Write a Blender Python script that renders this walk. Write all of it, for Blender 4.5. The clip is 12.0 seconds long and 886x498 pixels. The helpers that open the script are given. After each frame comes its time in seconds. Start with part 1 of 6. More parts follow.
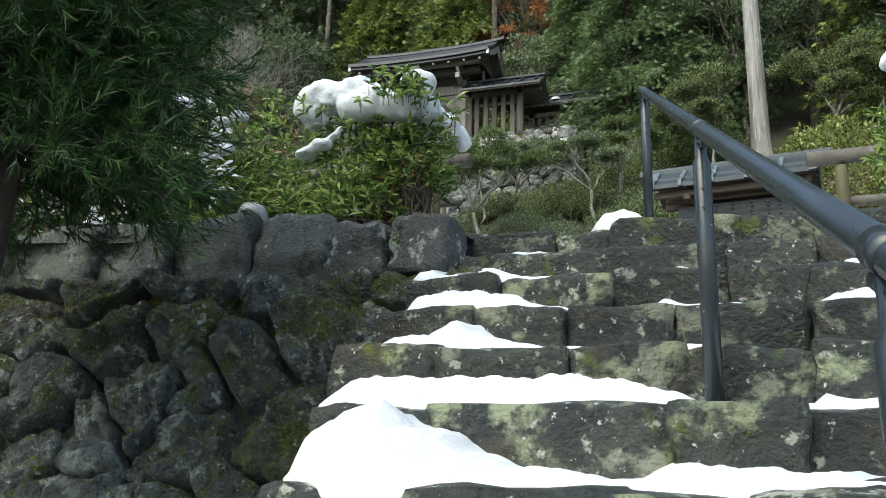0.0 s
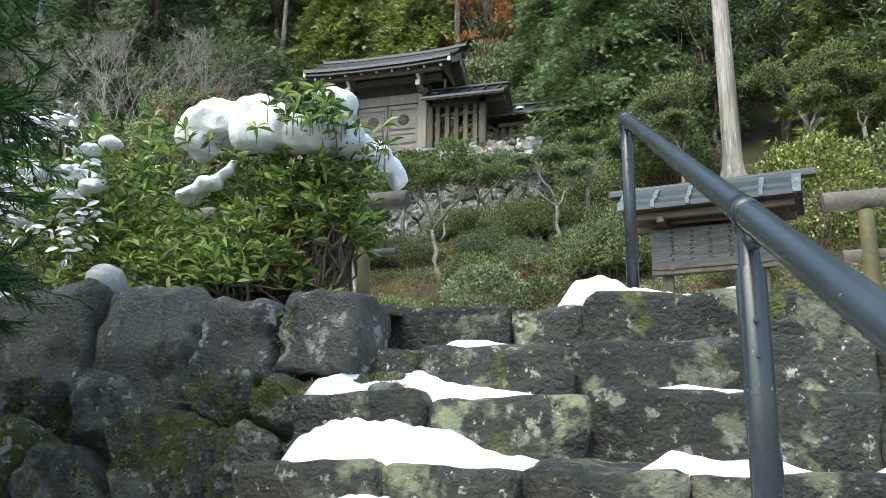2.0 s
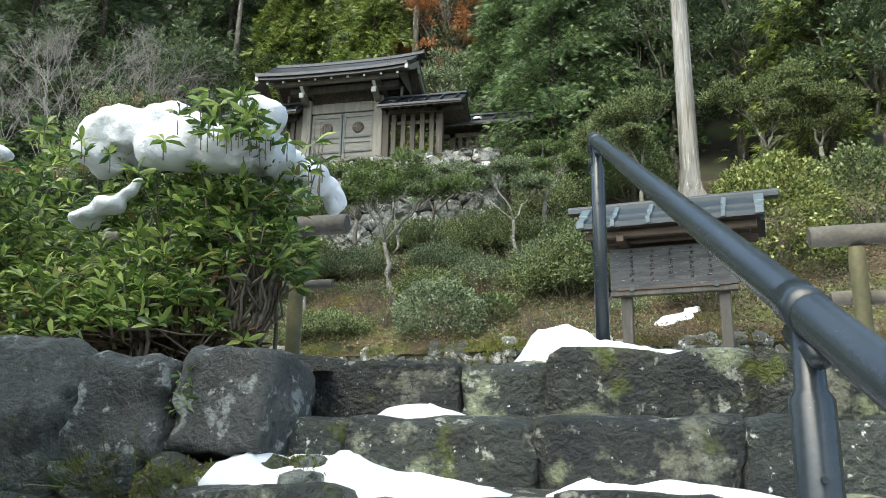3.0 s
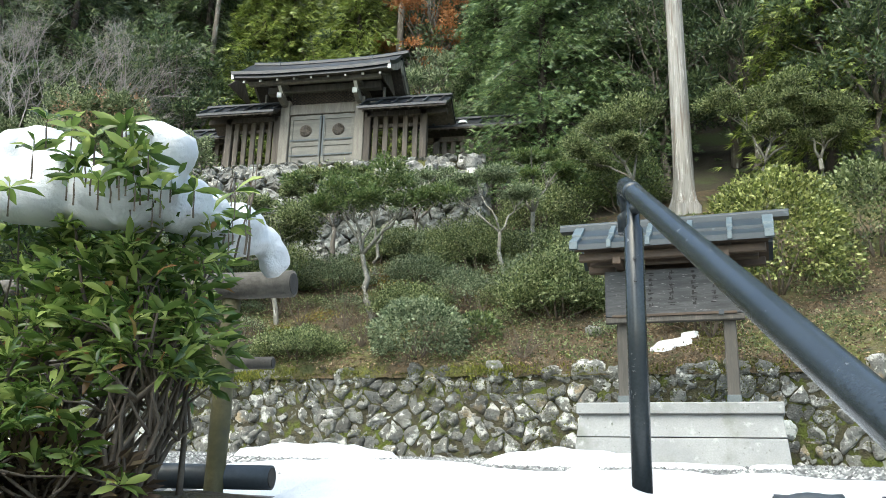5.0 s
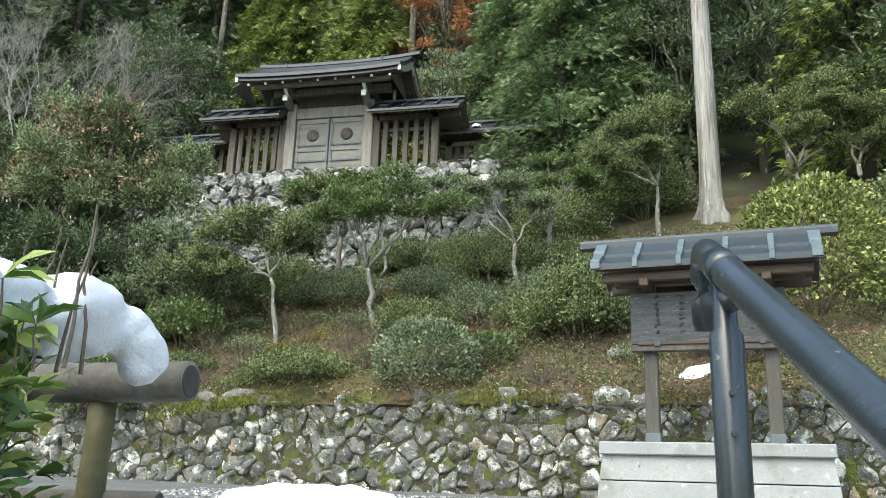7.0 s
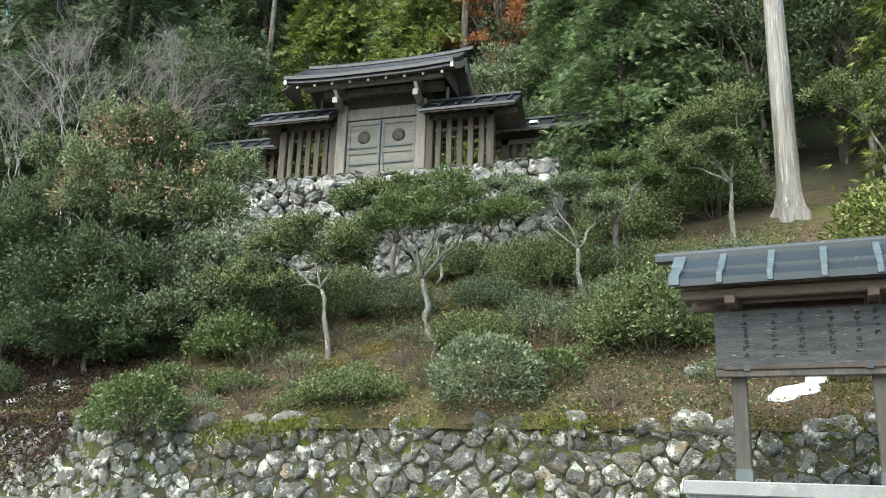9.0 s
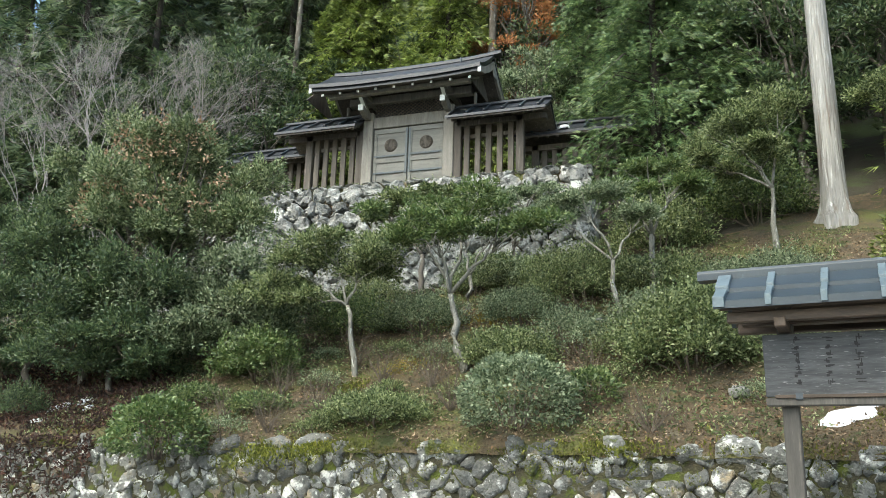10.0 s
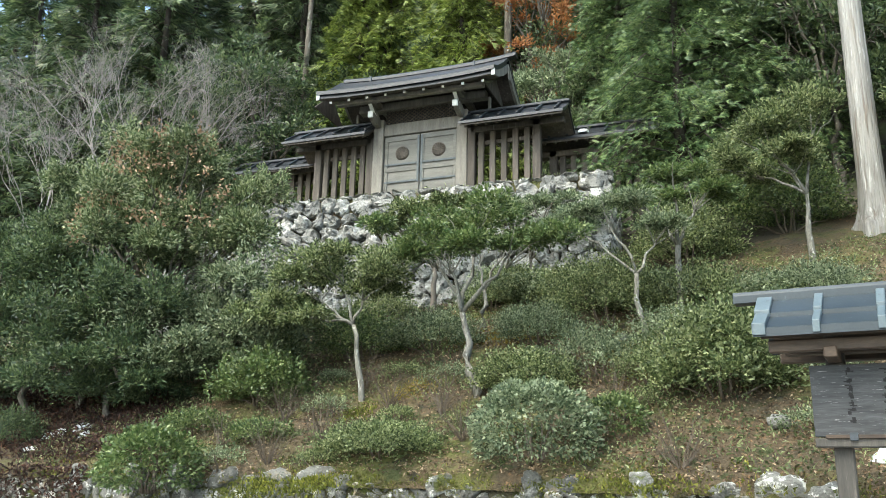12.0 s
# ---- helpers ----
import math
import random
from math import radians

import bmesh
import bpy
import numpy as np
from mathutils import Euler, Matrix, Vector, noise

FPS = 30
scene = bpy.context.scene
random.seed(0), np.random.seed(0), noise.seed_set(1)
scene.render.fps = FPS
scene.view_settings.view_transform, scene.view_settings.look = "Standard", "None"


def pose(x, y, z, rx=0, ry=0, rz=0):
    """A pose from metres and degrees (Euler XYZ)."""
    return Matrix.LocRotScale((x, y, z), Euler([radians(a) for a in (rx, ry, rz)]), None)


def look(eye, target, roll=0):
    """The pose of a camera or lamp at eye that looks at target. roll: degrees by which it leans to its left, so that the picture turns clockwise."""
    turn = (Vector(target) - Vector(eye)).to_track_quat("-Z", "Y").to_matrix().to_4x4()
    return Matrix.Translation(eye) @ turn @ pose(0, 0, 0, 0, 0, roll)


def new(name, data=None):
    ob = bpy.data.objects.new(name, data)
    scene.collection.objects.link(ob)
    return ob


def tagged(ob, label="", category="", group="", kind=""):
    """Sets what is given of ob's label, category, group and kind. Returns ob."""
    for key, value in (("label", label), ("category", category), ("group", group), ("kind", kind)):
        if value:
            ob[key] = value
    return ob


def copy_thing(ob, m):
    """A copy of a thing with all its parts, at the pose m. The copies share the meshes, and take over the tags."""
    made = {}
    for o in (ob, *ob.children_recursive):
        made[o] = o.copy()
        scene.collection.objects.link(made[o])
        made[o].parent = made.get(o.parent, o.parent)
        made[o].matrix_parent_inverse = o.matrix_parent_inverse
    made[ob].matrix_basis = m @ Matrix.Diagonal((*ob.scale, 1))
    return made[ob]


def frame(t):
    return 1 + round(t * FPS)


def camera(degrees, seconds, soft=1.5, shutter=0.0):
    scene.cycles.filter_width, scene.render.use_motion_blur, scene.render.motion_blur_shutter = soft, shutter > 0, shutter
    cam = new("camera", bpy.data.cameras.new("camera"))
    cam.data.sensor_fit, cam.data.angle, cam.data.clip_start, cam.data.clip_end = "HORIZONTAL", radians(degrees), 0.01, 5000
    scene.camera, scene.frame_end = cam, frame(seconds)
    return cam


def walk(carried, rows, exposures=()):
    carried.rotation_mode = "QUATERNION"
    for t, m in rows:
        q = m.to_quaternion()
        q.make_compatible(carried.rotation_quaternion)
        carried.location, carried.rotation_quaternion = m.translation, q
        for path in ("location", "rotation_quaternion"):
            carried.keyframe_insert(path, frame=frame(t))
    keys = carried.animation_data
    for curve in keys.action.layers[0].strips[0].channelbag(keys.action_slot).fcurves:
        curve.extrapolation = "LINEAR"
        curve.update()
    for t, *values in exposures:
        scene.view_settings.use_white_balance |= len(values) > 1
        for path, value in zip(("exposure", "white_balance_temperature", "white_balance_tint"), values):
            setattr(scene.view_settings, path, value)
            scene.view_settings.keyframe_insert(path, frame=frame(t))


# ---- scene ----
cam = camera(55.3, 12.0, soft=0.6)
PATH = [
    (0, (-0.046, 0.31, 1.569), (-0.658, 2.146, 2.073), 1.4),
    (0.5, (-0.044, 0.541, 1.701), (-0.698, 2.36, 2.214), 1.4),
    (1, (-0.079, 0.769, 1.837), (-0.716, 2.594, 2.35), 1.2),
    (1.5, (-0.156, 1.032, 1.985), (-0.751, 2.871, 2.501), 1.0),
    (2, (-0.191, 1.311, 2.136), (-0.725, 3.167, 2.653), 0.9),
    (2.5, (-0.236, 1.576, 2.261), (-0.721, 3.443, 2.789), 0.9),
    (3, (-0.27, 1.775, 2.385), (-0.702, 3.653, 2.921), 1.1),
    (3.2, (-0.273, 1.856, 2.421), (-0.683, 3.738, 2.959), 0.9),
    (4.8, (-0.41, 2.472, 2.84), (-0.803, 4.36, 3.372), 1.8),
    (5, (-0.437, 2.582, 2.876), (-0.83, 4.469, 3.411), 1.6),
    (5.5, (-0.409, 2.817, 2.967), (-0.821, 4.7, 3.502), 1.7),
    (6, (-0.464, 3.028, 3.113), (-0.895, 4.906, 3.649), 1.9),
    (6.5, (-0.472, 3.203, 3.202), (-0.909, 5.08, 3.737), 1.9),
    (6.7, (-0.491, 3.333, 3.25), (-0.923, 5.21, 3.79), 1.9),
    (8.5, (-0.649, 3.96, 3.662), (-1.151, 5.824, 4.185), 1.8),
    (9, (-0.721, 4.206, 3.774), (-1.284, 6.053, 4.295), 1.8),
    (9.5, (-0.768, 4.442, 3.936), (-1.383, 6.272, 4.456), 1.8),
    (10, (-0.803, 4.618, 4.076), (-1.437, 6.441, 4.599), 1.7),
    (10.5, (-0.814, 4.834, 4.208), (-1.466, 6.653, 4.725), 1.6),
    (11, (-0.88, 5.095, 4.265), (-1.553, 6.906, 4.781), 1.6),
    (11.5, (-0.946, 5.348, 4.401), (-1.626, 7.155, 4.923), 1.5),
    (12, (-0.915, 5.404, 4.44), (-1.596, 7.207, 4.974), 1.4),
]
walk(cam, [(t, look(eye, target, roll)) for t, eye, target, roll in PATH], [(0, 1.28, 6500, -1.5), (1, 1.68, 6500, -1), (3, 1.64, 6500, -1), (5, 1.74, 6500, -1), (9, 1.72, 6500, -1), (11, 1.8, 6500, -1), (12, 1.94, 6500, -1)])

# ---- light: a thinly overcast winter sky ----
SUN_EL, SUN_AZ = 52.0, 205.0
world = bpy.data.worlds.new("world")
scene.world = world
world.use_nodes = True
wn = world.node_tree
wn.nodes.clear()
sky = wn.nodes.new("ShaderNodeTexSky")
sky.sky_type = "NISHITA"
sky.sun_disc = False
sky.sun_elevation, sky.sun_rotation = radians(SUN_EL), radians(SUN_AZ)
sky.dust_density, sky.air_density, sky.ozone_density = 3.0, 1.0, 0.6
wbg = wn.nodes.new("ShaderNodeBackground")
wbg.inputs["Strength"].default_value = 0.15
wout = wn.nodes.new("ShaderNodeOutputWorld")
wn.links.new(sky.outputs["Color"], wbg.inputs["Color"])
wn.links.new(wbg.outputs["Background"], wout.inputs["Surface"])
sun = new("sun", bpy.data.lights.new("sun", "SUN"))
sun.data.energy, sun.data.angle, sun.data.color = 0.75, radians(60), (1.0, 0.96, 0.9)
az, el = radians(SUN_AZ), radians(SUN_EL)
sun.matrix_world = look((0, 0, 40), (-30 * math.sin(az) * math.cos(el), -30 * math.cos(az) * math.cos(el), 40 - 30 * math.sin(el)))


# ---- materials ----
def hexmix(nt, a, b, fac):
    m = nt.nodes.new("ShaderNodeMix")
    m.data_type = "RGBA"
    for sock, v in ((m.inputs[6], a), (m.inputs[7], b)):
        if isinstance(v, tuple):
            sock.default_value = (*v, 1)
        else:
            nt.links.new(v, sock)
    if isinstance(fac, float):
        m.inputs[0].default_value = fac
    else:
        nt.links.new(fac, m.inputs[0])
    return m.outputs[2]


def noise_fac(nt, scale, lo, hi, detail=5.0, stretch=None, rough=0.6):
    """A 0 to 1 mask: world-space noise between two thresholds."""
    geo = nt.nodes.new("ShaderNodeNewGeometry")
    src = geo.outputs["Position"]
    if stretch:
        mp = nt.nodes.new("ShaderNodeMapping")
        mp.inputs["Scale"].default_value = stretch
        nt.links.new(src, mp.inputs["Vector"])
        src = mp.outputs["Vector"]
    n = nt.nodes.new("ShaderNodeTexNoise")
    n.inputs["Scale"].default_value, n.inputs["Detail"].default_value, n.inputs["Roughness"].default_value = scale, detail, rough
    nt.links.new(src, n.inputs["Vector"])
    r = nt.nodes.new("ShaderNodeMapRange")
    r.inputs["From Min"].default_value, r.inputs["From Max"].default_value = lo, hi
    nt.links.new(n.outputs["Fac"], r.inputs["Value"])
    return r.outputs["Result"], n.outputs["Fac"]


def start(name, rough=0.8, metal=0.0):
    m = bpy.data.materials.new(name)
    m.use_nodes = True
    nt = m.node_tree
    b = nt.nodes["Principled BSDF"]
    b.inputs["Roughness"].default_value, b.inputs["Metallic"].default_value = rough, metal
    return m, nt, b


def bump(nt, b, height, strength, dist):
    bp = nt.nodes.new("ShaderNodeBump")
    bp.inputs["Strength"].default_value, bp.inputs["Distance"].default_value = strength, dist
    nt.links.new(height, bp.inputs["Height"])
    nt.links.new(bp.outputs["Normal"], b.inputs["Normal"])


def surface(name, base, alt, rough=0.8, scale=3.0, fine=40.0, layers=(), relief=0.5, dist=0.01, metal=0.0, stretch=None, vary=0.0, fine_tone=0.35):
    """base and alt mixed by large noise, darkened by fine grain; layers: (colour, scale, lo, hi) laid over in turn; vary: value change per object."""
    m, nt, b = start(name, rough, metal)
    big, _ = noise_fac(nt, scale, 0.35, 0.65, stretch=stretch)
    col = hexmix(nt, base, alt, big)
    grain, raw = noise_fac(nt, fine, 0.3, 0.7, stretch=stretch)
    dark = tuple(c * (1 - fine_tone) for c in base)
    gm = nt.nodes.new("ShaderNodeMath")
    gm.operation = "MULTIPLY"
    gm.inputs[1].default_value = 0.6
    nt.links.new(grain, gm.inputs[0])
    col = hexmix(nt, col, dark, gm.outputs[0])
    for lc, ls, lo, hi in layers:
        f, _ = noise_fac(nt, ls, lo, hi, 7.0, stretch)
        col = hexmix(nt, col, lc, f)
    if vary:
        oi = nt.nodes.new("ShaderNodeObjectInfo")
        r = nt.nodes.new("ShaderNodeMapRange")
        r.inputs["To Min"].default_value, r.inputs["To Max"].default_value = 1 - vary, 1 + vary
        nt.links.new(oi.outputs["Random"], r.inputs["Value"])
        hs = nt.nodes.new("ShaderNodeHueSaturation")
        nt.links.new(r.outputs["Result"], hs.inputs["Value"])
        nt.links.new(col, hs.inputs["Color"])
        col = hs.outputs["Color"]
    nt.links.new(col, b.inputs["Base Color"])
    bump(nt, b, raw, relief, dist)
    return m


def leafmat(name, dark, mid, light, rough=0.45, through_light=0.25, odd=None):
    """Leaves: colour by island, with a share of light let through. odd: (colour, share) of a few odd leaves."""
    m, nt, b = start(name, rough)
    geo = nt.nodes.new("ShaderNodeNewGeometry")
    rp = nt.nodes.new("ShaderNodeValToRGB")
    e = rp.color_ramp.elements
    e[0].color, e[1].color = (*dark, 1), (*light, 1)
    e[1].position = 0.97
    e.new(0.55).color = (*mid, 1)
    if odd:
        x = e.new(1.0 - odd[1])
        x.color = (*light, 1)
        y = e.new(min(1.0, 1.003 - odd[1]))
        y.color = (*odd[0], 1)
        e[len(e) - 1].color = (*odd[0], 1)
    nt.links.new(geo.outputs["Random Per Island"], rp.inputs["Fac"])
    patch, _ = noise_fac(nt, 1.3, 0.3, 0.7)
    hs = nt.nodes.new("ShaderNodeHueSaturation")
    r = nt.nodes.new("ShaderNodeMapRange")
    r.inputs["To Min"].default_value, r.inputs["To Max"].default_value = 0.7, 1.3
    nt.links.new(patch, r.inputs["Value"])
    nt.links.new(r.outputs["Result"], hs.inputs["Value"])
    nt.links.new(rp.outputs["Color"], hs.inputs["Color"])
    nt.links.new(hs.outputs["Color"], b.inputs["Base Color"])
    tr = nt.nodes.new("ShaderNodeBsdfTranslucent")
    nt.links.new(hs.outputs["Color"], tr.inputs["Color"])
    mx = nt.nodes.new("ShaderNodeMixShader")
    mx.inputs[0].default_value = through_light
    out = nt.nodes["Material Output"]
    nt.links.new(b.outputs[0], mx.inputs[1])
    nt.links.new(tr.outputs[0], mx.inputs[2])
    nt.links.new(mx.outputs[0], out.inputs["Surface"])
    return m


LICHEN, MOSS, PALE = (0.40, 0.41, 0.30), (0.085, 0.105, 0.012), (0.46, 0.48, 0.44)
M_LICHEN = surface("lichened_stone", (0.05, 0.054, 0.052), (0.10, 0.105, 0.098), 0.7, 6, 60, [((0.02, 0.021, 0.02), 6, 0.56, 0.66), ((0.25, 0.265, 0.255), 9, 0.57, 0.62), ((0.32, 0.33, 0.31), 20, 0.62, 0.67)], 1.0, 0.03)
M_STEP = surface("step_stone", (0.022, 0.027, 0.025), (0.055, 0.06, 0.047), 0.5, 7, 45, [((0.013, 0.015, 0.0145), 6, 0.53, 0.66), ((0.24, 0.265, 0.165), 3.4, 0.56, 0.615), ((0.05, 0.043, 0.028), 2.1, 0.57, 0.68), ((0.20, 0.205, 0.15), 6.5, 0.57, 0.63), ((0.035, 0.037, 0.03), 17, 0.55, 0.66), ((0.33, 0.34, 0.28), 14, 0.61, 0.66), (PALE, 34, 0.64, 0.69), (MOSS, 4.3, 0.60, 0.67)], 1.0, 0.05, vary=0.35)
M_WALL = surface("wall_stone", (0.062, 0.072, 0.068), (0.13, 0.142, 0.132), 0.7, 4, 50, [((0.25, 0.275, 0.255), 6, 0.53, 0.62), ((0.028, 0.032, 0.03), 17, 0.52, 0.64), ((0.012, 0.012, 0.01), 5, 0.56, 0.70), ((0.06, 0.075, 0.008), 3.2, 0.55, 0.63), ((0.36, 0.38, 0.35), 9, 0.63, 0.67), ((0.28, 0.30, 0.27), 26, 0.60, 0.66)], 1.0, 0.09, vary=0.35)
M_CAPST = surface("cap_stone", (0.095, 0.105, 0.096), (0.165, 0.172, 0.152), 0.8, 4, 70, [(PALE, 24, 0.64, 0.72), ((0.05, 0.056, 0.05), 3.0, 0.52, 0.66), ((0.026, 0.028, 0.023), 9, 0.54, 0.66), ((0.20, 0.205, 0.18), 13, 0.60, 0.67), ((0.05, 0.06, 0.012), 5, 0.66, 0.72)], 1.0, 0.04, vary=0.15)
M_FIELD = surface("field_stone", (0.145, 0.148, 0.14), (0.27, 0.263, 0.228), 0.8, 3, 45, [((0.07, 0.075, 0.076), 3, 0.54, 0.66), ((0.60, 0.60, 0.56), 4.5, 0.54, 0.62), ((0.30, 0.24, 0.15), 2.2, 0.60, 0.68), ((0.07, 0.073, 0.062), 17, 0.56, 0.68), ((0.62, 0.62, 0.58), 13, 0.60, 0.67), ((0.075, 0.085, 0.02), 3.0, 0.60, 0.67)], 1.0, 0.06, vary=0.4)
M_BASEW = surface("base_stone", (0.26, 0.26, 0.235), (0.42, 0.41, 0.38), 0.8, 2, 30, [((0.56, 0.56, 0.52), 4, 0.55, 0.62), ((0.07, 0.072, 0.065), 6, 0.54, 0.64), ((0.05, 0.05, 0.045), 18, 0.58, 0.66)], 1.0, 0.06, vary=0.35)
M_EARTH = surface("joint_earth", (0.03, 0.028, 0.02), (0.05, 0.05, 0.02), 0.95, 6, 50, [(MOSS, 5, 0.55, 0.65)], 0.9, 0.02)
M_SOIL = surface("soil", (0.075, 0.056, 0.03), (0.15, 0.108, 0.06), 0.95, 1.2, 30, [((0.22, 0.13, 0.065), 16, 0.58, 0.66), ((0.06, 0.05, 0.03), 3, 0.58, 0.7), ((0.105, 0.11, 0.028), 0.9, 0.47, 0.60), ((0.045, 0.04, 0.022), 5, 0.55, 0.68), ((0.15, 0.125, 0.08), 2.3, 0.60, 0.70), ((0.05, 0.058, 0.016), 3.6, 0.55, 0.63)], 1.0, 0.06)
M_GRAVEL = surface("gravel", (0.11, 0.113, 0.11), (0.17, 0.17, 0.163), 0.9, 2, 90, [((0.40, 0.40, 0.38), 70, 0.60, 0.66), ((0.05, 0.05, 0.05), 60, 0.60, 0.66)], 1.0, 0.02)
M_FLOORF = surface("forest_floor", (0.035, 0.03, 0.018), (0.06, 0.05, 0.03), 0.95, 1, 20, [((0.05, 0.07, 0.02), 0.8, 0.5, 0.6)], 1.0, 0.05)
M_SNOW = surface("snow", (0.62, 0.645, 0.67), (0.70, 0.71, 0.725), 0.6, 3, 60, (), 0.5, 0.016, fine_tone=0.06)
# Pale specks colour in the glints of wet drops; the brown ones are rust.
M_STEEL = surface("rail_paint_with_glints", (0.024, 0.031, 0.037), (0.035, 0.044, 0.051), 0.26, 6, 120, [((0.14, 0.155, 0.16), 40, 0.66, 0.72), ((0.07, 0.04, 0.025), 30, 0.72, 0.76)], 0.15, 0.002)
M_CONC = surface("concrete", (0.25, 0.255, 0.255), (0.32, 0.325, 0.32), 0.85, 2.5, 60, [((0.17, 0.175, 0.155), 2.2, 0.54, 0.72), ((0.36, 0.365, 0.355), 7, 0.60, 0.70), ((0.13, 0.135, 0.12), 19, 0.63, 0.72)], 0.4, 0.006, fine_tone=0.25)
M_COPPER = surface("roof_sheet", (0.018, 0.028, 0.036), (0.03, 0.043, 0.053), 0.42, 3, 50, [((0.09, 0.12, 0.135), 8, 0.62, 0.75)], 0.15, 0.003, fine_tone=0.15)
M_STRIP = surface("roof_strip", (0.085, 0.115, 0.13), (0.12, 0.155, 0.17), 0.45, 5, 50, [((0.05, 0.065, 0.075), 9, 0.58, 0.7)], 0.15, 0.003, fine_tone=0.15)
M_GREYW = surface("weathered_board", (0.032, 0.034, 0.036), (0.075, 0.077, 0.079), 0.75, 2.5, 14, [((0.22, 0.22, 0.215), 12, 0.62, 0.70)], 0.5, 0.004, stretch=(1, 1, 9), vary=0.1)
M_POSTW = surface("weathered_post", (0.055, 0.05, 0.043), (0.105, 0.095, 0.08), 0.8, 3, 30, [((0.16, 0.14, 0.115), 6, 0.62, 0.7)], 0.5, 0.004, stretch=(4, 4, 0.5), vary=0.1)
M_BROWNW = surface("brown_timber", (0.05, 0.033, 0.021), (0.10, 0.066, 0.042), 0.65, 3, 20, (), 0.4, 0.003, stretch=(0.6, 6, 6), vary=0.1)
M_SLAT = surface("old_cedar", (0.075, 0.062, 0.05), (0.14, 0.118, 0.095), 0.8, 3, 25, [((0.22, 0.20, 0.17), 4, 0.6, 0.72)], 0.5, 0.004, stretch=(5, 5, 0.5), vary=0.2)
M_GATEW = surface("silvered_cypress", (0.17, 0.155, 0.13), (0.29, 0.27, 0.23), 0.75, 2.5, 25, [((0.12, 0.105, 0.09), 3, 0.6, 0.72)], 0.4, 0.004, stretch=(4, 4, 0.6), vary=0.1)
M_DOORW = surface("door_plank", (0.15, 0.145, 0.125), (0.25, 0.24, 0.21), 0.75, 2.5, 25, [((0.15, 0.14, 0.12), 3, 0.6, 0.72)], 0.4, 0.003, stretch=(0.6, 4, 4))
M_IRON = surface("door_iron", (0.075, 0.092, 0.098), (0.12, 0.14, 0.145), 0.55, 8, 60, (), 0.3, 0.002)
M_ROOF = surface("dark_roof_and_gap", (0.016, 0.019, 0.024), (0.03, 0.034, 0.042), 0.36, 2, 40, [((0.075, 0.085, 0.10), 5, 0.62, 0.75)], 0.4, 0.006)
M_WHITE = surface("white_paint", (0.72, 0.72, 0.68), (0.80, 0.80, 0.76), 0.6, 6, 60, (), 0.1, 0.001, fine_tone=0.1)
M_BARK = surface("bark", (0.10, 0.085, 0.07), (0.18, 0.16, 0.13), 0.9, 4, 40, [((0.34, 0.34, 0.30), 7, 0.58, 0.66)], 0.8, 0.01, stretch=(2, 2, 0.6))
M_PALEB = surface("pale_bark", (0.15, 0.145, 0.12), (0.30, 0.285, 0.245), 0.85, 9, 50, [((0.07, 0.065, 0.05), 9, 0.52, 0.64), ((0.42, 0.42, 0.37), 12, 0.58, 0.64)], 0.6, 0.008, stretch=(2, 2, 0.6))
M_BIGB = surface("stripped_bark", (0.26, 0.245, 0.22), (0.42, 0.405, 0.375), 0.8, 4, 14, [((0.19, 0.155, 0.125), 7, 0.54, 0.66), ((0.62, 0.61, 0.58), 9, 0.58, 0.68)], 1.0, 0.05, stretch=(2.2, 2.2, 0.12), fine_tone=0.55)
M_DARKB = surface("dark_bark", (0.045, 0.036, 0.03), (0.085, 0.07, 0.058), 0.9, 4, 40, (), 0.8, 0.02, stretch=(4, 4, 0.5))
M_STEM = surface("stem", (0.09, 0.07, 0.05), (0.16, 0.13, 0.10), 0.8, 10, 60, (), 0.4, 0.003)
M_BAMBOO = surface("mossy_log", (0.075, 0.07, 0.03), (0.125, 0.11, 0.05), 0.7, 8, 50, [((0.06, 0.055, 0.03), 10, 0.58, 0.68)], 0.4, 0.004)
M_LOG = surface("weathered_log", (0.10, 0.09, 0.075), (0.17, 0.155, 0.13), 0.85, 8, 50, [((0.03, 0.03, 0.025), 12, 0.58, 0.68)], 0.6, 0.006)
M_LOGEND = surface("log_end", (0.04, 0.035, 0.03), (0.07, 0.06, 0.05), 0.9, 20, 80, (), 0.5, 0.004)
M_PIPE = surface("dark_pipe", (0.03, 0.04, 0.048), (0.05, 0.06, 0.07), 0.5, 8, 60, (), 0.2, 0.002)
M_INK = surface("ink", (0.010, 0.010, 0.010), (0.018, 0.018, 0.018), 0.8, 30, 90, ())
L_RHODO = leafmat("rhododendron_leaf", (0.036, 0.075, 0.016), (0.135, 0.205, 0.048), (0.40, 0.48, 0.15), 0.26, 0.45, ((0.30, 0.17, 0.07), 0.015))
L_DARK = leafmat("dark_evergreen_leaf", (0.035, 0.065, 0.022), (0.11, 0.16, 0.055), (0.29, 0.34, 0.14), 0.3, 0.35)
L_OLIVE = leafmat("olive_leaf", (0.035, 0.058, 0.02), (0.15, 0.19, 0.074), (0.38, 0.42, 0.21), 0.42, 0.45)
L_CLOUD = leafmat("pruned_green_leaf", (0.04, 0.075, 0.02), (0.11, 0.16, 0.05), (0.24, 0.29, 0.115), 0.36, 0.3)
L_GREYG = leafmat("greyish_leaf", (0.04, 0.068, 0.03), (0.18, 0.225, 0.125), (0.40, 0.45, 0.28), 0.42, 0.45)
L_AZAL = leafmat("yellow_green_leaf", (0.05, 0.075, 0.018), (0.19, 0.225, 0.06), (0.46, 0.48, 0.18), 0.35, 0.3)
L_PIERIS = leafmat("pieris_leaf", (0.05, 0.08, 0.03), (0.165, 0.21, 0.095), (0.40, 0.44, 0.25), 0.32, 0.35)
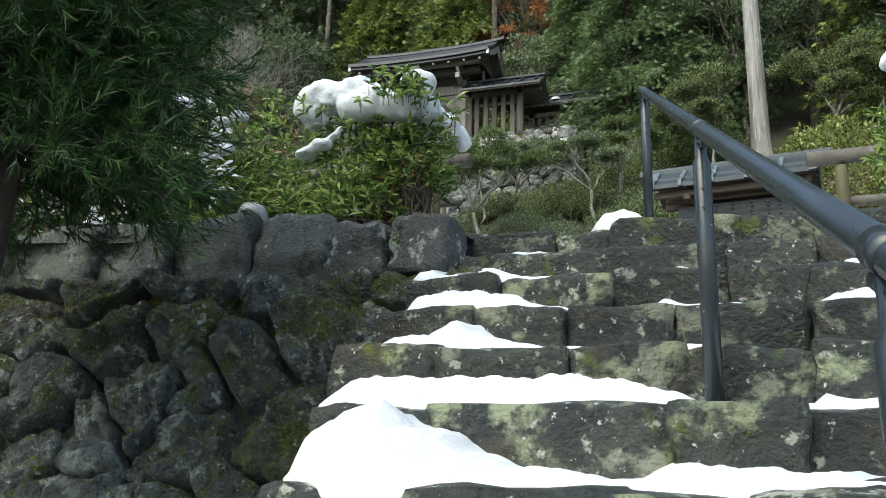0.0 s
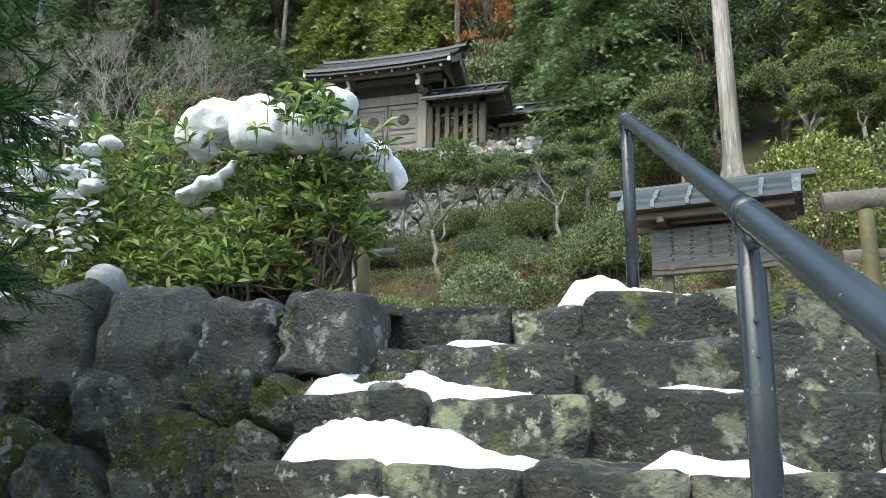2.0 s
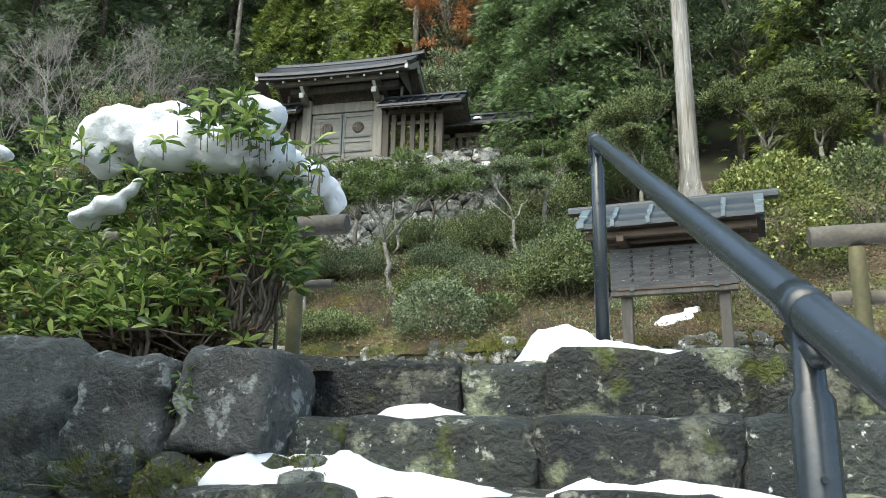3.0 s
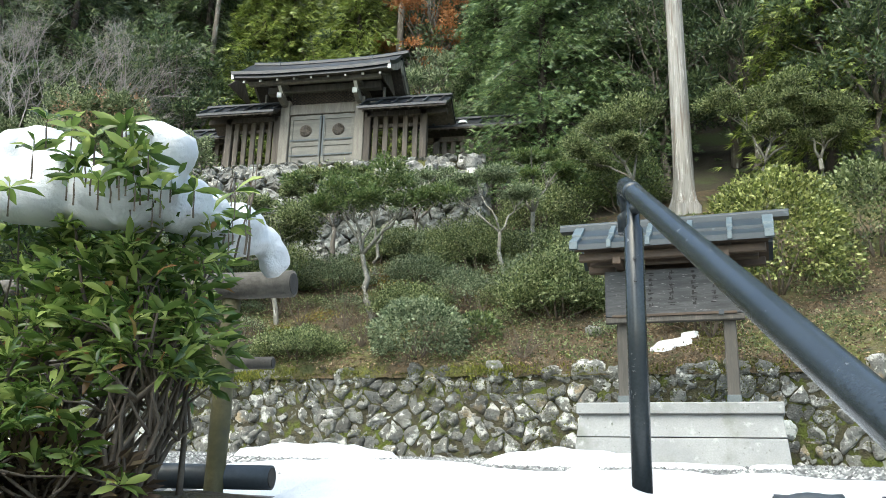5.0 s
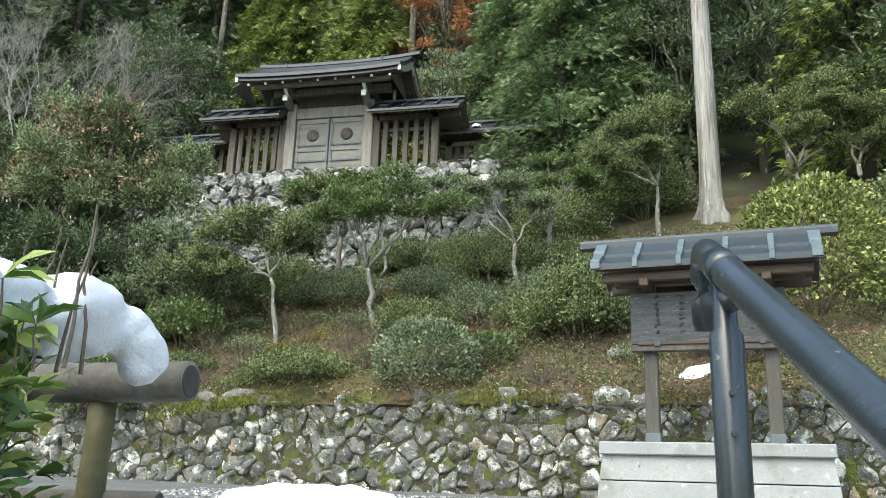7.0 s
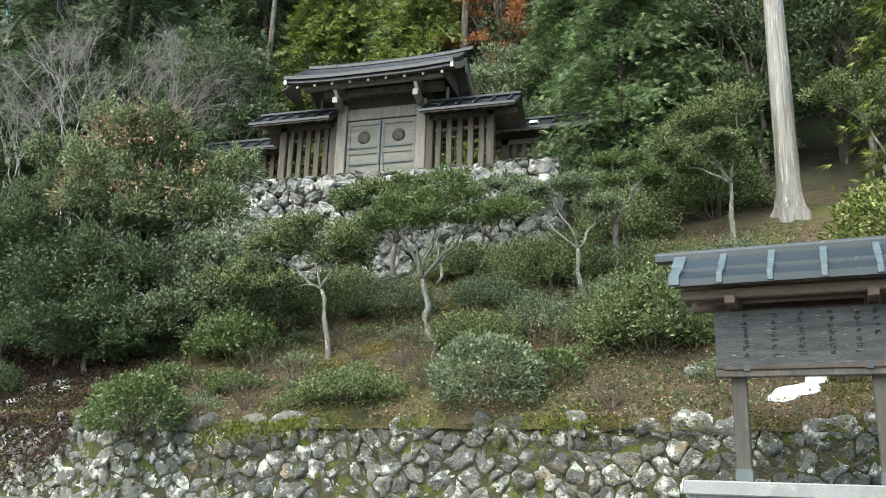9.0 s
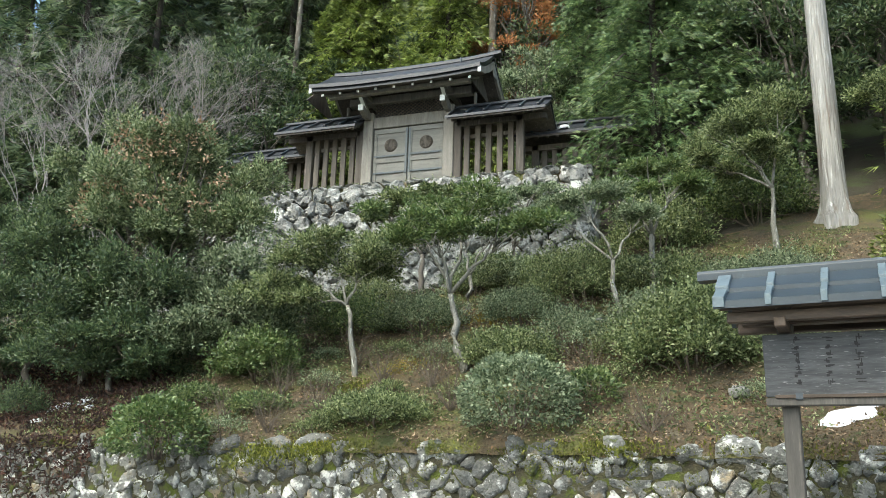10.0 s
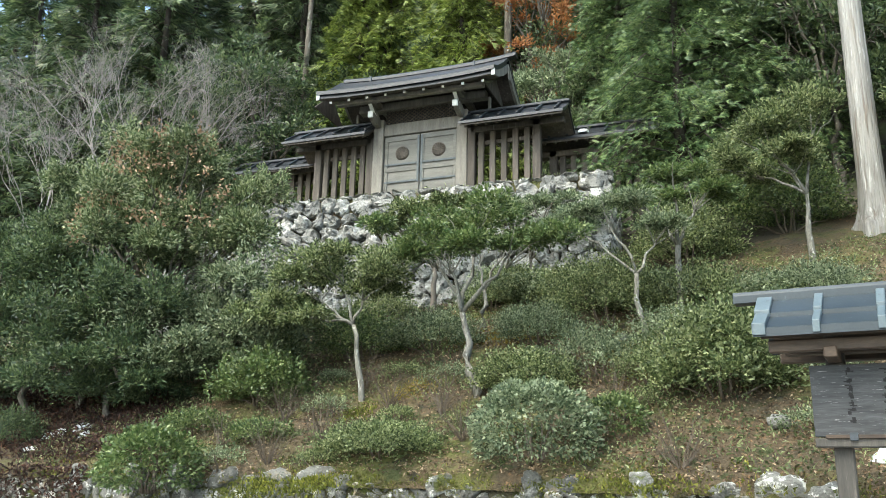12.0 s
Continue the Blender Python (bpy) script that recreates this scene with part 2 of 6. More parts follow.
L_CEDAR = leafmat("cedar_needle", (0.035, 0.075, 0.03), (0.11, 0.175, 0.066), (0.25, 0.32, 0.12), 0.45, 0.3)
L_YELC = leafmat("yellow_green_spray", (0.055, 0.09, 0.016), (0.17, 0.22, 0.042), (0.34, 0.40, 0.10), 0.5, 0.3)
L_NEAR = leafmat("soft_needle", (0.012, 0.034, 0.008), (0.03, 0.08, 0.017), (0.08, 0.17, 0.034), 0.45, 0.3)
L_FOREST = leafmat("forest_leaf", (0.028, 0.052, 0.024), (0.075, 0.115, 0.05), (0.18, 0.225, 0.10), 0.40, 0.35)
L_MAPLE = leafmat("orange_leaf", (0.20, 0.08, 0.025), (0.36, 0.155, 0.055), (0.50, 0.26, 0.11), 0.6, 0.35)
L_LITTER = leafmat("fallen_leaf", (0.055, 0.036, 0.02), (0.15, 0.098, 0.055), (0.40, 0.30, 0.19), 0.7, 0.0)
L_DRY = leafmat("dry_twig_leaf", (0.035, 0.022, 0.014), (0.075, 0.05, 0.03), (0.15, 0.11, 0.06), 0.8, 0.1)
# Brush reds go this low to hold the shade at the far left.
L_BRUSH = leafmat("shade_dark_withered_brush", (0.02, 0.011, 0.008), (0.045, 0.022, 0.015), (0.11, 0.05, 0.03), 0.8, 0.1)
L_GRASS = leafmat("grass_blade", (0.03, 0.05, 0.01), (0.07, 0.10, 0.022), (0.15, 0.19, 0.045), 0.5, 0.2)
L_MOSS = leafmat("moss_blade", (0.05, 0.06, 0.008), (0.115, 0.128, 0.015), (0.25, 0.25, 0.04), 0.7, 0.25)
L_GOLD = leafmat("golden_moss_blade", (0.10, 0.085, 0.014), (0.20, 0.16, 0.025), (0.36, 0.28, 0.06), 0.7, 0.25)
L_PEBBLE = leafmat("pebble", (0.05, 0.05, 0.05), (0.16, 0.165, 0.16), (0.42, 0.42, 0.40), 0.8, 0.0)
# Twig grey is lightened to carry the mist over the left wood.
M_TWIG = surface("haze_pale_grey_twig", (0.27, 0.245, 0.23), (0.42, 0.39, 0.365), 0.85, 6, 50, ())
L_BUD = leafmat("reddish_bud", (0.24, 0.15, 0.085), (0.38, 0.24, 0.145), (0.52, 0.37, 0.25), 0.5, 0.3)
M_BANK = surface("mossy_earth", (0.055, 0.048, 0.028), (0.085, 0.078, 0.035), 0.95, 4, 40, [(MOSS, 5, 0.50, 0.60), ((0.02, 0.018, 0.012), 9, 0.55, 0.66)], 1.0, 0.05)


# ---- mesh helpers ----
from mathutils.bvhtree import BVHTree

RNG = np.random.default_rng(7)


def mesh_of(name, verts, faces, material, smooth=False):
    me = bpy.data.meshes.new(name)
    me.from_pydata([tuple(v) for v in verts], [], [tuple(f) for f in faces])
    me.materials.append(material)
    if smooth:
        me.polygons.foreach_set("use_smooth", [True] * len(me.polygons))
    me.update()
    return me


def under(ob, parent):
    if parent is not None:
        ob.parent = parent
        ob.matrix_parent_inverse = parent.matrix_basis.inverted()
    return ob


def piece(name, verts, faces, material, parent=None, label="", smooth=False):
    """One mesh object in world coordinates, under parent."""
    ob = under(new(name, mesh_of(name, verts, faces, material, smooth)), parent)
    return tagged(ob, label) if label else ob


def part(name, bm, material, parent=None, label="", smooth=False):
    me = bpy.data.meshes.new(name)
    bm.to_mesh(me)
    bm.free()
    me.materials.append(material)
    if smooth:
        me.polygons.foreach_set("use_smooth", [True] * len(me.polygons))
    ob = under(new(name, me), parent)
    return tagged(ob, label) if label else ob


def empty(name, loc, rz=0.0):
    ob = new(name)
    ob.matrix_basis = pose(*loc, 0, 0, rz)
    return ob


def box(x0, x1, y0, y1, z0, z1, bevel=0.008, m=None):
    bm = bmesh.new()
    bmesh.ops.create_cube(bm, size=1, matrix=Matrix.LocRotScale(((x0 + x1) / 2, (y0 + y1) / 2, (z0 + z1) / 2), None, (x1 - x0, y1 - y0, z1 - z0)))
    if bevel:
        bmesh.ops.bevel(bm, geom=bm.edges[:], offset=bevel, segments=1, affect="EDGES")
    if m is not None:
        bmesh.ops.transform(bm, matrix=m, verts=bm.verts[:])
    return bm


def prism(profile, x0, x1, m=None, bevel=0.0):
    """A closed (y, z) profile drawn out from x0 to x1."""
    bm = bmesh.new()
    a = [bm.verts.new((x0, y, z)) for y, z in profile]
    b = [bm.verts.new((x1, y, z)) for y, z in profile]
    n = len(profile)
    bm.faces.new(a[::-1])
    bm.faces.new(b)
    for i in range(n):
        bm.faces.new((a[i], a[(i + 1) % n], b[(i + 1) % n], b[i]))
    bmesh.ops.recalc_face_normals(bm, faces=bm.faces[:])
    if bevel:
        bmesh.ops.bevel(bm, geom=bm.edges[:], offset=bevel, segments=1, affect="EDGES")
    if m is not None:
        bmesh.ops.transform(bm, matrix=m, verts=bm.verts[:])
    return bm


def tube(points, radii, n=8, caps=True):
    """Vertices and faces of a tapered tube along points."""
    P = [Vector(p) for p in points]
    V, F = [], []
    for i, p in enumerate(P):
        d = (P[min(i + 1, len(P) - 1)] - P[max(i - 1, 0)]).normalized()
        a = d.orthogonal().normalized() if abs(d.z) > 0.99 else d.cross(Vector((0, 0, 1))).normalized()
        b = d.cross(a)
        for k in range(n):
            w = 2 * math.pi * k / n
            V.append(p + (a * math.cos(w) + b * math.sin(w)) * radii[i])
    for i in range(len(P) - 1):
        for k in range(n):
            F.append((i * n + k, i * n + (k + 1) % n, (i + 1) * n + (k + 1) % n, (i + 1) * n + k))
    if caps:
        F += [tuple(range(n))[::-1], tuple(range((len(P) - 1) * n, len(P) * n))]
    return V, F


def join(chunks):
    V, F, o = [], [], 0
    for v, f in chunks:
        V += list(v)
        F += [tuple(i + o for i in q) for q in f]
        o += len(v)
    return V, F


def unit(a):
    return a / np.maximum(np.linalg.norm(a, axis=1, keepdims=True), 1e-9)


def leaf_mesh(name, P, D, L, W, material, shape="leaf", bend=0.25):
    """Many leaves in one mesh: at P, along D, of length L and width W. shape: leaf (pointed, folded), fine (with a midrib), blade (needle), fan (five-fingered spray)."""
    n = len(P)
    D = unit(D)
    R = RNG.normal(size=(n, 3))
    S = unit(np.cross(D, R + np.array([0, 0, 0.8])))
    U = unit(np.cross(S, D))
    U = np.where(U[:, 2:3] < 0, -U, U)
    L, W = np.broadcast_to(L, n)[:, None], np.broadcast_to(W, n)[:, None]
    if shape == "leaf":
        parts = [P, P + D * L * 0.45 + S * W / 2 + U * W * bend, P + D * L - U * L * 0.1, P + D * L * 0.45 - S * W / 2 + U * W * bend]
        faces = [(0, 1, 2), (0, 2, 3)]
    elif shape == "fine":
        mid = P + D * L * 0.5 + U * L * 0.03
        parts = [P, P + D * L * 0.32 + S * W * 0.42 + U * W * bend, P + D * L * 0.68 + S * W * 0.45 + U * W * bend * 0.7, P + D * L - U * L * 0.15,
                 P + D * L * 0.68 - S * W * 0.45 + U * W * bend * 0.7, P + D * L * 0.32 - S * W * 0.42 + U * W * bend, mid]
        faces = [(0, 1, 6), (1, 2, 6), (2, 3, 6), (3, 4, 6), (4, 5, 6), (5, 0, 6)]
    elif shape == "blade":
        parts = [P + S * W / 2, P - S * W / 2, P + D * L]
        faces = [(0, 1, 2)]
    else:
        parts, faces = [], []
        for k, (q, l) in enumerate(((-0.8, 0.62), (-0.4, 0.86), (0, 1.0), (0.4, 0.86), (0.8, 0.62))):
            d = unit(D + S * q - U * 0.12)
            e = unit(S - D * q)
            o = P + D * L * 0.12 * k / 2
            parts += [o + d * L * l * 0.15 + e * W / 2, o + d * L * l - U * L * 0.12, o + d * L * l * 0.15 - e * W / 2]
            faces.append((3 * k, 3 * k + 1, 3 * k + 2))
    k = len(parts)
    V = np.stack(parts, 1).reshape(-1, 3)
    me = bpy.data.meshes.new(name)
    sizes = np.tile(np.array([len(f) for f in faces]), n)
    flat = np.concatenate([np.array(f) for f in faces])
    idx = (np.arange(n)[:, None] * k + flat[None, :]).reshape(-1)
    me.vertices.add(len(V))
    me.vertices.foreach_set("co", V.astype(np.float32).ravel())
    me.loops.add(len(idx))
    me.loops.foreach_set("vertex_index", idx.astype(np.int32))
    me.polygons.add(len(sizes))
    me.polygons.foreach_set("loop_start", np.concatenate([[0], np.cumsum(sizes)[:-1]]).astype(np.int32))
    me.materials.append(material)
    me.update(calc_edges=True)
    me.validate()
    return me


def sphere_dirs(n):
    return unit(RNG.normal(size=(n, 3)))


def clump_points(centres, radii, per):
    """Points through the outer shells of ellipsoid clumps, and the ways outward."""
    P, D = [], []
    for c, r in zip(centres, radii):
        d = sphere_dirs(per)
        d[:, 2] = np.where(d[:, 2] < -0.35, -d[:, 2], d[:, 2])
        k = RNG.random((per, 1)) ** 0.45
        wob = 1 + 0.25 * np.sin(d[:, :1] * 7 + d[:, 1:2] * 5 + c[0] * 9)
        P.append(np.array(c) + d * k * wob * np.array(r))
        D.append(unit(d + RNG.normal(size=(per, 3)) * 0.55 + np.array([0, 0, 0.25])))
    return np.concatenate(P), np.concatenate(D)


# ---- the lie of the land ----
STEPS = [(4.43, 2.785), (4.06, 2.58), (3.68, 2.37), (3.30, 2.16), (2.93, 1.957), (2.47, 1.745), (2.02, 1.54), (1.68, 1.33), (1.38, 1.12), (1.08, 0.91), (0.78, 0.70), (0.48, 0.49), (0.18, 0.28)]


def stair_z(y):
    for fy, z in STEPS:
        if y >= fy:
            return z
    return 0.1


def wall_y(x):
    """The foot line of the stone wall under the slope."""
    return 14.58 - 0.12 * (x + 3)


def slope_z(x, y):
    d = y - wall_y(x)
    far = max(0.0, y - 60)
    return 4.42 + 0.62 * d + 0.45 * max(0.0, min(y, 60) - 28) - 0.45 * far * min(1, far / 30) + 0.12 * noise.noise((x * 0.5, y * 0.5, 3)) + 0.05 * noise.noise((x * 1.7, y * 1.7, 5))


def land_z(x, y):
    if y < 4.74:
        return 0.1
    yard = 2.76 + (y - 4.43) * 0.047 + 0.012 * noise.noise((x, y, 1))
    if y < wall_y(x) + 0.48:
        return yard
    z = slope_z(x, y)
    if 21.05 < y < 26.5 and -14.5 < x < -3.55:
        z = max(z, 10.36)
    return z


def bank_z(x, y):
    """The slope's surface, also over the top of the wall."""
    z = slope_z(x, y)
    return max(z, 10.36) if 21.05 < y < 26.5 and -14.5 < x < -3.55 else z


def spread(lo, hi, fine_lo, fine_hi, step):
    a = [fine_lo + i * step for i in range(int((fine_hi - fine_lo) / step) + 1)]
    left, right, k = [], [], step
    x = fine_lo
    while x > lo:
        k *= 1.35
        x -= k
        left.append(x)
    x, k = fine_hi, step
    while x < hi:
        k *= 1.35
        x += k
        right.append(x)
    return left[::-1] + a + right


def build_ground():
    xs = spread(-400, 400, -16, 7, 0.22)
    ys = spread(-400, 400, 3.9, 27, 0.17)
    ys = sorted(ys + [4.73, 4.75])
    V = [(x, y, land_z(x, y)) for y in ys for x in xs]
    nx = len(xs)
    F, mats = [], []
    for j in range(len(ys) - 1):
        for i in range(nx - 1):
            F.append((j * nx + i, j * nx + i + 1, (j + 1) * nx + i + 1, (j + 1) * nx + i))
            x, y = xs[i], ys[j]
            mats.append(0 if y < wall_y(x) + 0.2 else (1 if y < 22.0 + 0.8 * math.sin(x) else 2))
    me = mesh_of("ground", V, F, M_GRAVEL, True)
    me.materials.append(M_SOIL)
    me.materials.append(M_FLOORF)
    me.polygons.foreach_set("material_index", mats)
    tagged(new("ground", me), "gravel yard below a brown leaf-strewn hillside", "ground", kind="structure")


build_ground()


# ---- moss ----
def moss_fur(shell, rays, way, mask, name, label, length=0.016):
    """Moss: short soft blades on the stones that the rays (start points) meet going way, where mask(place, normal) holds."""
    tree_ = BVHTree.FromPolygons([tuple(v) for v in shell[0]], shell[1])
    P, D = [], []
    for r in rays:
        hit, nor, _, _ = tree_.ray_cast(Vector(r), Vector(way))
        if hit is None:
            continue
        if nor.dot(Vector(way)) > 0:
            nor = -nor
        if mask(hit, nor):
            P.append(tuple(hit - nor * 0.002))
            D.append(tuple(nor + Vector((0, 0, 0.3))))
    P, D = np.array(P), np.array(D)
    D = unit(D + RNG.normal(size=D.shape) * 0.5)
    n = len(P)
    return tagged(new(name, leaf_mesh(name, P, D, RNG.uniform(0.5, 1.4, n) * length, 0.5 * length, L_MOSS, "blade")), label, "moss", kind="stuff")


# ---- masonry ----
def clip(poly, p, n):
    """The part of a convex polygon where (q - p) . n < 0."""
    out = []
    for i in range(len(poly)):
        a, b = poly[i], poly[(i + 1) % len(poly)]
        da, db = (a[0] - p[0]) * n[0] + (a[1] - p[1]) * n[1], (b[0] - p[0]) * n[0] + (b[1] - p[1]) * n[1]
        if da < 0:
            out.append(a)
        if (da < 0) != (db < 0):
            s = da / (da - db)
            out.append((a[0] + (b[0] - a[0]) * s, a[1] + (b[1] - a[1]) * s))
    return out


def cells(u0, u1, v0, v1, du, dv, jitter, rng):
    """Random polygons that fill a rectangle, like fitted field stones."""
    seeds, row = [], 0
    v = v0 - dv / 2
    while v < v1 + dv:
        u = u0 - du + (du / 2 if row % 2 else 0)
        while u < u1 + du:
            seeds.append((u + rng.uniform(-jitter, jitter) * du, v + rng.uniform(-jitter, jitter) * dv))
            u += du * rng.uniform(0.7, 1.35)
        v += dv
        row += 1
    out = []
    for s in seeds:
        poly = [(u0, v0), (u1, v0), (u1, v1), (u0, v1)]
        for o in seeds:
            d = (o[0] - s[0], o[1] - s[1])
            if o is not s and abs(d[0]) < 3 * du and abs(d[1]) < 3 * dv:
                poly = clip(poly, ((s[0] + o[0]) / 2, (s[1] + o[1]) / 2), d)
                if len(poly) < 3:
                    break
        if len(poly) >= 3:
            out.append(poly)
    return out


def cell_stone(poly, gap, bulge, depth, face, rng, cut=2, rings=((1.0, 0.0), (0.9, 0.55), (0.6, 0.9), (0.25, 1.0)), rough=0.02):
    """A stone whose front is a polygon in the wall's (u, v); face(u, v, out) gives the place in the world."""
    cu, cv = sum(p[0] for p in poly) / len(poly), sum(p[1] for p in poly) / len(poly)
    ring = []
    for i in range(len(poly)):
        a, b = poly[i], poly[(i + 1) % len(poly)]
        if math.hypot(a[0] - b[0], a[1] - b[1]) < 1e-4:
            continue
        for k in range(cut):
            s = (k + 0.5) / cut * 0.9 + 0.05
            ring.append((a[0] + (b[0] - a[0]) * s, a[1] + (b[1] - a[1]) * s))
    if len(ring) < 4:
        return None
    size = max(0.05, sum(math.hypot(u - cu, v - cv) for u, v in ring) / len(ring))
    sh = max(0.5, 1 - gap / size)
    h = bulge * size * rng.uniform(0.6, 1.4)
    tu, tv, seed = rng.uniform(-0.35, 0.35), rng.uniform(-0.25, 0.35), rng.uniform(0, 99)
    V, F, n = [], [], len(ring)
    for s, o in ((1.0, -depth / max(h, 1e-3)),) + tuple(rings):
        for u, v in ring:
            du, dv = (u - cu) * sh * s, (v - cv) * sh * s
            q = Vector((cu + du, cv + dv, seed))
            k = noise.noise(q * 5) * rough + noise.noise(q * 13) * rough * 0.6 + noise.noise(q * 31) * rough * 0.35
            V.append(face(cu + du * (1 + k * 2), cv + dv * (1 + k * 2), o * h + (du * tu + dv * tv) * (0.4 if o >= 0 else 0) + (k if o >= 0 else 0)))
    m = len(rings) + 1
    for r in range(m - 1):
        for i in range(n):
            F.append((r * n + i, r * n + (i + 1) % n, (r + 1) * n + (i + 1) % n, (r + 1) * n + i))
    V.append(face(cu, cv, h))
    for i in range(n):
        F.append(((m - 1) * n + i, (m - 1) * n + (i + 1) % n, len(V) - 1))
    return V, F


def stone_wall(wall, polys, gap, bulge, depth, face, material, rng, limit=300, name="stone", pick=None, round_off=True, **kw):
    """Each stone a part of wall; those past the limit joined into one."""
    rest, shell = [], []
    for i, poly in enumerate(polys):
        made = cell_stone(poly, gap, bulge, depth, face, rng, **kw)
        if not made:
            continue
        shell.append(made)
        mat = pick(poly) if pick else material
        if i < limit:
            piece(name, *made, mat, wall, smooth=round_off)
        else:
            rest.append(made)
    if rest:
        tagged(piece("stones", *join(rest), material, wall, smooth=round_off), kind="stuff")
    return shell


def rock(w, d, h, seed, cuts=4, rough=0.03, square=5.0):
    """A hewn block about its own centre: rounded, uneven. Vertices and faces."""
    bm = bmesh.new()
    bmesh.ops.create_cube(bm, size=2)
    bmesh.ops.subdivide_edges(bm, edges=bm.edges[:], cuts=cuts, use_grid_fill=True)
    for v in bm.verts:
        c = v.co
        k = (abs(c.x) ** square + abs(c.y) ** square + abs(c.z) ** square) ** (-1 / square)
        q = Vector((c.x * k * w / 2, c.y * k * d / 2, c.z * k * h / 2))
        o = Vector((seed * 3.7, seed * 1.3, seed))
        edge = sorted((abs(c.x), abs(c.y), abs(c.z)))[1]
        chip = max(0.0, edge - 0.75) * 4 * max(0.0, noise.noise(q * 7 + o)) * rough * 2.2
        q += c.normalized() * (noise.noise(q * 4 + o) * rough * 1.6 + noise.noise(q * 11 + o) * rough * 0.8 + noise.noise(q * 27 + o) * rough * 0.45 - chip)
        v.co = q
    bm.verts.index_update()
    V = [v.co.copy() for v in bm.verts]
    F = [tuple(x.index for x in f.verts) for f in bm.faces]
    bm.free()
    return V, F


def place(made, m):
    return [m @ Vector(v) for v in made[0]], made[1]


# ---- stairs ----
JOINTS = [
    (-1.42, -0.82, -0.55, 0.09, 0.42, 0.9, 1.35), (-1.59, -1.07, -0.54, -0.01, 0.36, 0.8, 1.35), (-1.34, -0.93, -0.45, 0.01, 0.28, 0.75, 1.35),
    (-1.33, -0.91, -0.57, -0.2, 0.24, 0.7, 1.35), (-1.30, -0.94, -0.5, -0.15, 0.22, 0.7, 1.35), (-1.16, -0.81, -0.17, 0.14, 0.6, 1.35),
    (-1.02, -0.78, -0.01, 0.5, 0.95, 1.35), (-1.0, -0.5, 0.1, 0.7, 1.35), (-1.0, -0.4, 0.3, 1.35), (-1.0, -0.3, 0.5, 1.35), (-1.0, -0.4, 0.3, 1.35), (-1.0, -0.3, 0.5, 1.35), (-1.0, -0.4, 0.3, 1.35),
]


def build_stairs():
    shell = []
    stairs = tagged(empty("stairs", (0, 2.5, 0)), "rough stone stairs with lichen, moss and patches of snow", "stairs", kind="structure")
    prof = [(0.3, -0.2)]
    for (y, z), up in zip(STEPS[::-1], STEPS[::-1][1:] + [(4.7, 0)]):
        prof += [(y + 0.16, max(prof[-1][1], -0.2)), (y + 0.16, z - 0.07)]
    prof += [(4.9, prof[-1][1]), (4.9, -0.2)]
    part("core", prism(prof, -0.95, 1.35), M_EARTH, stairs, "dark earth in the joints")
    for i, ((y, z), row) in enumerate(zip(STEPS, JOINTS)):
        rise = z - (STEPS[i + 1][1] if i + 1 < len(STEPS) else 0.1)
        for k in range(len(row) - 1):
            w = row[k + 1] - row[k]
            r = random.Random(i * 31 + k)
            h = rise + 0.07
            dz = r.uniform(-0.018, 0.012)
            made = rock(w + 0.02, 0.5, h, i * 17 + k * 5.3, 9, 0.02, 18.0)
            m = pose((row[k] + row[k + 1]) / 2, y + 0.25 + r.uniform(-0.02, 0.02), z - h / 2 + dz, r.uniform(-2, 2), r.uniform(-1.2, 1.2), r.uniform(-2, 2))
            shell.append(place(made, m))
            piece("step_stone", *shell[-1], M_STEP, stairs, smooth=True)
    shell = join(shell)
    rays = [(random.uniform(-1.5, 1.1), 0.5, random.uniform(1.3, 2.9)) for _ in range(26000)]
    moss_fur(shell, rays, (0, 1, 0), lambda p, n: noise.noise(p * 3.1 + Vector((5, 1, 2))) + 0.5 * noise.noise(p * 9) > 0.36, "step_moss", "dark green moss on the stone steps", 0.008)


build_stairs()


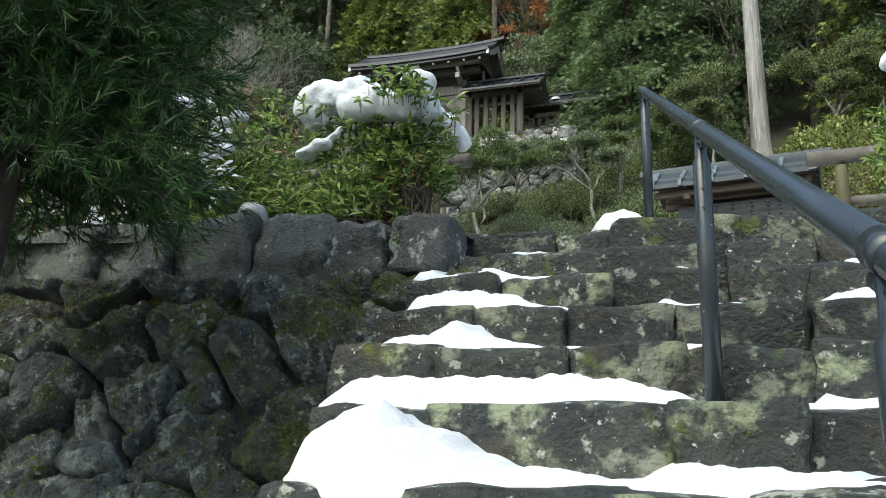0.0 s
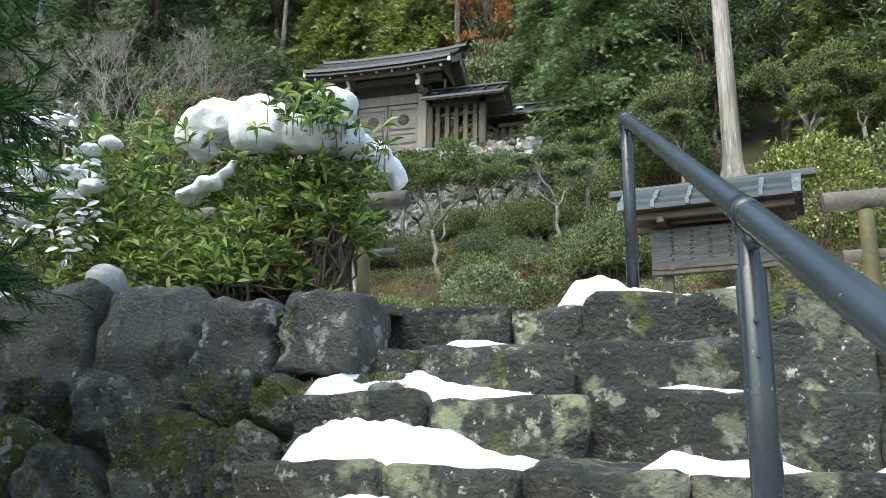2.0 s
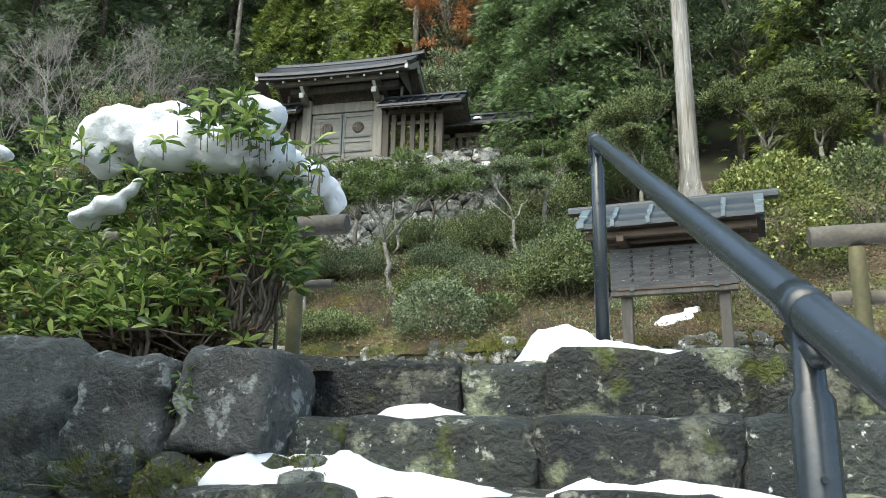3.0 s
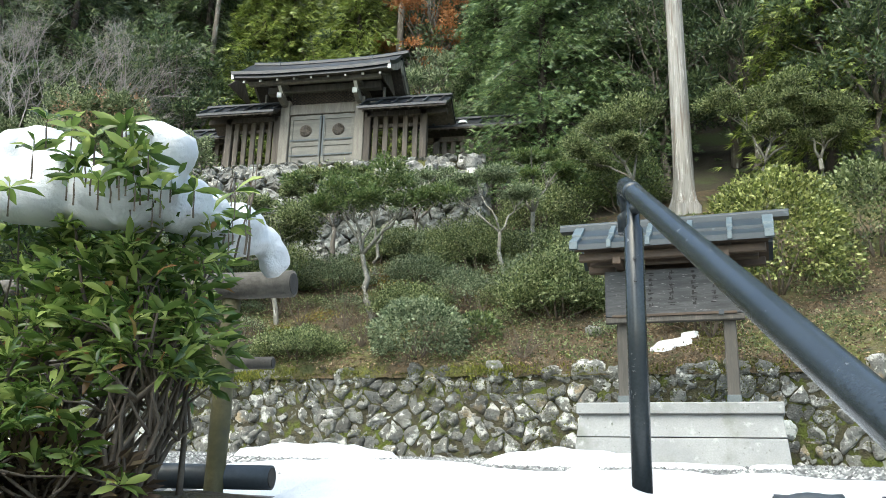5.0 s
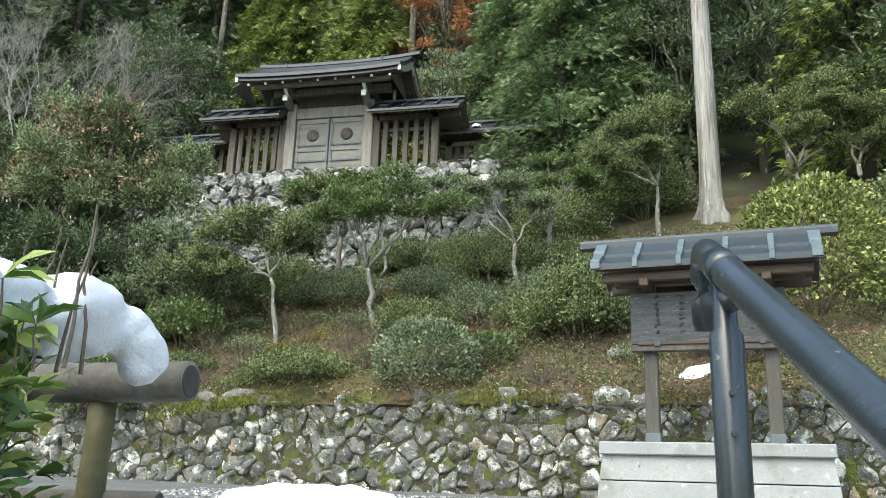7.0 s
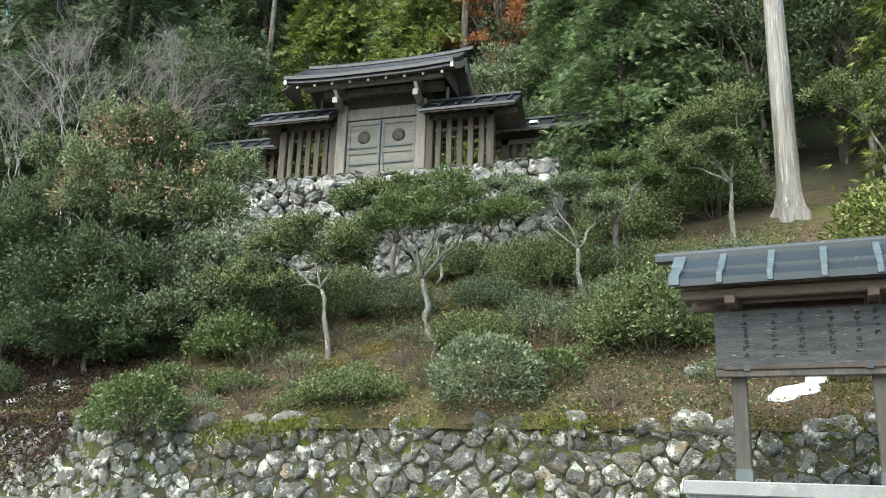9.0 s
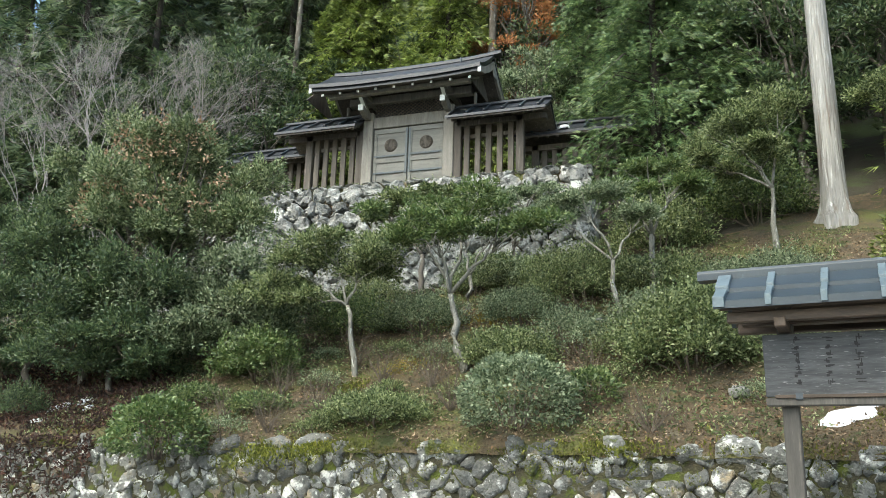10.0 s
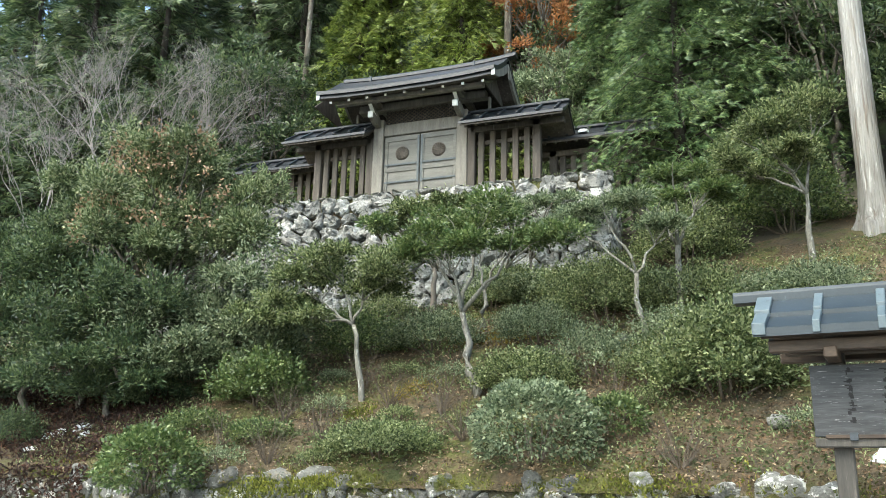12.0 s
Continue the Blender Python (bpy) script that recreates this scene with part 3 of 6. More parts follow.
# ---- the rough wall beside the stairs ----
def build_side_wall():
    wall = tagged(empty("wall_west", (-2.5, 3.5, 0)), "mossy dry-stone wall of large rough boulders", "stone wall", kind="structure")

    def face(u, v, o):
        y = 3.92 + 0.5 * (v - 2.38) - 0.17 * max(0, -1.6 - u)
        return Vector((u, y - o * 0.9, v + o * 0.4))

    rng = random.Random(4)
    polys = cells(-4.6, -1.0, 0.0, 2.44, 0.37, 0.29, 0.36, rng)
    polys.sort(key=lambda p: -sum(q[1] for q in p) / len(p))
    shell = stone_wall(wall, polys, 0.016, 0.34, 0.25, face, M_WALL, rng, cut=6, rings=((1.0, 0.0), (0.97, 0.42), (0.91, 0.78), (0.80, 0.97), (0.62, 1.0), (0.45, 1.03), (0.25, 1.0), (0.1, 1.02)), rough=0.09)
    caps = [(-4.6, -4.1, 2.36, 2.68), (-4.1, -3.62, 2.36, 2.72), (-3.62, -3.12, 2.38, 2.73), (-3.11, -2.68, 2.40, 2.76), (-2.66, -2.235, 2.36, 2.785), (-2.215, -1.84, 2.27, 2.765), (-1.81, -1.53, 2.40, 2.715), (-1.50, -1.25, 2.44, 2.735)]
    for i, (a, b, low, top) in enumerate(caps):
        y = 4.10 + (0.04 if i == 6 else -0.03 if i == 7 else 0.0) - 0.12 * max(0.0, -2.7 - a)
        made = rock(b - a + 0.03, 0.5 if i < 7 else 0.34, top - low, 40 + i * 3.1, 12, 0.026, 24.0 if i != 5 else 10.0)
        piece("stone", *place(made, pose((a + b) / 2, y, (low + top) / 2, -4, (i % 2) * 3 - 1.5, (i % 3 - 1) * 2 - 3)), M_CAPST if i < 6 else M_LICHEN, wall, smooth=True)
    rays = [(random.uniform(-4.0, -1.0), 1.5, random.uniform(1.0, 2.45)) for _ in range(120000)]
    moss_fur(join(shell), rays, (0, 1, 0), lambda p, n: noise.noise(p * 2.1 + Vector((1, 7, 2))) + 0.6 * noise.noise(p * 7) + 0.9 * (n.z - 0.25) > 0.03, "wall_moss", "yellow-green moss on the wall's boulders", 0.012)
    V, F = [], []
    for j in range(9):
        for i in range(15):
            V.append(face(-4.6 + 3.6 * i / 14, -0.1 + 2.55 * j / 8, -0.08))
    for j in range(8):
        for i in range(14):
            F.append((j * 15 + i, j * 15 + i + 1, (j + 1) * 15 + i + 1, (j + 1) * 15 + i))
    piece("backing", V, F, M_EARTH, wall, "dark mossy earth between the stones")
    # earth shelf behind the wall
    V, F = [], []
    for j in range(8):
        for i in range(20):
            x, y = -8 + 6.75 * i / 19, 4.02 + 0.9 * j / 7 - 0.17 * max(0, -1.6 - (-8 + 6.75 * i / 19)) * (1 - j / 7)
            V.append((x, y, 2.66 + 0.16 * j / 7 + 0.04 * noise.noise((x * 3, y * 3, 8))))
    for j in range(7):
        for i in range(19):
            F.append((j * 20 + i, j * 20 + i + 1, (j + 1) * 20 + i + 1, (j + 1) * 20 + i))
    piece("planting_bed", V, F, M_SOIL, wall, "dark leaf-strewn planting bed", smooth=True)


build_side_wall()


# ---- moss, grass and small growth on the side wall ----
def tuft(name, x, y, z, n, length, material, label, category, lean=(0, -0.3, 0)):
    D = unit(RNG.normal(size=(n, 3)) * np.array([0.7, 0.7, 0.4]) + np.array([0, 0, 0.7]) + np.array(lean))
    P = np.array([x, y, z]) + RNG.normal(size=(n, 3)) * np.array([0.04, 0.02, 0.015])
    me = leaf_mesh(name, P, D, RNG.uniform(0.5, 1.1, n) * length, 0.006, material, "blade")
    return tagged(new(name, me), label, category)


# ---- snow ----
def snow(cx, cy, rx, ry, h, base, seed, label, rz=0.0, lump=0.25, rings=8, segs=40, front=None):
    """A lying patch of snow: an uneven rounded sheet over base(x, y)."""
    V, F = [], []
    c, s = math.cos(rz), math.sin(rz)
    for j in range(rings + 1):
        t = j / rings
        for i in range(segs):
            w = 2 * math.pi * i / segs
            k = 1 + lump * noise.noise((math.cos(w) * 1.6, math.sin(w) * 1.6, seed)) + lump * 0.5 * noise.noise((math.cos(w) * 4, math.sin(w) * 4, seed + 7)) + lump * 0.3 * noise.noise((math.cos(w) * 11, math.sin(w) * 11, seed + 5))
            a, b = rx * t * k * math.copysign(abs(math.cos(w)) ** 0.8, math.cos(w)), ry * t * k * math.copysign(abs(math.sin(w)) ** 0.8, math.sin(w))
            x, y = cx + a * c - b * s, cy + a * s + b * c
            over = 0.0 if front is None else max(0.0, front - 0.005 + 0.02 * noise.noise((x * 6, seed, 2)) - y)
            y += over - min(0.035, over * 0.35)
            top = h * max(0.0, 1 - t ** 3.5) ** 0.6 * (1 + 0.5 * noise.noise((x * 3.2, y * 3.2, seed + 3)))
            V.append((x, y, base(x, y) + (top if j < rings else -0.03) - min(0.03 + 0.05 * max(0.0, noise.noise((x * 7, seed, 8))), over * 0.6)))
            if j == 0:
                break
    for i in range(segs):
        F.append((0, 1 + i, 1 + (i + 1) % segs))
    for j in range(rings - 1):
        for i in range(segs):
            a, b = 1 + j * segs, 1 + (j + 1) * segs
            F.append((a + i, b + i, b + (i + 1) % segs, a + (i + 1) % segs))
    return tagged(piece("snow_patch", V, F, M_SNOW, smooth=True), label, "snow", "snow patches")


def step_drift(i, heights, spills=(), seed=0.0, near=0.095, label="white snow lying on a stone step"):
    """Snow heaped on tread i: heights (x, height) along it; spills (x, half width, drop) over its front edge."""
    fy, z = STEPS[i]
    back = (STEPS[i - 1][0] if i else fy + 0.30) + 0.05
    xs, hs = [q[0] for q in heights], [q[1] for q in heights]
    nx, ny = max(14, int((xs[-1] - xs[0]) / 0.011)), 18
    V, F = [], []
    for a in range(nx + 1):
        x = xs[0] + (xs[-1] - xs[0]) * a / nx
        ends = min(1.0, (x - xs[0]) / 0.11, (xs[-1] - x) / 0.11)
        H = max(0.0, float(np.interp(x, xs, hs))) * (1 + 0.14 * noise.noise((x * 9, seed, 1)) + 0.06 * noise.noise((x * 23, seed, 4)))
        H = 0.9 * H * max(0.0, ends) ** 0.6
        sp = [(math.exp(-((x - c) / w) ** 2), d) for c, w, d in spills]
        over = max([0.0] + [k for k, d in sp])
        drop = sum(k * d for k, d in sp)
        front = fy + (near + 0.045 * noise.noise((x * 5, seed, 7)) + 0.03 * noise.noise((x * 17, seed, 9)) + 0.14 * (1 - max(0.0, ends)) ** 2) * (1 - over) - 0.035 * over
        for b in range(ny + 1):
            v = b / ny
            y = front + (back - front) * v ** 1.25
            lift = 0.45 * min(1.0, v * 5) ** 0.5 + 0.55 * min(1.0, v / 0.6) ** 1.1 - 0.12 * max(0.0, v - 0.6)
            lump = 1 + 0.22 * noise.noise((x * 8, y * 8, seed)) + 0.12 * noise.noise((x * 21, y * 21, seed + 2)) + 0.07 * noise.noise((x * 45, y * 45, seed + 3))
            down = drop * max(0.0, min(1.0, (fy + 0.05 - y) / 0.12)) ** 1.3
            V.append((x, y, z - 0.008 - 0.03 * (H < 0.004) + H * lift * lump - down - (0.05 if b == 0 else 0)))
    for a in range(nx):
        for b in range(ny):
            p, q = a * (ny + 1) + b, (a + 1) * (ny + 1) + b
            F.append((p, q, q + 1, p + 1))
    return tagged(piece("snow_patch", V, F, M_SNOW, smooth=True), label, "snow", "snow patches")


DRIFTS = [
    (0, [(-0.704, 0.025), (-0.614, 0.123), (-0.502, 0.167), (-0.399, 0.099), (-0.231, 0.068), (-0.038, 0.043), (0.131, 0.0)], ()),
    (0, [(0.441, 0.0), (0.508, 0.049), (0.564, 0.049), (0.688, 0.0)], ()),
    (1, [(-1.071, 0.0), (-0.991, 0.053), (-0.901, 0.057), (-0.777, 0.021), (-0.687, 0.0)], ()),
    (1, [(0.422, 0.0), (0.511, 0.053), (0.625, 0.074), (0.76, 0.042), (0.874, 0.0)], ()),
    (2, [(-1.432, 0.049), (-1.274, 0.127), (-1.205, 0.097), (-1.138, 0.097), (-1.037, 0.116), (-0.879, 0.058), (-0.687, 0.03), (-0.53, 0.0)], ()),
    (2, [(-0.52, 0.0), (-0.396, 0.054), (-0.294, 0.039), (-0.204, 0.049), (-0.046, 0.03), (0.113, 0.0)], ()),
    (2, [(0.359, 0.03), (0.437, 0.058), (0.538, 0.068), (0.696, 0.0)], ()),
    (3, [(-1.299, 0.043), (-1.201, 0.133), (-1.084, 0.15), (-0.986, 0.129), (-0.858, 0.116), (-0.74, 0.064), (-0.574, 0.03), (-0.486, 0.0)], ()),
    (3, [(-0.346, 0.0), (-0.288, 0.039), (-0.238, 0.061), (-0.141, 0.034), (0.007, 0.034), (0.124, 0.0)], ()),
    (3, [(0.204, 0.0), (0.292, 0.034), (0.351, 0.061), (0.488, 0.081), (0.654, 0.068), (0.851, 0.0)], ()),
    (4, [(-1.278, 0.032), (-1.161, 0.1), (-1.023, 0.12), (-0.935, 0.136), (-0.847, 0.128), (-0.797, 0.086), (-0.739, 0.06), (-0.631, 0.044), (-0.464, 0.032), (-0.356, 0.024), (-0.298, 0.036), (-0.229, 0.048), (-0.16, 0.036), (-0.023, 0.024), (0.075, 0.0)], ()),
    (4, [(0.264, 0.0), (0.382, 0.032), (0.558, 0.04), (0.754, 0.0)], ()),
    (5, [(-1.236, 0.051), (-1.118, 0.132), (-1.04, 0.122), (-0.951, 0.128), (-0.833, 0.099), (-0.716, 0.117), (-0.609, 0.122), (-0.461, 0.111), (-0.314, 0.089), (-0.196, 0.064), (-0.118, 0.06), (-0.06, 0.0)], ()),
    (5, [(0.041, 0.0), (0.099, 0.025), (0.178, 0.021), (0.217, 0.051), (0.305, 0.038), (0.394, 0.043), (0.57, 0.0)], ()),
    (6, [(-1.09, 0.057), (-1.012, 0.142), (-0.983, 0.18), (-0.894, 0.20), (-0.845, 0.20), (-0.786, 0.18), (-0.708, 0.142), (-0.61, 0.085), (-0.532, 0.052), (-0.434, 0.049), (-0.316, 0.024), (-0.238, 0.032), (-0.169, 0.067), (-0.051, 0.071), (0.086, 0.052), (0.174, 0.06), (0.282, 0.048), (0.37, 0.038), (0.508, 0.0)], ((-0.8, 0.16, 0.1),)),
    (7, [(-0.965, 0.043), (-0.869, 0.102), (-0.726, 0.162), (-0.593, 0.128), (-0.488, 0.085), (-0.373, 0.06), (-0.268, 0.0)], ((-0.7, 0.25, 0.12),)),
]
for n_, (i_, hs_, sp_) in enumerate(DRIFTS):
    step_drift(i_, hs_, sp_, n_ * 3.7)
for n_, (x_, y_, rx_, ry_, h_) in enumerate([(-0.35, 6.0, 1.75, 0.85, 0.09), (1.5, 5.8, 0.9, 0.6, 0.08), (-2.1, 8.0, 0.9, 0.6, 0.08), (-4.0, 12.4, 1.0, 0.55, 0.14), (-0.95, 11.0, 0.75, 0.5, 0.14), (0.3, 11.2, 0.5, 0.25, 0.06), (-5.2, 9.5, 0.8, 0.5, 0.07), (1.05, 11.6, 0.22, 0.15, 0.05), (2.9, 9.5, 0.8, 0.5, 0.08)]):
    snow(x_, y_, rx_, ry_, h_, lambda x, y: land_z(x, min(y, wall_y(x))), 90 + n_ * 3.1, "melting snow lying on the gravel yard")


# ---- handrail ----
def rail_at(y):
    k = (5.16 - y) / (5.16 - 2.84)
    return Vector((-0.425 + 0.354 * k, y, 3.832 - 1.235 * k))


def build_rail():
    rail = tagged(empty("handrail", (0, 3, 1.9)), "slate-grey painted steel tube handrail with rust spots", "handrail")
    top, low = rail_at(4.96), rail_at(0.55)
    pts = [top + Vector((0.0, 0.03, -0.135)), top + Vector((0, 0.034, -0.08)), top + Vector((0, 0.028, -0.045)), top + Vector((0, 0.01, -0.015)), top + Vector((0, -0.02, -0.008)), rail_at(4.89), rail_at(4.2), rail_at(2.84), rail_at(1.75), low]
    piece("rail_tube", *tube(pts, [0.0262] * len(pts), 16), M_STEEL, rail, smooth=True)
    for y in (4.86, 2.84, 1.40, 0.62):
        p = rail_at(y)
        foot = land_z(p.x, y) if y > 4.4 else stair_z(y)
        post = piece("post", *tube([(p.x, y, foot - 0.05), (p.x, y, p.z - 0.11), (p.x, y, p.z - 0.098), (p.x, y, p.z - 0.02)], [0.0265, 0.0265, 0.019, 0.017], 16), M_STEEL, rail, smooth=True)
        for dz in (0.20, 0.26):
            piece("rivet", *tube([(p.x, y - 0.028, p.z - dz), (p.x, y - 0.034, p.z - dz)], [0.005, 0.004], 8), M_STEEL, post)
        d = (rail_at(y - 0.1) - p).normalized()
        piece("collar", *tube([p - d * 0.03, p + d * 0.03], [0.0285, 0.0285], 16), M_STEEL, rail, smooth=True)
        piece("neck", *tube([p - d * 0.05 + Vector((0, 0, -0.045)), p + d * 0.05 + Vector((0, 0, -0.045))], [0.014, 0.014], 8), M_STEEL, rail, smooth=True)


build_rail()


# ---- log fences by the head of the stairs ----
def log(name, a, b, r, material, parent, label="", seed=0):
    pts, rad = [], []
    A, B = Vector(a), Vector(b)
    for i in range(9):
        t = i / 8
        pts.append(A.lerp(B, t) + Vector((0, noise.noise((t * 3, seed, 1)), noise.noise((t * 3, seed, 4)))) * r * 0.25)
        rad.append(r * (1 + 0.12 * noise.noise((t * 5, seed, 2))))
    ob = piece(name, *tube(pts, rad, 14), material, parent, label, True)
    for p, q in ((pts[-1], pts[-2]), (pts[0], pts[1])):
        d = (p - q).normalized()
        piece("cut_end", *tube([p, p + d * 0.003], [r * 0.82, r * 0.8], 14), M_LOGEND, ob)
    return ob


fence = tagged(empty("log_fence", (-2.5, 5.35, 2.8)), "low fence of weathered round logs on mossy posts", "fence")
for x_ in (-1.79, -3.1, -4.5):
    log("post", (x_, 5.36, 2.65), (x_, 5.36, 3.52), 0.034, M_BAMBOO, fence, "olive-brown mossy post", x_)
log("top_rail", (-5.6, 5.36, 3.52), (-1.55, 5.34, 3.545), 0.048, M_LOG, fence, "grey weathered log", 2)
log("middle_rail", (-5.6, 5.40, 3.22), (-1.62, 5.38, 3.27), 0.022, M_LOG, fence, "", 3)
log("bottom_rail", (-5.6, 5.42, 2.86), (-1.60, 5.40, 2.88), 0.042, M_PIPE, fence, "dark blue-grey pipe", 4)
fence2 = tagged(empty("log_fence", (1.5, 5.45, 2.8)), "low log fence beside the head of the stairs", "fence")
for x_ in (0.72, 2.0, 3.4):
    log("post", (x_, 5.75, 2.65), (x_, 5.75, 3.44), 0.036, M_BAMBOO, fence2, "olive-brown mossy post", x_)
log("top_rail", (0.53, 5.75, 3.50), (4.2, 5.75, 3.53), 0.048, M_LOG, fence2, "grey weathered log", 5)
log("middle_rail", (0.60, 5.78, 3.22), (4.2, 5.78, 3.24), 0.032, M_LOG, fence2, "", 6)
kerb = tagged(empty("pipe_kerb", (0.5, 5.0, 2.8)), "dark blue-grey pipe kerb half buried in snow", "kerb")
for a_, b_ in ((-0.02, 0.16), (0.26, 0.5)):
    log("pipe", (a_, 5.15, 2.84), (b_, 5.15, 2.845), 0.035, M_PIPE, kerb, "", a_)


# ---- stone wall under the slope ----
def build_bank_wall():
    wall = tagged(empty("wall_north", (-4, 14.5, 3.2)), "low retaining wall of pale mossy field stones", "stone wall", kind="structure")

    def face(u, v, o):
        y = wall_y(u) + 0.14 * (v - 3.2)
        return Vector((u - o * 0.12, y - o, v + o * 0.15))

    rng = random.Random(11)
    polys = cells(-12.5, 5.0, 3.05, 4.42, 0.27, 0.215, 0.44, rng)
    polys.sort(key=lambda p: abs(sum(q[0] for q in p) / len(p) + 2.5) - 3 * (sum(q[1] for q in p) / len(p)))
    shell = stone_wall(wall, polys, 0.011, 0.26, 0.12, face, M_FIELD, rng, 300, cut=4, rings=((1.0, 0.0), (0.94, 0.62), (0.80, 0.95), (0.45, 1.0)), rough=0.085)
    V, F = [], []
    for j in range(3):
        for i in range(40):
            V.append(face(-13.6 + 19.8 * i / 39, 2.9 + 1.52 * j / 2, 0.012))
    for j in range(2):
        for i in range(39):
            F.append((j * 40 + i, j * 40 + i + 1, (j + 1) * 40 + i + 1, (j + 1) * 40 + i))
    piece("backing", V, F, M_BANK, wall, "dark mossy earth between the stones")
    V, F = [], []
    for j in range(7):
        for i in range(90):
            x = -13.6 + 19.8 * i / 89
            y = wall_y(x) + 0.10 + 0.78 * j / 6
            V.append((x, y, (4.37 + 0.06 * noise.noise((x * 3, j, 2)) if j == 0 else max(4.44, slope_z(x, y) + 0.02 + 0.03 * noise.noise((x * 4, j * 0.7, 2)))) if j < 6 else slope_z(x, y) - 0.05))
    for j in range(6):
        for i in range(89):
            F.append((j * 90 + i, j * 90 + i + 1, (j + 1) * 90 + i + 1, (j + 1) * 90 + i))
    rays = [(random.uniform(-9.5, 4.0), 11.0, random.uniform(3.1, 4.45)) for _ in range(60000)]
    moss_fur(join(shell + [(V, F)]), rays, (0, 1, 0), lambda p, n: noise.noise(p * 1.5 + Vector((1, 7, 2))) + 0.6 * noise.noise(p * 5) + 0.5 * n.z + 0.30 * (p.z - 3.9) > 0.43, "bank_moss", "olive moss on the field stones", 0.03)
    k = 5500
    xx = RNG.uniform(-12, 4.5, k)
    dd = 0.02 + 0.5 * RNG.random(k) ** 1.5
    ok = np.array([noise.noise((x * 1.3, d * 3, 4)) > -0.12 for x, d in zip(xx, dd)])
    xx, dd = xx[ok], dd[ok]
    PP = np.stack([xx, [wall_y(x) + d for x, d in zip(xx, dd)], [max(4.40, 4.42 + 0.62 * d) + RNG.uniform(-0.05, 0.03) for d in dd]], 1)
    tagged(new("verge_moss", leaf_mesh("verge_moss", PP, RNG.normal(size=PP.shape) * 0.7 + np.array([0, -0.6, 0.5]), RNG.uniform(0.03, 0.08, len(PP)), 0.022, L_MOSS, "blade")), "olive moss and short grass along the wall's top", "moss", kind="stuff")
    piece("bank_top", V, F, M_SOIL, wall, "mossy soil along the wall's top", True)
    # uneven top course
    rng = random.Random(5)
    x = -12.0
    while x < 5.5:
        w = rng.uniform(0.2, 0.55)
        if rng.random() < 0.7:
            h = rng.uniform(0.16, 0.34)
            made = rock(w, 0.3, h, x, 5, 0.05, 6.0)
            piece("stone", *place(made, pose(x + w / 2, wall_y(x) + 0.22, 4.40 + h * 0.1, rng.uniform(-12, 12), rng.uniform(-8, 8), rng.uniform(-15, 15))), M_FIELD, wall, smooth=True)
        x += w + 0.05


build_bank_wall()


# ---- stone base of the gate ----
def build_base_wall():
    wall = tagged(empty("wall_gate_base", (-7.5, 21, 8.3)), "high dry-stone base of grey fitted boulders under the gate", "stone wall", kind="structure")

    def face(u, v, o):
        return Vector((u, 20.55 + 0.22 * (v - 8.2) - o, v + o * 0.1))

    def side(u, v, o):
        return Vector((-3.35 - 0.12 * (v - 8.2) + o, u, v))

    rng = random.Random(21)
    polys = cells(-14.0, -3.3, 7.4, 10.42, 0.42, 0.33, 0.34, rng)
    polys = [p for p in polys if sum(q[1] for q in p) / len(p) < 10.5]
    polys.sort(key=lambda p: -sum(q[1] for q in p) / len(p))
    stone_wall(wall, polys, 0.016, 0.30, 0.15, face, M_BASEW, rng, 300, round_off=False, cut=3, rings=((1.0, 0.0), (0.93, 0.6), (0.65, 1.0)), rough=0.12)
    stone_wall(wall, cells(20.7, 24.5, 8.2, 10.30, 0.45, 0.36, 0.34, rng), 0.016, 0.3, 0.15, side, M_BASEW, rng, round_off=False, cut=2, rings=((1.0, 0.0), (0.85, 0.6), (0.5, 0.95)), rough=0.05)
    part("core", box(-14.0, -3.75, 21.15, 24.5, 7.5, 10.2, 0), M_EARTH, wall, "dark packed earth")
    for x, y, s in ((-3.62, 20.95, 0.42), (-4.3, 21.0, 0.34), (-5.0, 21.05, 0.3)):
        piece("stone", *place(rock(s, s * 0.8, s * 0.75, x, 5, 0.06, 7), pose(x, y + 0.1, 10.20, 8, 5, x * 30)), M_BASEW, wall, smooth=True)


build_base_wall()


# ---- the gate ----
PY, PZ = 22.3, 10.28
BACK = 23.5


def roof_profile(half, rise, drop, thick, n=7):
    """A gabled roof's (y, z) section with slightly hollow slopes, about the ridge at (0, rise)."""
    top = []
    for i in range(-n, n + 1):
        t = abs(i) / n
        top.append((half * i / n, rise * (1 - t) ** 1.25 - drop * 0))
    return top + [(y, z - thick) for y, z in top[::-1]]


def lift(bm, x0, x1, amount):
    """Sweep the ends of a roof gently upward."""
    mid, half = (x0 + x1) / 2, (x1 - x0) / 2
    for v in bm.verts:
        v.co.z += amount * abs((v.co.x - mid) / half) ** 3
    return bm


def long_prism(profile, x0, x1, n=12):
    bm = bmesh.new()
    rows = []
    for k in range(n + 1):
        x = x0 + (x1 - x0) * k / n
        rows.append([bm.verts.new((x, y, z)) for y, z in profile])
    m = len(profile)
    for a, b in zip(rows, rows[1:]):
        for i in range(m):
            bm.faces.new((a[i], a[(i + 1) % m], b[(i + 1) % m], b[i]))
    bm.faces.new(rows[0][::-1])
    bm.faces.new(rows[-1])
    bmesh.ops.recalc_face_normals(bm, faces=bm.faces[:])
    return bm


def at(bm, x=0, y=0, z=0):
    bmesh.ops.translate(bm, vec=(x, y, z), verts=bm.verts[:])
    return bm


def disc(x, y, z, r, depth, n=24):
    return tube([(x, y, z), (x, y - depth, z)], [r, r * 0.96], n)


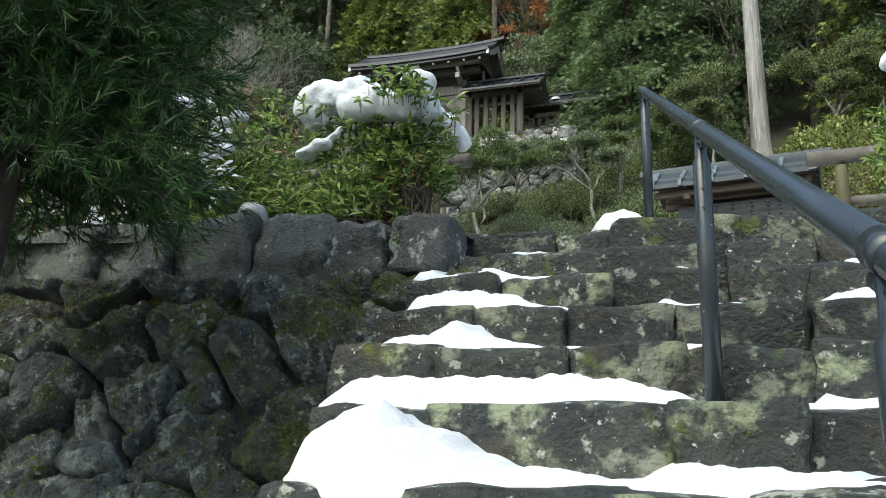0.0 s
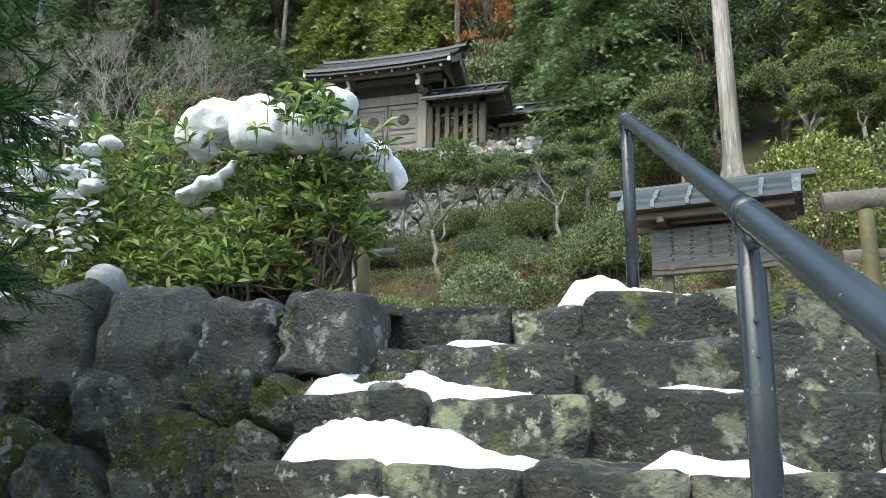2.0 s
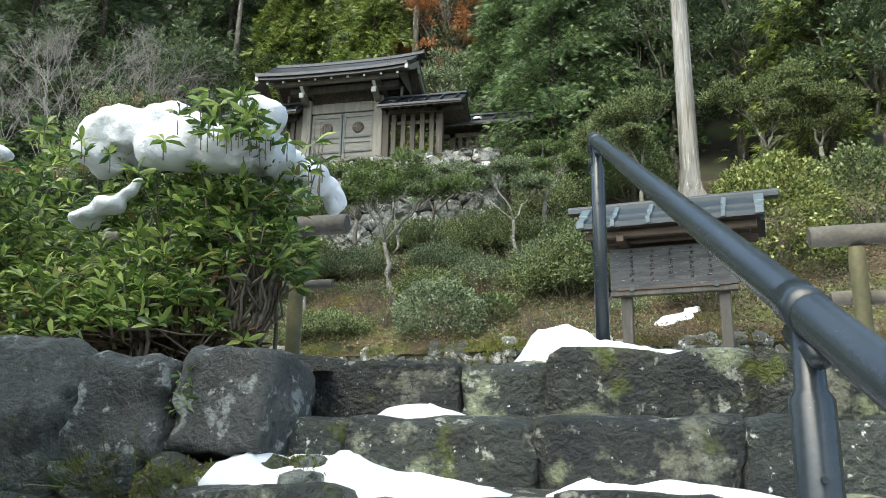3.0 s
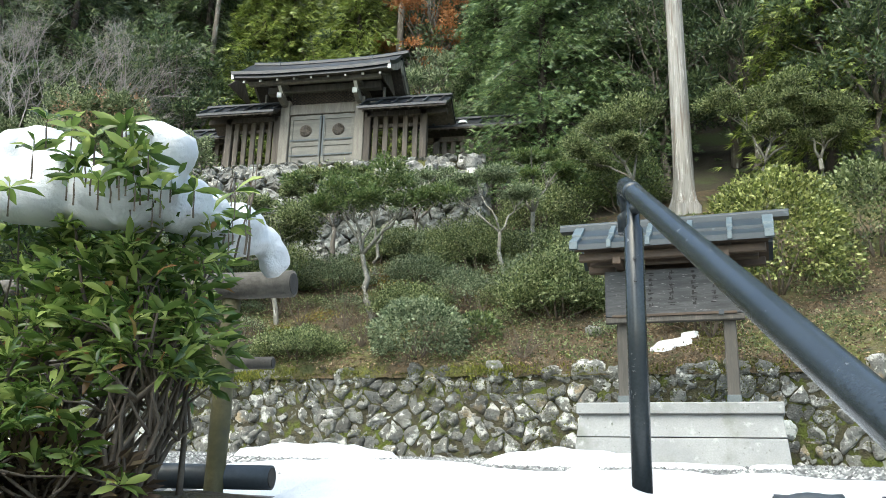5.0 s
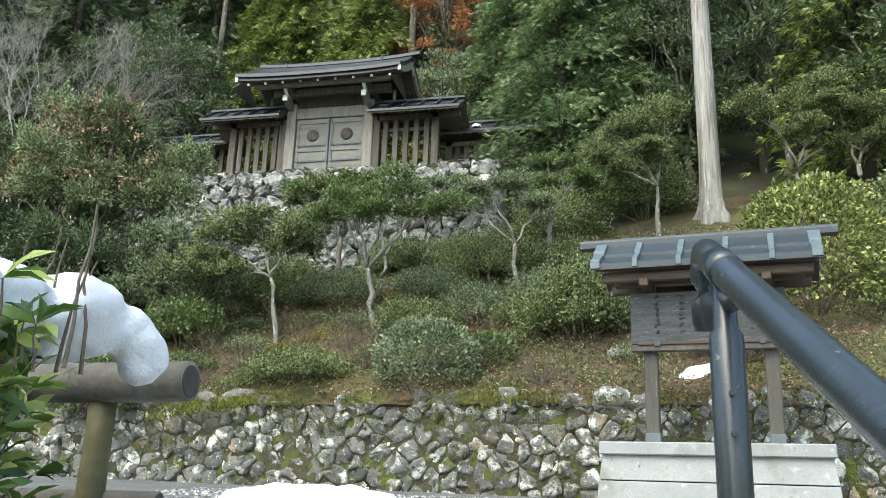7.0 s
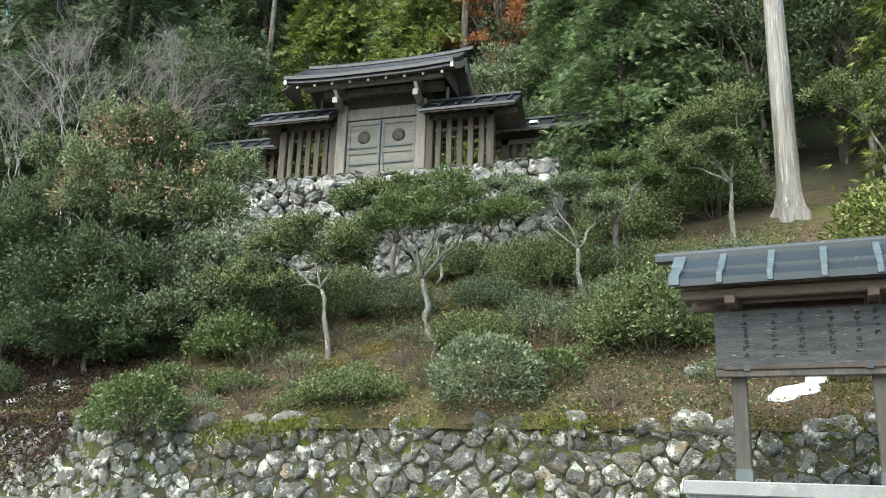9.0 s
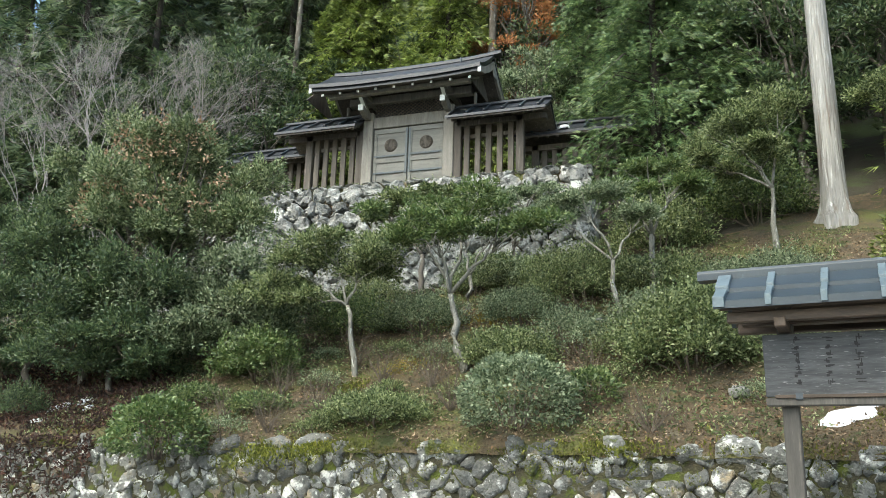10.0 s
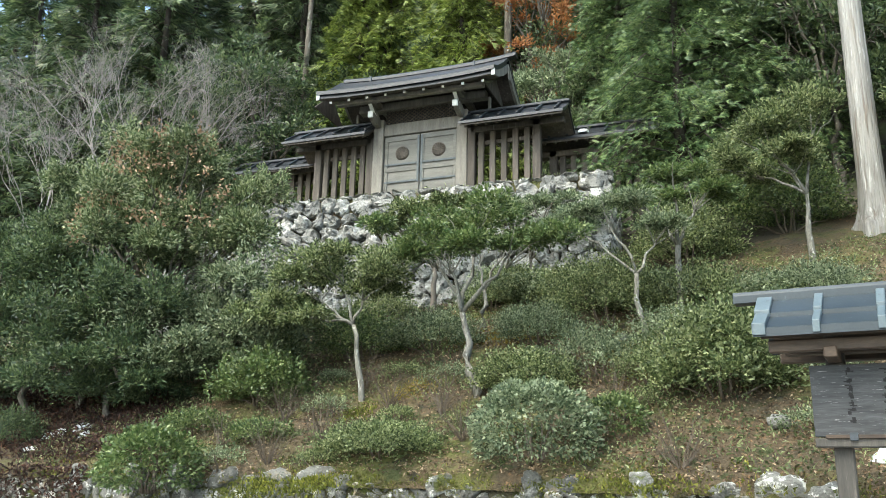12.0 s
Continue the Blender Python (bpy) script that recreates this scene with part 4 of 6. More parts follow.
def build_gate():
    g = tagged(empty("temple_gate", (-7.85, PY, PZ)), "weathered wooden temple gate with a dark curved gable roof", "gate")
    xl, xr = -8.90, -6.82
    for x in (xl, xr):
        part("post", box(x - 0.13, x + 0.13, PY - 0.13, PY + 0.13, PZ, 12.62, 0.015), M_GATEW, g, "silver-grey square post")
        piece("base_stone", *place(rock(0.42, 0.42, 0.16, x, 3, 0.015, 4), pose(x, PY, PZ + 0.02)), M_BASEW, g, smooth=True)
    part("lintel", box(xl + 0.13, xr - 0.13, PY - 0.10, PY + 0.10, 12.20, 12.49, 0.012), M_GATEW, g)
    part("upper_beam", box(xl - 0.55, xr + 0.55, PY - 0.11, PY + 0.11, 12.86, 13.05, 0.012), M_GATEW, g)
    part("threshold", box(xl + 0.13, xr - 0.13, PY - 0.10, PY + 0.10, PZ, PZ + 0.14, 0.012), M_GATEW, g)
    # lattice transom; the dark sheet behind the strips stands in for shade
    lat = part("lattice", box(xl + 0.13, xr - 0.13, PY + 0.03, PY + 0.05, 12.49, 12.86, 0), M_ROOF, g, "lattice transom on a dark sheet that stands for shade")
    w, h, n = xr - xl - 0.26, 0.37, 17
    for s in (1, -1):
        for k in range(-5, n + 1):
            x0, x1 = xl + 0.13 + k * w / n, xl + 0.13 + k * w / n + h * 1.3
            a, b = max(x0, xl + 0.13), min(x1, xr - 0.13)
            if b - a < 0.04:
                continue
            za, zb = 12.49 + (a - x0) / 1.3, 12.49 + (b - x0) / 1.3
            if s < 0:
                za, zb = 25.35 - za, 25.35 - zb
            piece("lattice_strip", *tube([(a, PY - 0.005 - 0.008 * s, za), (b, PY - 0.005 - 0.008 * s, zb)], [0.013, 0.013], 4), M_SLAT, lat)
    # door leaves
    mid = (xl + xr) / 2
    for a, b, hinge in ((xl + 0.14, mid - 0.008, -1), (mid + 0.008, xr - 0.14, 1)):
        door = part("door", box(a, b, PY - 0.03, PY + 0.03, PZ + 0.15, 12.19, 0.006), M_DOORW, g, "pale grey plank door leaf, closed")
        for z0, z1 in ((12.06, 12.185), (11.30, 11.40), (10.45, 10.57)):
            part("rail", box(a + 0.02, b - 0.02, PY - 0.055, PY - 0.03, z0, z1, 0.005), M_DOORW, door)
        for x0, x1 in ((a + 0.005, a + 0.09), (b - 0.09, b - 0.005)):
            part("stile", box(x0, x1, PY - 0.052, PY - 0.03, PZ + 0.16, 12.185, 0.005), M_DOORW, door)
        c = (a + b) / 2
        crest = piece("crest", *disc(c, PY - 0.03, 11.75, 0.17, 0.02), M_SLAT, door, "round dark chrysanthemum-like crest", True)
        for k in range(16):
            w_ = 2 * math.pi * k / 16
            piece("petal", *tube([(c + 0.05 * math.cos(w_), PY - 0.052, 11.75 + 0.05 * math.sin(w_)), (c + 0.145 * math.cos(w_), PY - 0.054, 11.75 + 0.145 * math.sin(w_))], [0.006, 0.022], 6), M_SLAT, crest)
        for z in (11.45, 11.02):
            part("strap", box(a + 0.02, b - 0.02, PY - 0.062, PY - 0.054, z, z + 0.05, 0.003), M_IRON, door, "dark iron strap")
            for k in range(4):
                x = a + 0.1 + (b - a - 0.2) * k / 3
                piece("stud", *disc(x, PY - 0.062, z + 0.025, 0.018, 0.012, 8), M_IRON, door)
        xm = b - 0.06 if hinge < 0 else a + 0.01
        part("meeting_strap", box(xm, xm + 0.05, PY - 0.066, PY - 0.056, 11.0, 12.15, 0.003), M_IRON, door, "blue-grey metal strap")
    # brackets and eaves
    for x in (xl, xr):
        prof = [(0.10, 12.42), (-0.35, 12.42), (-0.52, 12.48), (-0.60, 12.58), (-0.55, 12.64), (-0.42, 12.60), (0.10, 12.60)]
        part("bracket_arm", at(prism(prof, x - 0.06, x + 0.06), 0, PY, 0), M_GATEW, g)
        part("bracket_tip", box(x - 0.065, x + 0.065, PY - 0.63, PY - 0.585, 12.49, 12.64, 0.01), M_WHITE, g, "white-painted beam end")
        prof = [(-0.12, 12.60), (-0.30, 12.72), (-0.72, 12.94), (-0.78, 12.90), (-0.36, 12.62), (-0.16, 12.50)]
        part("strut", at(prism(prof, x - 0.04, x + 0.04), 0, PY, 0), M_GATEW, g, "curved strut with a pale face")
        part("cross_arm", box(x - 0.07, x + 0.07, PY - 0.75, PY + 0.75, 12.90, 13.02, 0.01), M_GATEW, g)
        o = -0.42 if x == xl else 0.28
        part("side_arm", box(x + o - 0.02, x + o + 0.16, PY - 0.12, PY - 0.02, 12.30, 12.46, 0.02), M_GATEW, g)
    x0, x1 = -10.05, -5.75
    part("eave_purlin", box(x0 + 0.35, x1 - 0.35, PY - 0.80, PY - 0.66, 12.80, 12.90, 0.01), M_GATEW, g)
    part("back_purlin", box(x0 + 0.35, x1 - 0.35, PY + 0.66, PY + 0.80, 12.80, 12.90, 0.01), M_GATEW, g)
    for s in (-1, 1):
        soff = [(s * 0.05, 13.42), (s * 0.60, 13.02), (s * 1.04, 12.86), (s * 1.04, 12.83), (s * 0.60, 12.98), (s * 0.05, 13.38)]
        part("soffit", lift(at(long_prism(soff, x0 + 0.06, x1 - 0.06), 0, PY, 0), x0, x1, 0.05), M_SLAT, g)
    for k in range(9):
        x = x0 + 0.30 + (x1 - x0 - 0.6) * k / 8
        raf = piece("rafter", *tube([(x, PY - 0.30, 13.12), (x, PY - 0.70, 12.92), (x, PY - 0.98, 12.81)], [0.03, 0.03, 0.03], 6), M_GATEW, g)
        part("tip", box(x - 0.03, x + 0.03, PY - 1.0, PY - 0.978, 12.78, 12.84, 0.004), M_WHITE, raf, "white-painted rafter end")
    part("fascia", lift(at(long_prism([(-1.06, 12.84), (-1.02, 12.84), (-1.02, 12.95), (-1.06, 12.95)], x0 + 0.05, x1 - 0.05), 0, PY, 0), x0, x1, 0.06), M_GATEW, g)
    roof = part("roof", lift(at(long_prism(roof_profile(1.16, 0.77, 0, 0.09), x0, x1), 0, PY, 12.99), x0, x1, 0.07), M_ROOF, g, "dark grey curved bark-like roof with thick eaves")
    part("eave_edge", lift(at(long_prism(roof_profile(1.10, 0.74, 0, 0.10), x0 + 0.06, x1 - 0.06), 0, PY, 12.925), x0, x1, 0.07), M_ROOF, roof)
    part("ridge", lift(at(long_prism([(-0.10, 13.70), (-0.10, 13.77), (-0.06, 13.81), (0.06, 13.81), (0.10, 13.77), (0.10, 13.70)], x0 + 0.12, x1 + 0.18), 0, PY, 0), x0, x1, 0.08), M_ROOF, roof, "low ridge cap with upturned ends")
    for k in range(9):
        x = x0 + 0.4 + (x1 - x0 - 0.8) * k / 8
        if k in (1, 7):
            part("ridge_band", box(x, x + 0.05, PY - 0.115, PY + 0.115, 13.68, 13.825, 0.01), M_COPPER, roof)
    for x in (x0 + 0.03, x1 - 0.03):
        for s in (-1, 1):
            bb = [(0, 13.60), (s * 0.45, 13.28), (s * 0.85, 13.04), (s * 1.12, 12.93), (s * 1.12, 12.80), (s * 0.80, 12.90), (s * 0.42, 13.10), (0, 13.40)]
            part("bargeboard", at(prism(bb, x - 0.03, x + 0.03), 0, PY, 0.05), M_GATEW, g, "curved grey bargeboard")
        part("gable_board", at(prism([(-0.75, 12.88), (0.75, 12.88), (0.1, 13.44), (-0.1, 13.44)], x - 0.3 if x < -8 else x + 0.27, x - 0.27 if x < -8 else x + 0.3), 0, PY, 0), M_SLAT, g) if x < -8 else part("gable_board", at(prism([(-0.75, 12.88), (0.75, 12.88), (0.1, 13.44), (-0.1, 13.44)], x - 0.33, x - 0.30), 0, PY, 0), M_SLAT, g)
        sgn = -1 if x < -8 else 1
        part("gable_pendant", box(x + sgn * 0.03, x + sgn * 0.05, PY - 0.07, PY + 0.07, 13.22, 13.52, 0.02), M_GATEW, g)
        part("bargeboard_tip", box(x - 0.04, x + 0.04, PY - 1.135, PY - 1.10, 12.84, 13.0, 0.012), M_WHITE, g, "white-painted bargeboard end")
    for x in (xl, xr):
        prof = [(-0.155, 12.50), (-0.36, 12.615), (-0.785, 12.90), (-0.80, 12.885), (-0.375, 12.59), (-0.17, 12.475)]
        part("strut_face", at(prism(prof, x - 0.042, x + 0.042), 0, PY, 0), M_WHITE, g, "white-painted edge of a strut")
        for sgn in ((-1,) if x == xl else (1,)):
            part("side_strut", box(x + sgn * 0.62 - 0.03, x + sgn * 0.62 + 0.03, PY - 0.05, PY + 0.05, 12.52, 12.88, 0.012), M_GATEW, g)
    g.matrix_basis = pose(-7.85 - 0.045, PY, PZ + 0.08)


build_gate()


def slat_fence(name, x0, x1, y, z0, z1, n, eave_z, ridge_z, half, over_l, over_r, label):
    f = tagged(empty(name, ((x0 + x1) / 2, y, z0)), label, "fence", "fences beside the gate")
    for x in (x0, x1):
        part("post", box(x - 0.09, x + 0.09, y - 0.09, y + 0.09, z0, z1, 0.01), M_SLAT, f)
    for z in (z0 + 0.25, z1 - 0.42):
        part("cross_rail", box(x0 + 0.09, x1 - 0.09, y + 0.02, y + 0.07, z, z + 0.10, 0.006), M_SLAT, f)
    part("sill", box(x0 - 0.1, x1 + 0.1, y - 0.08, y + 0.08, z0 - 0.05, z0 + 0.09, 0.01), M_SLAT, f)
    part("head_beam", box(x0 - over_l, x1 + over_r, y - 0.09, y + 0.09, z1 - 0.14, z1, 0.01), M_SLAT, f)
    pitch = (x1 - x0 - 0.18) / n
    first = None
    for k in range(n):
        x = x0 + 0.09 + pitch * (k + 0.5)
        if first is None:
            first = part("slat", box(x - 0.064, x + 0.064, y - 0.05, y + 0.02, z0 + 0.09, z1 - 0.14, 0.006), M_SLAT, f)
            fx = x
        else:
            o = new("slat", first.data)
            o.matrix_basis = Matrix.Translation((x - fx, 0, 0))
            under(o, f)
    a, b = x0 - over_l - 0.1, x1 + over_r + 0.1
    rise = ridge_z - eave_z
    for s in (-1, 1):
        part("soffit", at(long_prism([(0, ridge_z - 0.10), (s * half * 0.95, eave_z - 0.06), (s * half * 0.95, eave_z - 0.10), (0, ridge_z - 0.16)], a + 0.03, b - 0.03, 4), 0, y, 0), M_SLAT, f)
        for k in range(int((b - a) / 0.24)):
            x = a + 0.12 + k * 0.24
            part("rafter", box(x - 0.025, x + 0.025, -half * 0.93, 0, -0.05, 0, 0, Matrix.Translation((0, y, ridge_z - 0.15)) @ Matrix.Rotation(s * 0 + math.atan2(rise, half), 4, "X")), M_SLAT, f) if s < 0 else None
    roof = part("roof", at(long_prism(roof_profile(half, rise, 0, 0.06, 4), a, b, 4), 0, y, eave_z), M_ROOF, f, "dark grey sheet roof with cover strips")
    part("ridge", box(a - 0.03, b + 0.03, y - 0.08, y + 0.08, ridge_z - 0.02, ridge_z + 0.06, 0.02), M_ROOF, roof)
    k = 0
    x = a + 0.06
    while x < b:
        part("cover_strip", box(x - 0.03, x + 0.03, -half - 0.01, 0, -0.01, 0.035, 0.01, Matrix.Translation((0, y, ridge_z)) @ Matrix.Rotation(math.atan2(rise, half), 4, "X")), M_COPPER if k % 3 == 1 else M_ROOF, roof)
        x += 0.42
        k += 1
    return f


slat_fence("slat_fence", -10.55, -9.17, PY, PZ + 0.08, 12.28, 5, 12.22, 12.66, 0.66, 0.6, 0.02, "dark weathered slatted wooden fence with a small dark roof")
slat_fence("slat_fence", -6.65, -5.14, PY, PZ + 0.08, 12.24, 5, 12.16, 12.60, 0.66, 0.02, 0.62, "dark weathered slatted wooden fence with a small dark roof")
slat_fence("slat_fence", -13.4, -11.05, BACK, PZ + 0.08, 12.25, 9, 12.18, 12.54, 0.5, 0.1, 0.05, "low slatted side fence under a grey roof")
slat_fence("slat_fence", -5.0, -3.1, 23.3, PZ - 0.5, 11.85, 7, 12.0, 12.36, 0.5, 0.4, 0.4, "shaded slatted side fence under a dark roof")
snow(-4.25, 23.0, 0.13, 0.12, 0.08, lambda x, y: 12.13, 33, "small lump of snow on the fence roof", 0, 0.2, 5, 14)
for x_, y_ in ((-11.0, 21.35), (-5.75, 21.3), (-2.9, 20.6), (-2.6, 20.7), (-10.1, 21.5)):
    snow(x_, y_, 0.16, 0.10, 0.05, lambda x, y: PZ + 0.10 if x < -3.4 else land_z(x, y), x_, "small remnant of snow on stones", 0, 0.3, 5, 14)


# ---- notice board ----
def build_notice():
    m = pose(0.215, 12.44, 0, 0, 0, -8.6)
    p = tagged(empty("concrete_plinth", (0.215, 12.44, 3.2), -8.6), "pale grey concrete plinth with a projecting cap", "plinth")
    zg = 3.12
    bm = bmesh.new()
    lo = [(-1.16, -0.10), (1.16, -0.10), (1.16, 1.2), (-1.16, 1.2)]
    hi = [(-1.09, 0.02), (1.09, 0.02), (1.09, 1.15), (-1.09, 1.15)]
    zz = [zg - 0.1, 3.45, 3.455, 3.69]
    for (za, zb, s0, s1) in ((zg - 0.1, 3.43, 0.0, 0.53), (3.44, 3.70, 0.54, 1.0)):
        a = [bm.verts.new((l[0] + (h[0] - l[0]) * s0, l[1] + (h[1] - l[1]) * s0, za)) for l, h in zip(lo, hi)]
        b = [bm.verts.new((l[0] + (h[0] - l[0]) * s1, l[1] + (h[1] - l[1]) * s1, zb)) for l, h in zip(lo, hi)]
        bm.faces.new(a[::-1])
        bm.faces.new(b)
        for i in range(4):
            bm.faces.new((a[i], a[(i + 1) % 4], b[(i + 1) % 4], b[i]))
    bmesh.ops.recalc_face_normals(bm, faces=bm.faces[:])
    bmesh.ops.bevel(bm, geom=bm.edges[:], offset=0.006, segments=1, affect="EDGES")
    bmesh.ops.transform(bm, matrix=m, verts=bm.verts[:])
    part("block", bm, M_CONC, p)
    part("cap", box(-1.12, 1.12, -0.04, 1.18, 3.69, 3.82, 0.012, m), M_CONC, p, "concrete cap slab")
    b = tagged(empty("notice_board", (0.215, 12.75, 3.82), -8.6), "weathered wooden notice board under a small blue-grey roof", "notice board")
    for x in (-0.61, 0.61):
        part("post", box(x - 0.07, x + 0.07, 0.30, 0.43, 3.82, 5.75, 0.01, m), M_POSTW, b, "grey timber post")
        part("shoe", box(x - 0.08, x + 0.08, 0.29, 0.44, 3.82, 3.93, 0.006, m), M_IRON, b)
    board = part("board", box(-0.80, 0.78, 0.24, 0.285, 4.86, 5.42, 0.006, m), M_GREYW, b, "grey weathered board with faded writing")
    part("lower_rail", box(-0.80, 0.78, 0.22, 0.32, 4.78, 4.85, 0.008, m), M_POSTW, b)
    part("ledge", box(-0.72, 0.70, 0.20, 0.24, 4.845, 4.875, 0.004, m), M_BROWNW, b)
    for x in (-0.55, 0.5):
        part("clip", box(x, x + 0.06, 0.195, 0.235, 4.83, 4.89, 0.003, m), M_PIPE, b)
    r = random.Random(3)
    for col, x in enumerate((-0.52, -0.26, -0.02, 0.24, 0.46, 0.62)):
        z = 5.38
        while z > (4.95 if col != 5 else 5.18):
            for k in range(4):
                w, h = r.choice(((0.05, 0.009), (0.009, 0.04), (0.036, 0.009), (0.026, 0.026)))
                u, v = x + r.uniform(-0.02, 0.02), z - r.uniform(0, 0.035)
                part("stroke", box(u - w / 2, u + w / 2, 0.2375, 0.2405, v - h / 2, v + h / 2, 0, m), M_INK, board)
            z -= 0.062
    # roof timbers
    for y in (0.02, 0.66):
        part("eave_beam", box(-1.06, 1.06, y - 0.04, y + 0.04, 5.50, 5.60, 0.01, m), M_BROWNW, b, "brown eave beam")
    for x in (-0.61, 0.61):
        part("cross_beam", box(x - 0.05, x + 0.05, -0.06, 0.76, 5.44, 5.53, 0.01, m), M_BROWNW, b)
    part("head_beam", box(-0.98, 0.98, 0.29, 0.42, 5.52, 5.64, 0.01, m), M_BROWNW, b)
    for s in (-1, 1):
        part("underboard", prism([(0.36, 5.90), (0.36 + s * 0.46, 5.63), (0.36 + s * 0.46, 5.60), (0.36, 5.86)], -1.10, 1.10, m), M_BROWNW, b, "brown roof boarding")
        roof = part("roof_sheet", prism([(0.36, 6.03), (0.36 + s * 0.28, 5.84), (0.36 + s * 0.28, 5.80), (0.36, 5.99)], -1.14, 1.14, m), M_COPPER, b, "blue-grey metal roof sheet")
        part("lower_sheet", prism([(0.36 + s * 0.26, 5.815), (0.36 + s * 0.52, 5.68), (0.36 + s * 0.52, 5.61), (0.36 + s * 0.26, 5.77)], -1.15, 1.15, m), M_COPPER, b, "blue-grey metal roof sheet")
        for x in (-1.10, -0.68, -0.23, 0.23, 0.68, 1.10):
            wd = 0.06 if abs(x) > 1 else 0.032
            part("cover_strip", prism([(0.36 + s * 0.04, 6.04), (0.36 + s * 0.30, 5.865), (0.36 + s * 0.30, 5.80), (0.36 + s * 0.04, 5.97)], x - wd, x + wd, m, 0.004), M_STRIP, b)
            part("strip_end", prism([(0.36 + s * 0.28, 5.85), (0.36 + s * 0.54, 5.715), (0.36 + s * 0.54, 5.62), (0.36 + s * 0.28, 5.76)], x - wd * 0.85, x + wd * 0.85, m, 0.004), M_STRIP, b)
    part("ridge_cap", prism([(0.29, 5.98), (0.29, 6.05), (0.31, 6.08), (0.41, 6.08), (0.43, 6.05), (0.43, 5.98)], -1.36, 1.34, m, 0.004), M_COPPER, b, "blue-grey ridge cap with long ends")


build_notice()


# ---- trees and shrubs ----
def limb(a, b, r0, r1, sag=0.1, seed=0, n=6):
    A, B = Vector(a), Vector(b)
    k = (B - A).length
    pts = [A.lerp(B, i / (n - 1)) + Vector((noise.noise((i * 0.9, seed, 1)), noise.noise((i * 0.9, seed, 5)), noise.noise((i * 0.9, seed, 9)) + math.sin(math.pi * i / (n - 1)) * sag)) * k * 0.10 * (1 if 0 < i < n - 1 else 0) for i in range(n)]
    return tube(pts, [r0 + (r1 - r0) * i / (n - 1) for i in range(n)], 6)


def tree(name, x, y, top, r, clumps, leaf, per, size, bark, label, category="tree", lean=0.0, fork=0.45, z=None, group="", shape="leaf", width=0.4):
    """A small tree: a forked trunk with limbs to each clump (dx, dy, height above its foot, rx, rz) of leaves."""
    z = bank_z(x, y) if z is None else z
    t = tagged(empty(name, (x, y, z)), label, category, group)
    chunks, cs, rs = [], [], []
    f = Vector((x + lean * 0.6, y, z + top * fork))
    chunks.append(limb((x, y, z - 0.15), f, r * 1.25, r * 0.75, 0.1, x, 7))
    for i, (dx, dy, h, rx, rz) in enumerate(clumps):
        c = Vector((x + dx, y + dy, z + h))
        chunks.append(limb(f, c, r * 0.6, r * 0.12, 0.5, x + i, 7))
        for k in range(4):
            w = i * 2.1 + k * 1.6
            chunks.append(limb(f.lerp(c, 0.6), c + Vector((math.cos(w) * rx * 0.7, math.sin(w) * rx * 0.7, rz * 0.2)), r * 0.25, r * 0.06, 0.3, x + i + k * 3, 5))
        for k in range(5):
            w = RNG.uniform(0, 6.28)
            q = RNG.uniform(0.2, 1.05)
            cs.append((c.x + math.cos(w) * rx * q, c.y + math.sin(w) * rx * q, c.z + RNG.uniform(-0.4, 0.5) * rz))
            g_ = RNG.uniform(0.35, 0.65)
            rs.append((rx * g_, rx * g_, rz * g_ * 1.05))
    piece("trunk", *join(chunks), bark, t, smooth=True)
    P, D = clump_points(cs, rs, per)
    me = leaf_mesh("crown", P, D, RNG.uniform(0.7, 1.25, len(P)) * size, RNG.uniform(0.8, 1.2, len(P)) * size * width, leaf, shape)
    under(new("crown", me), t)
    return t


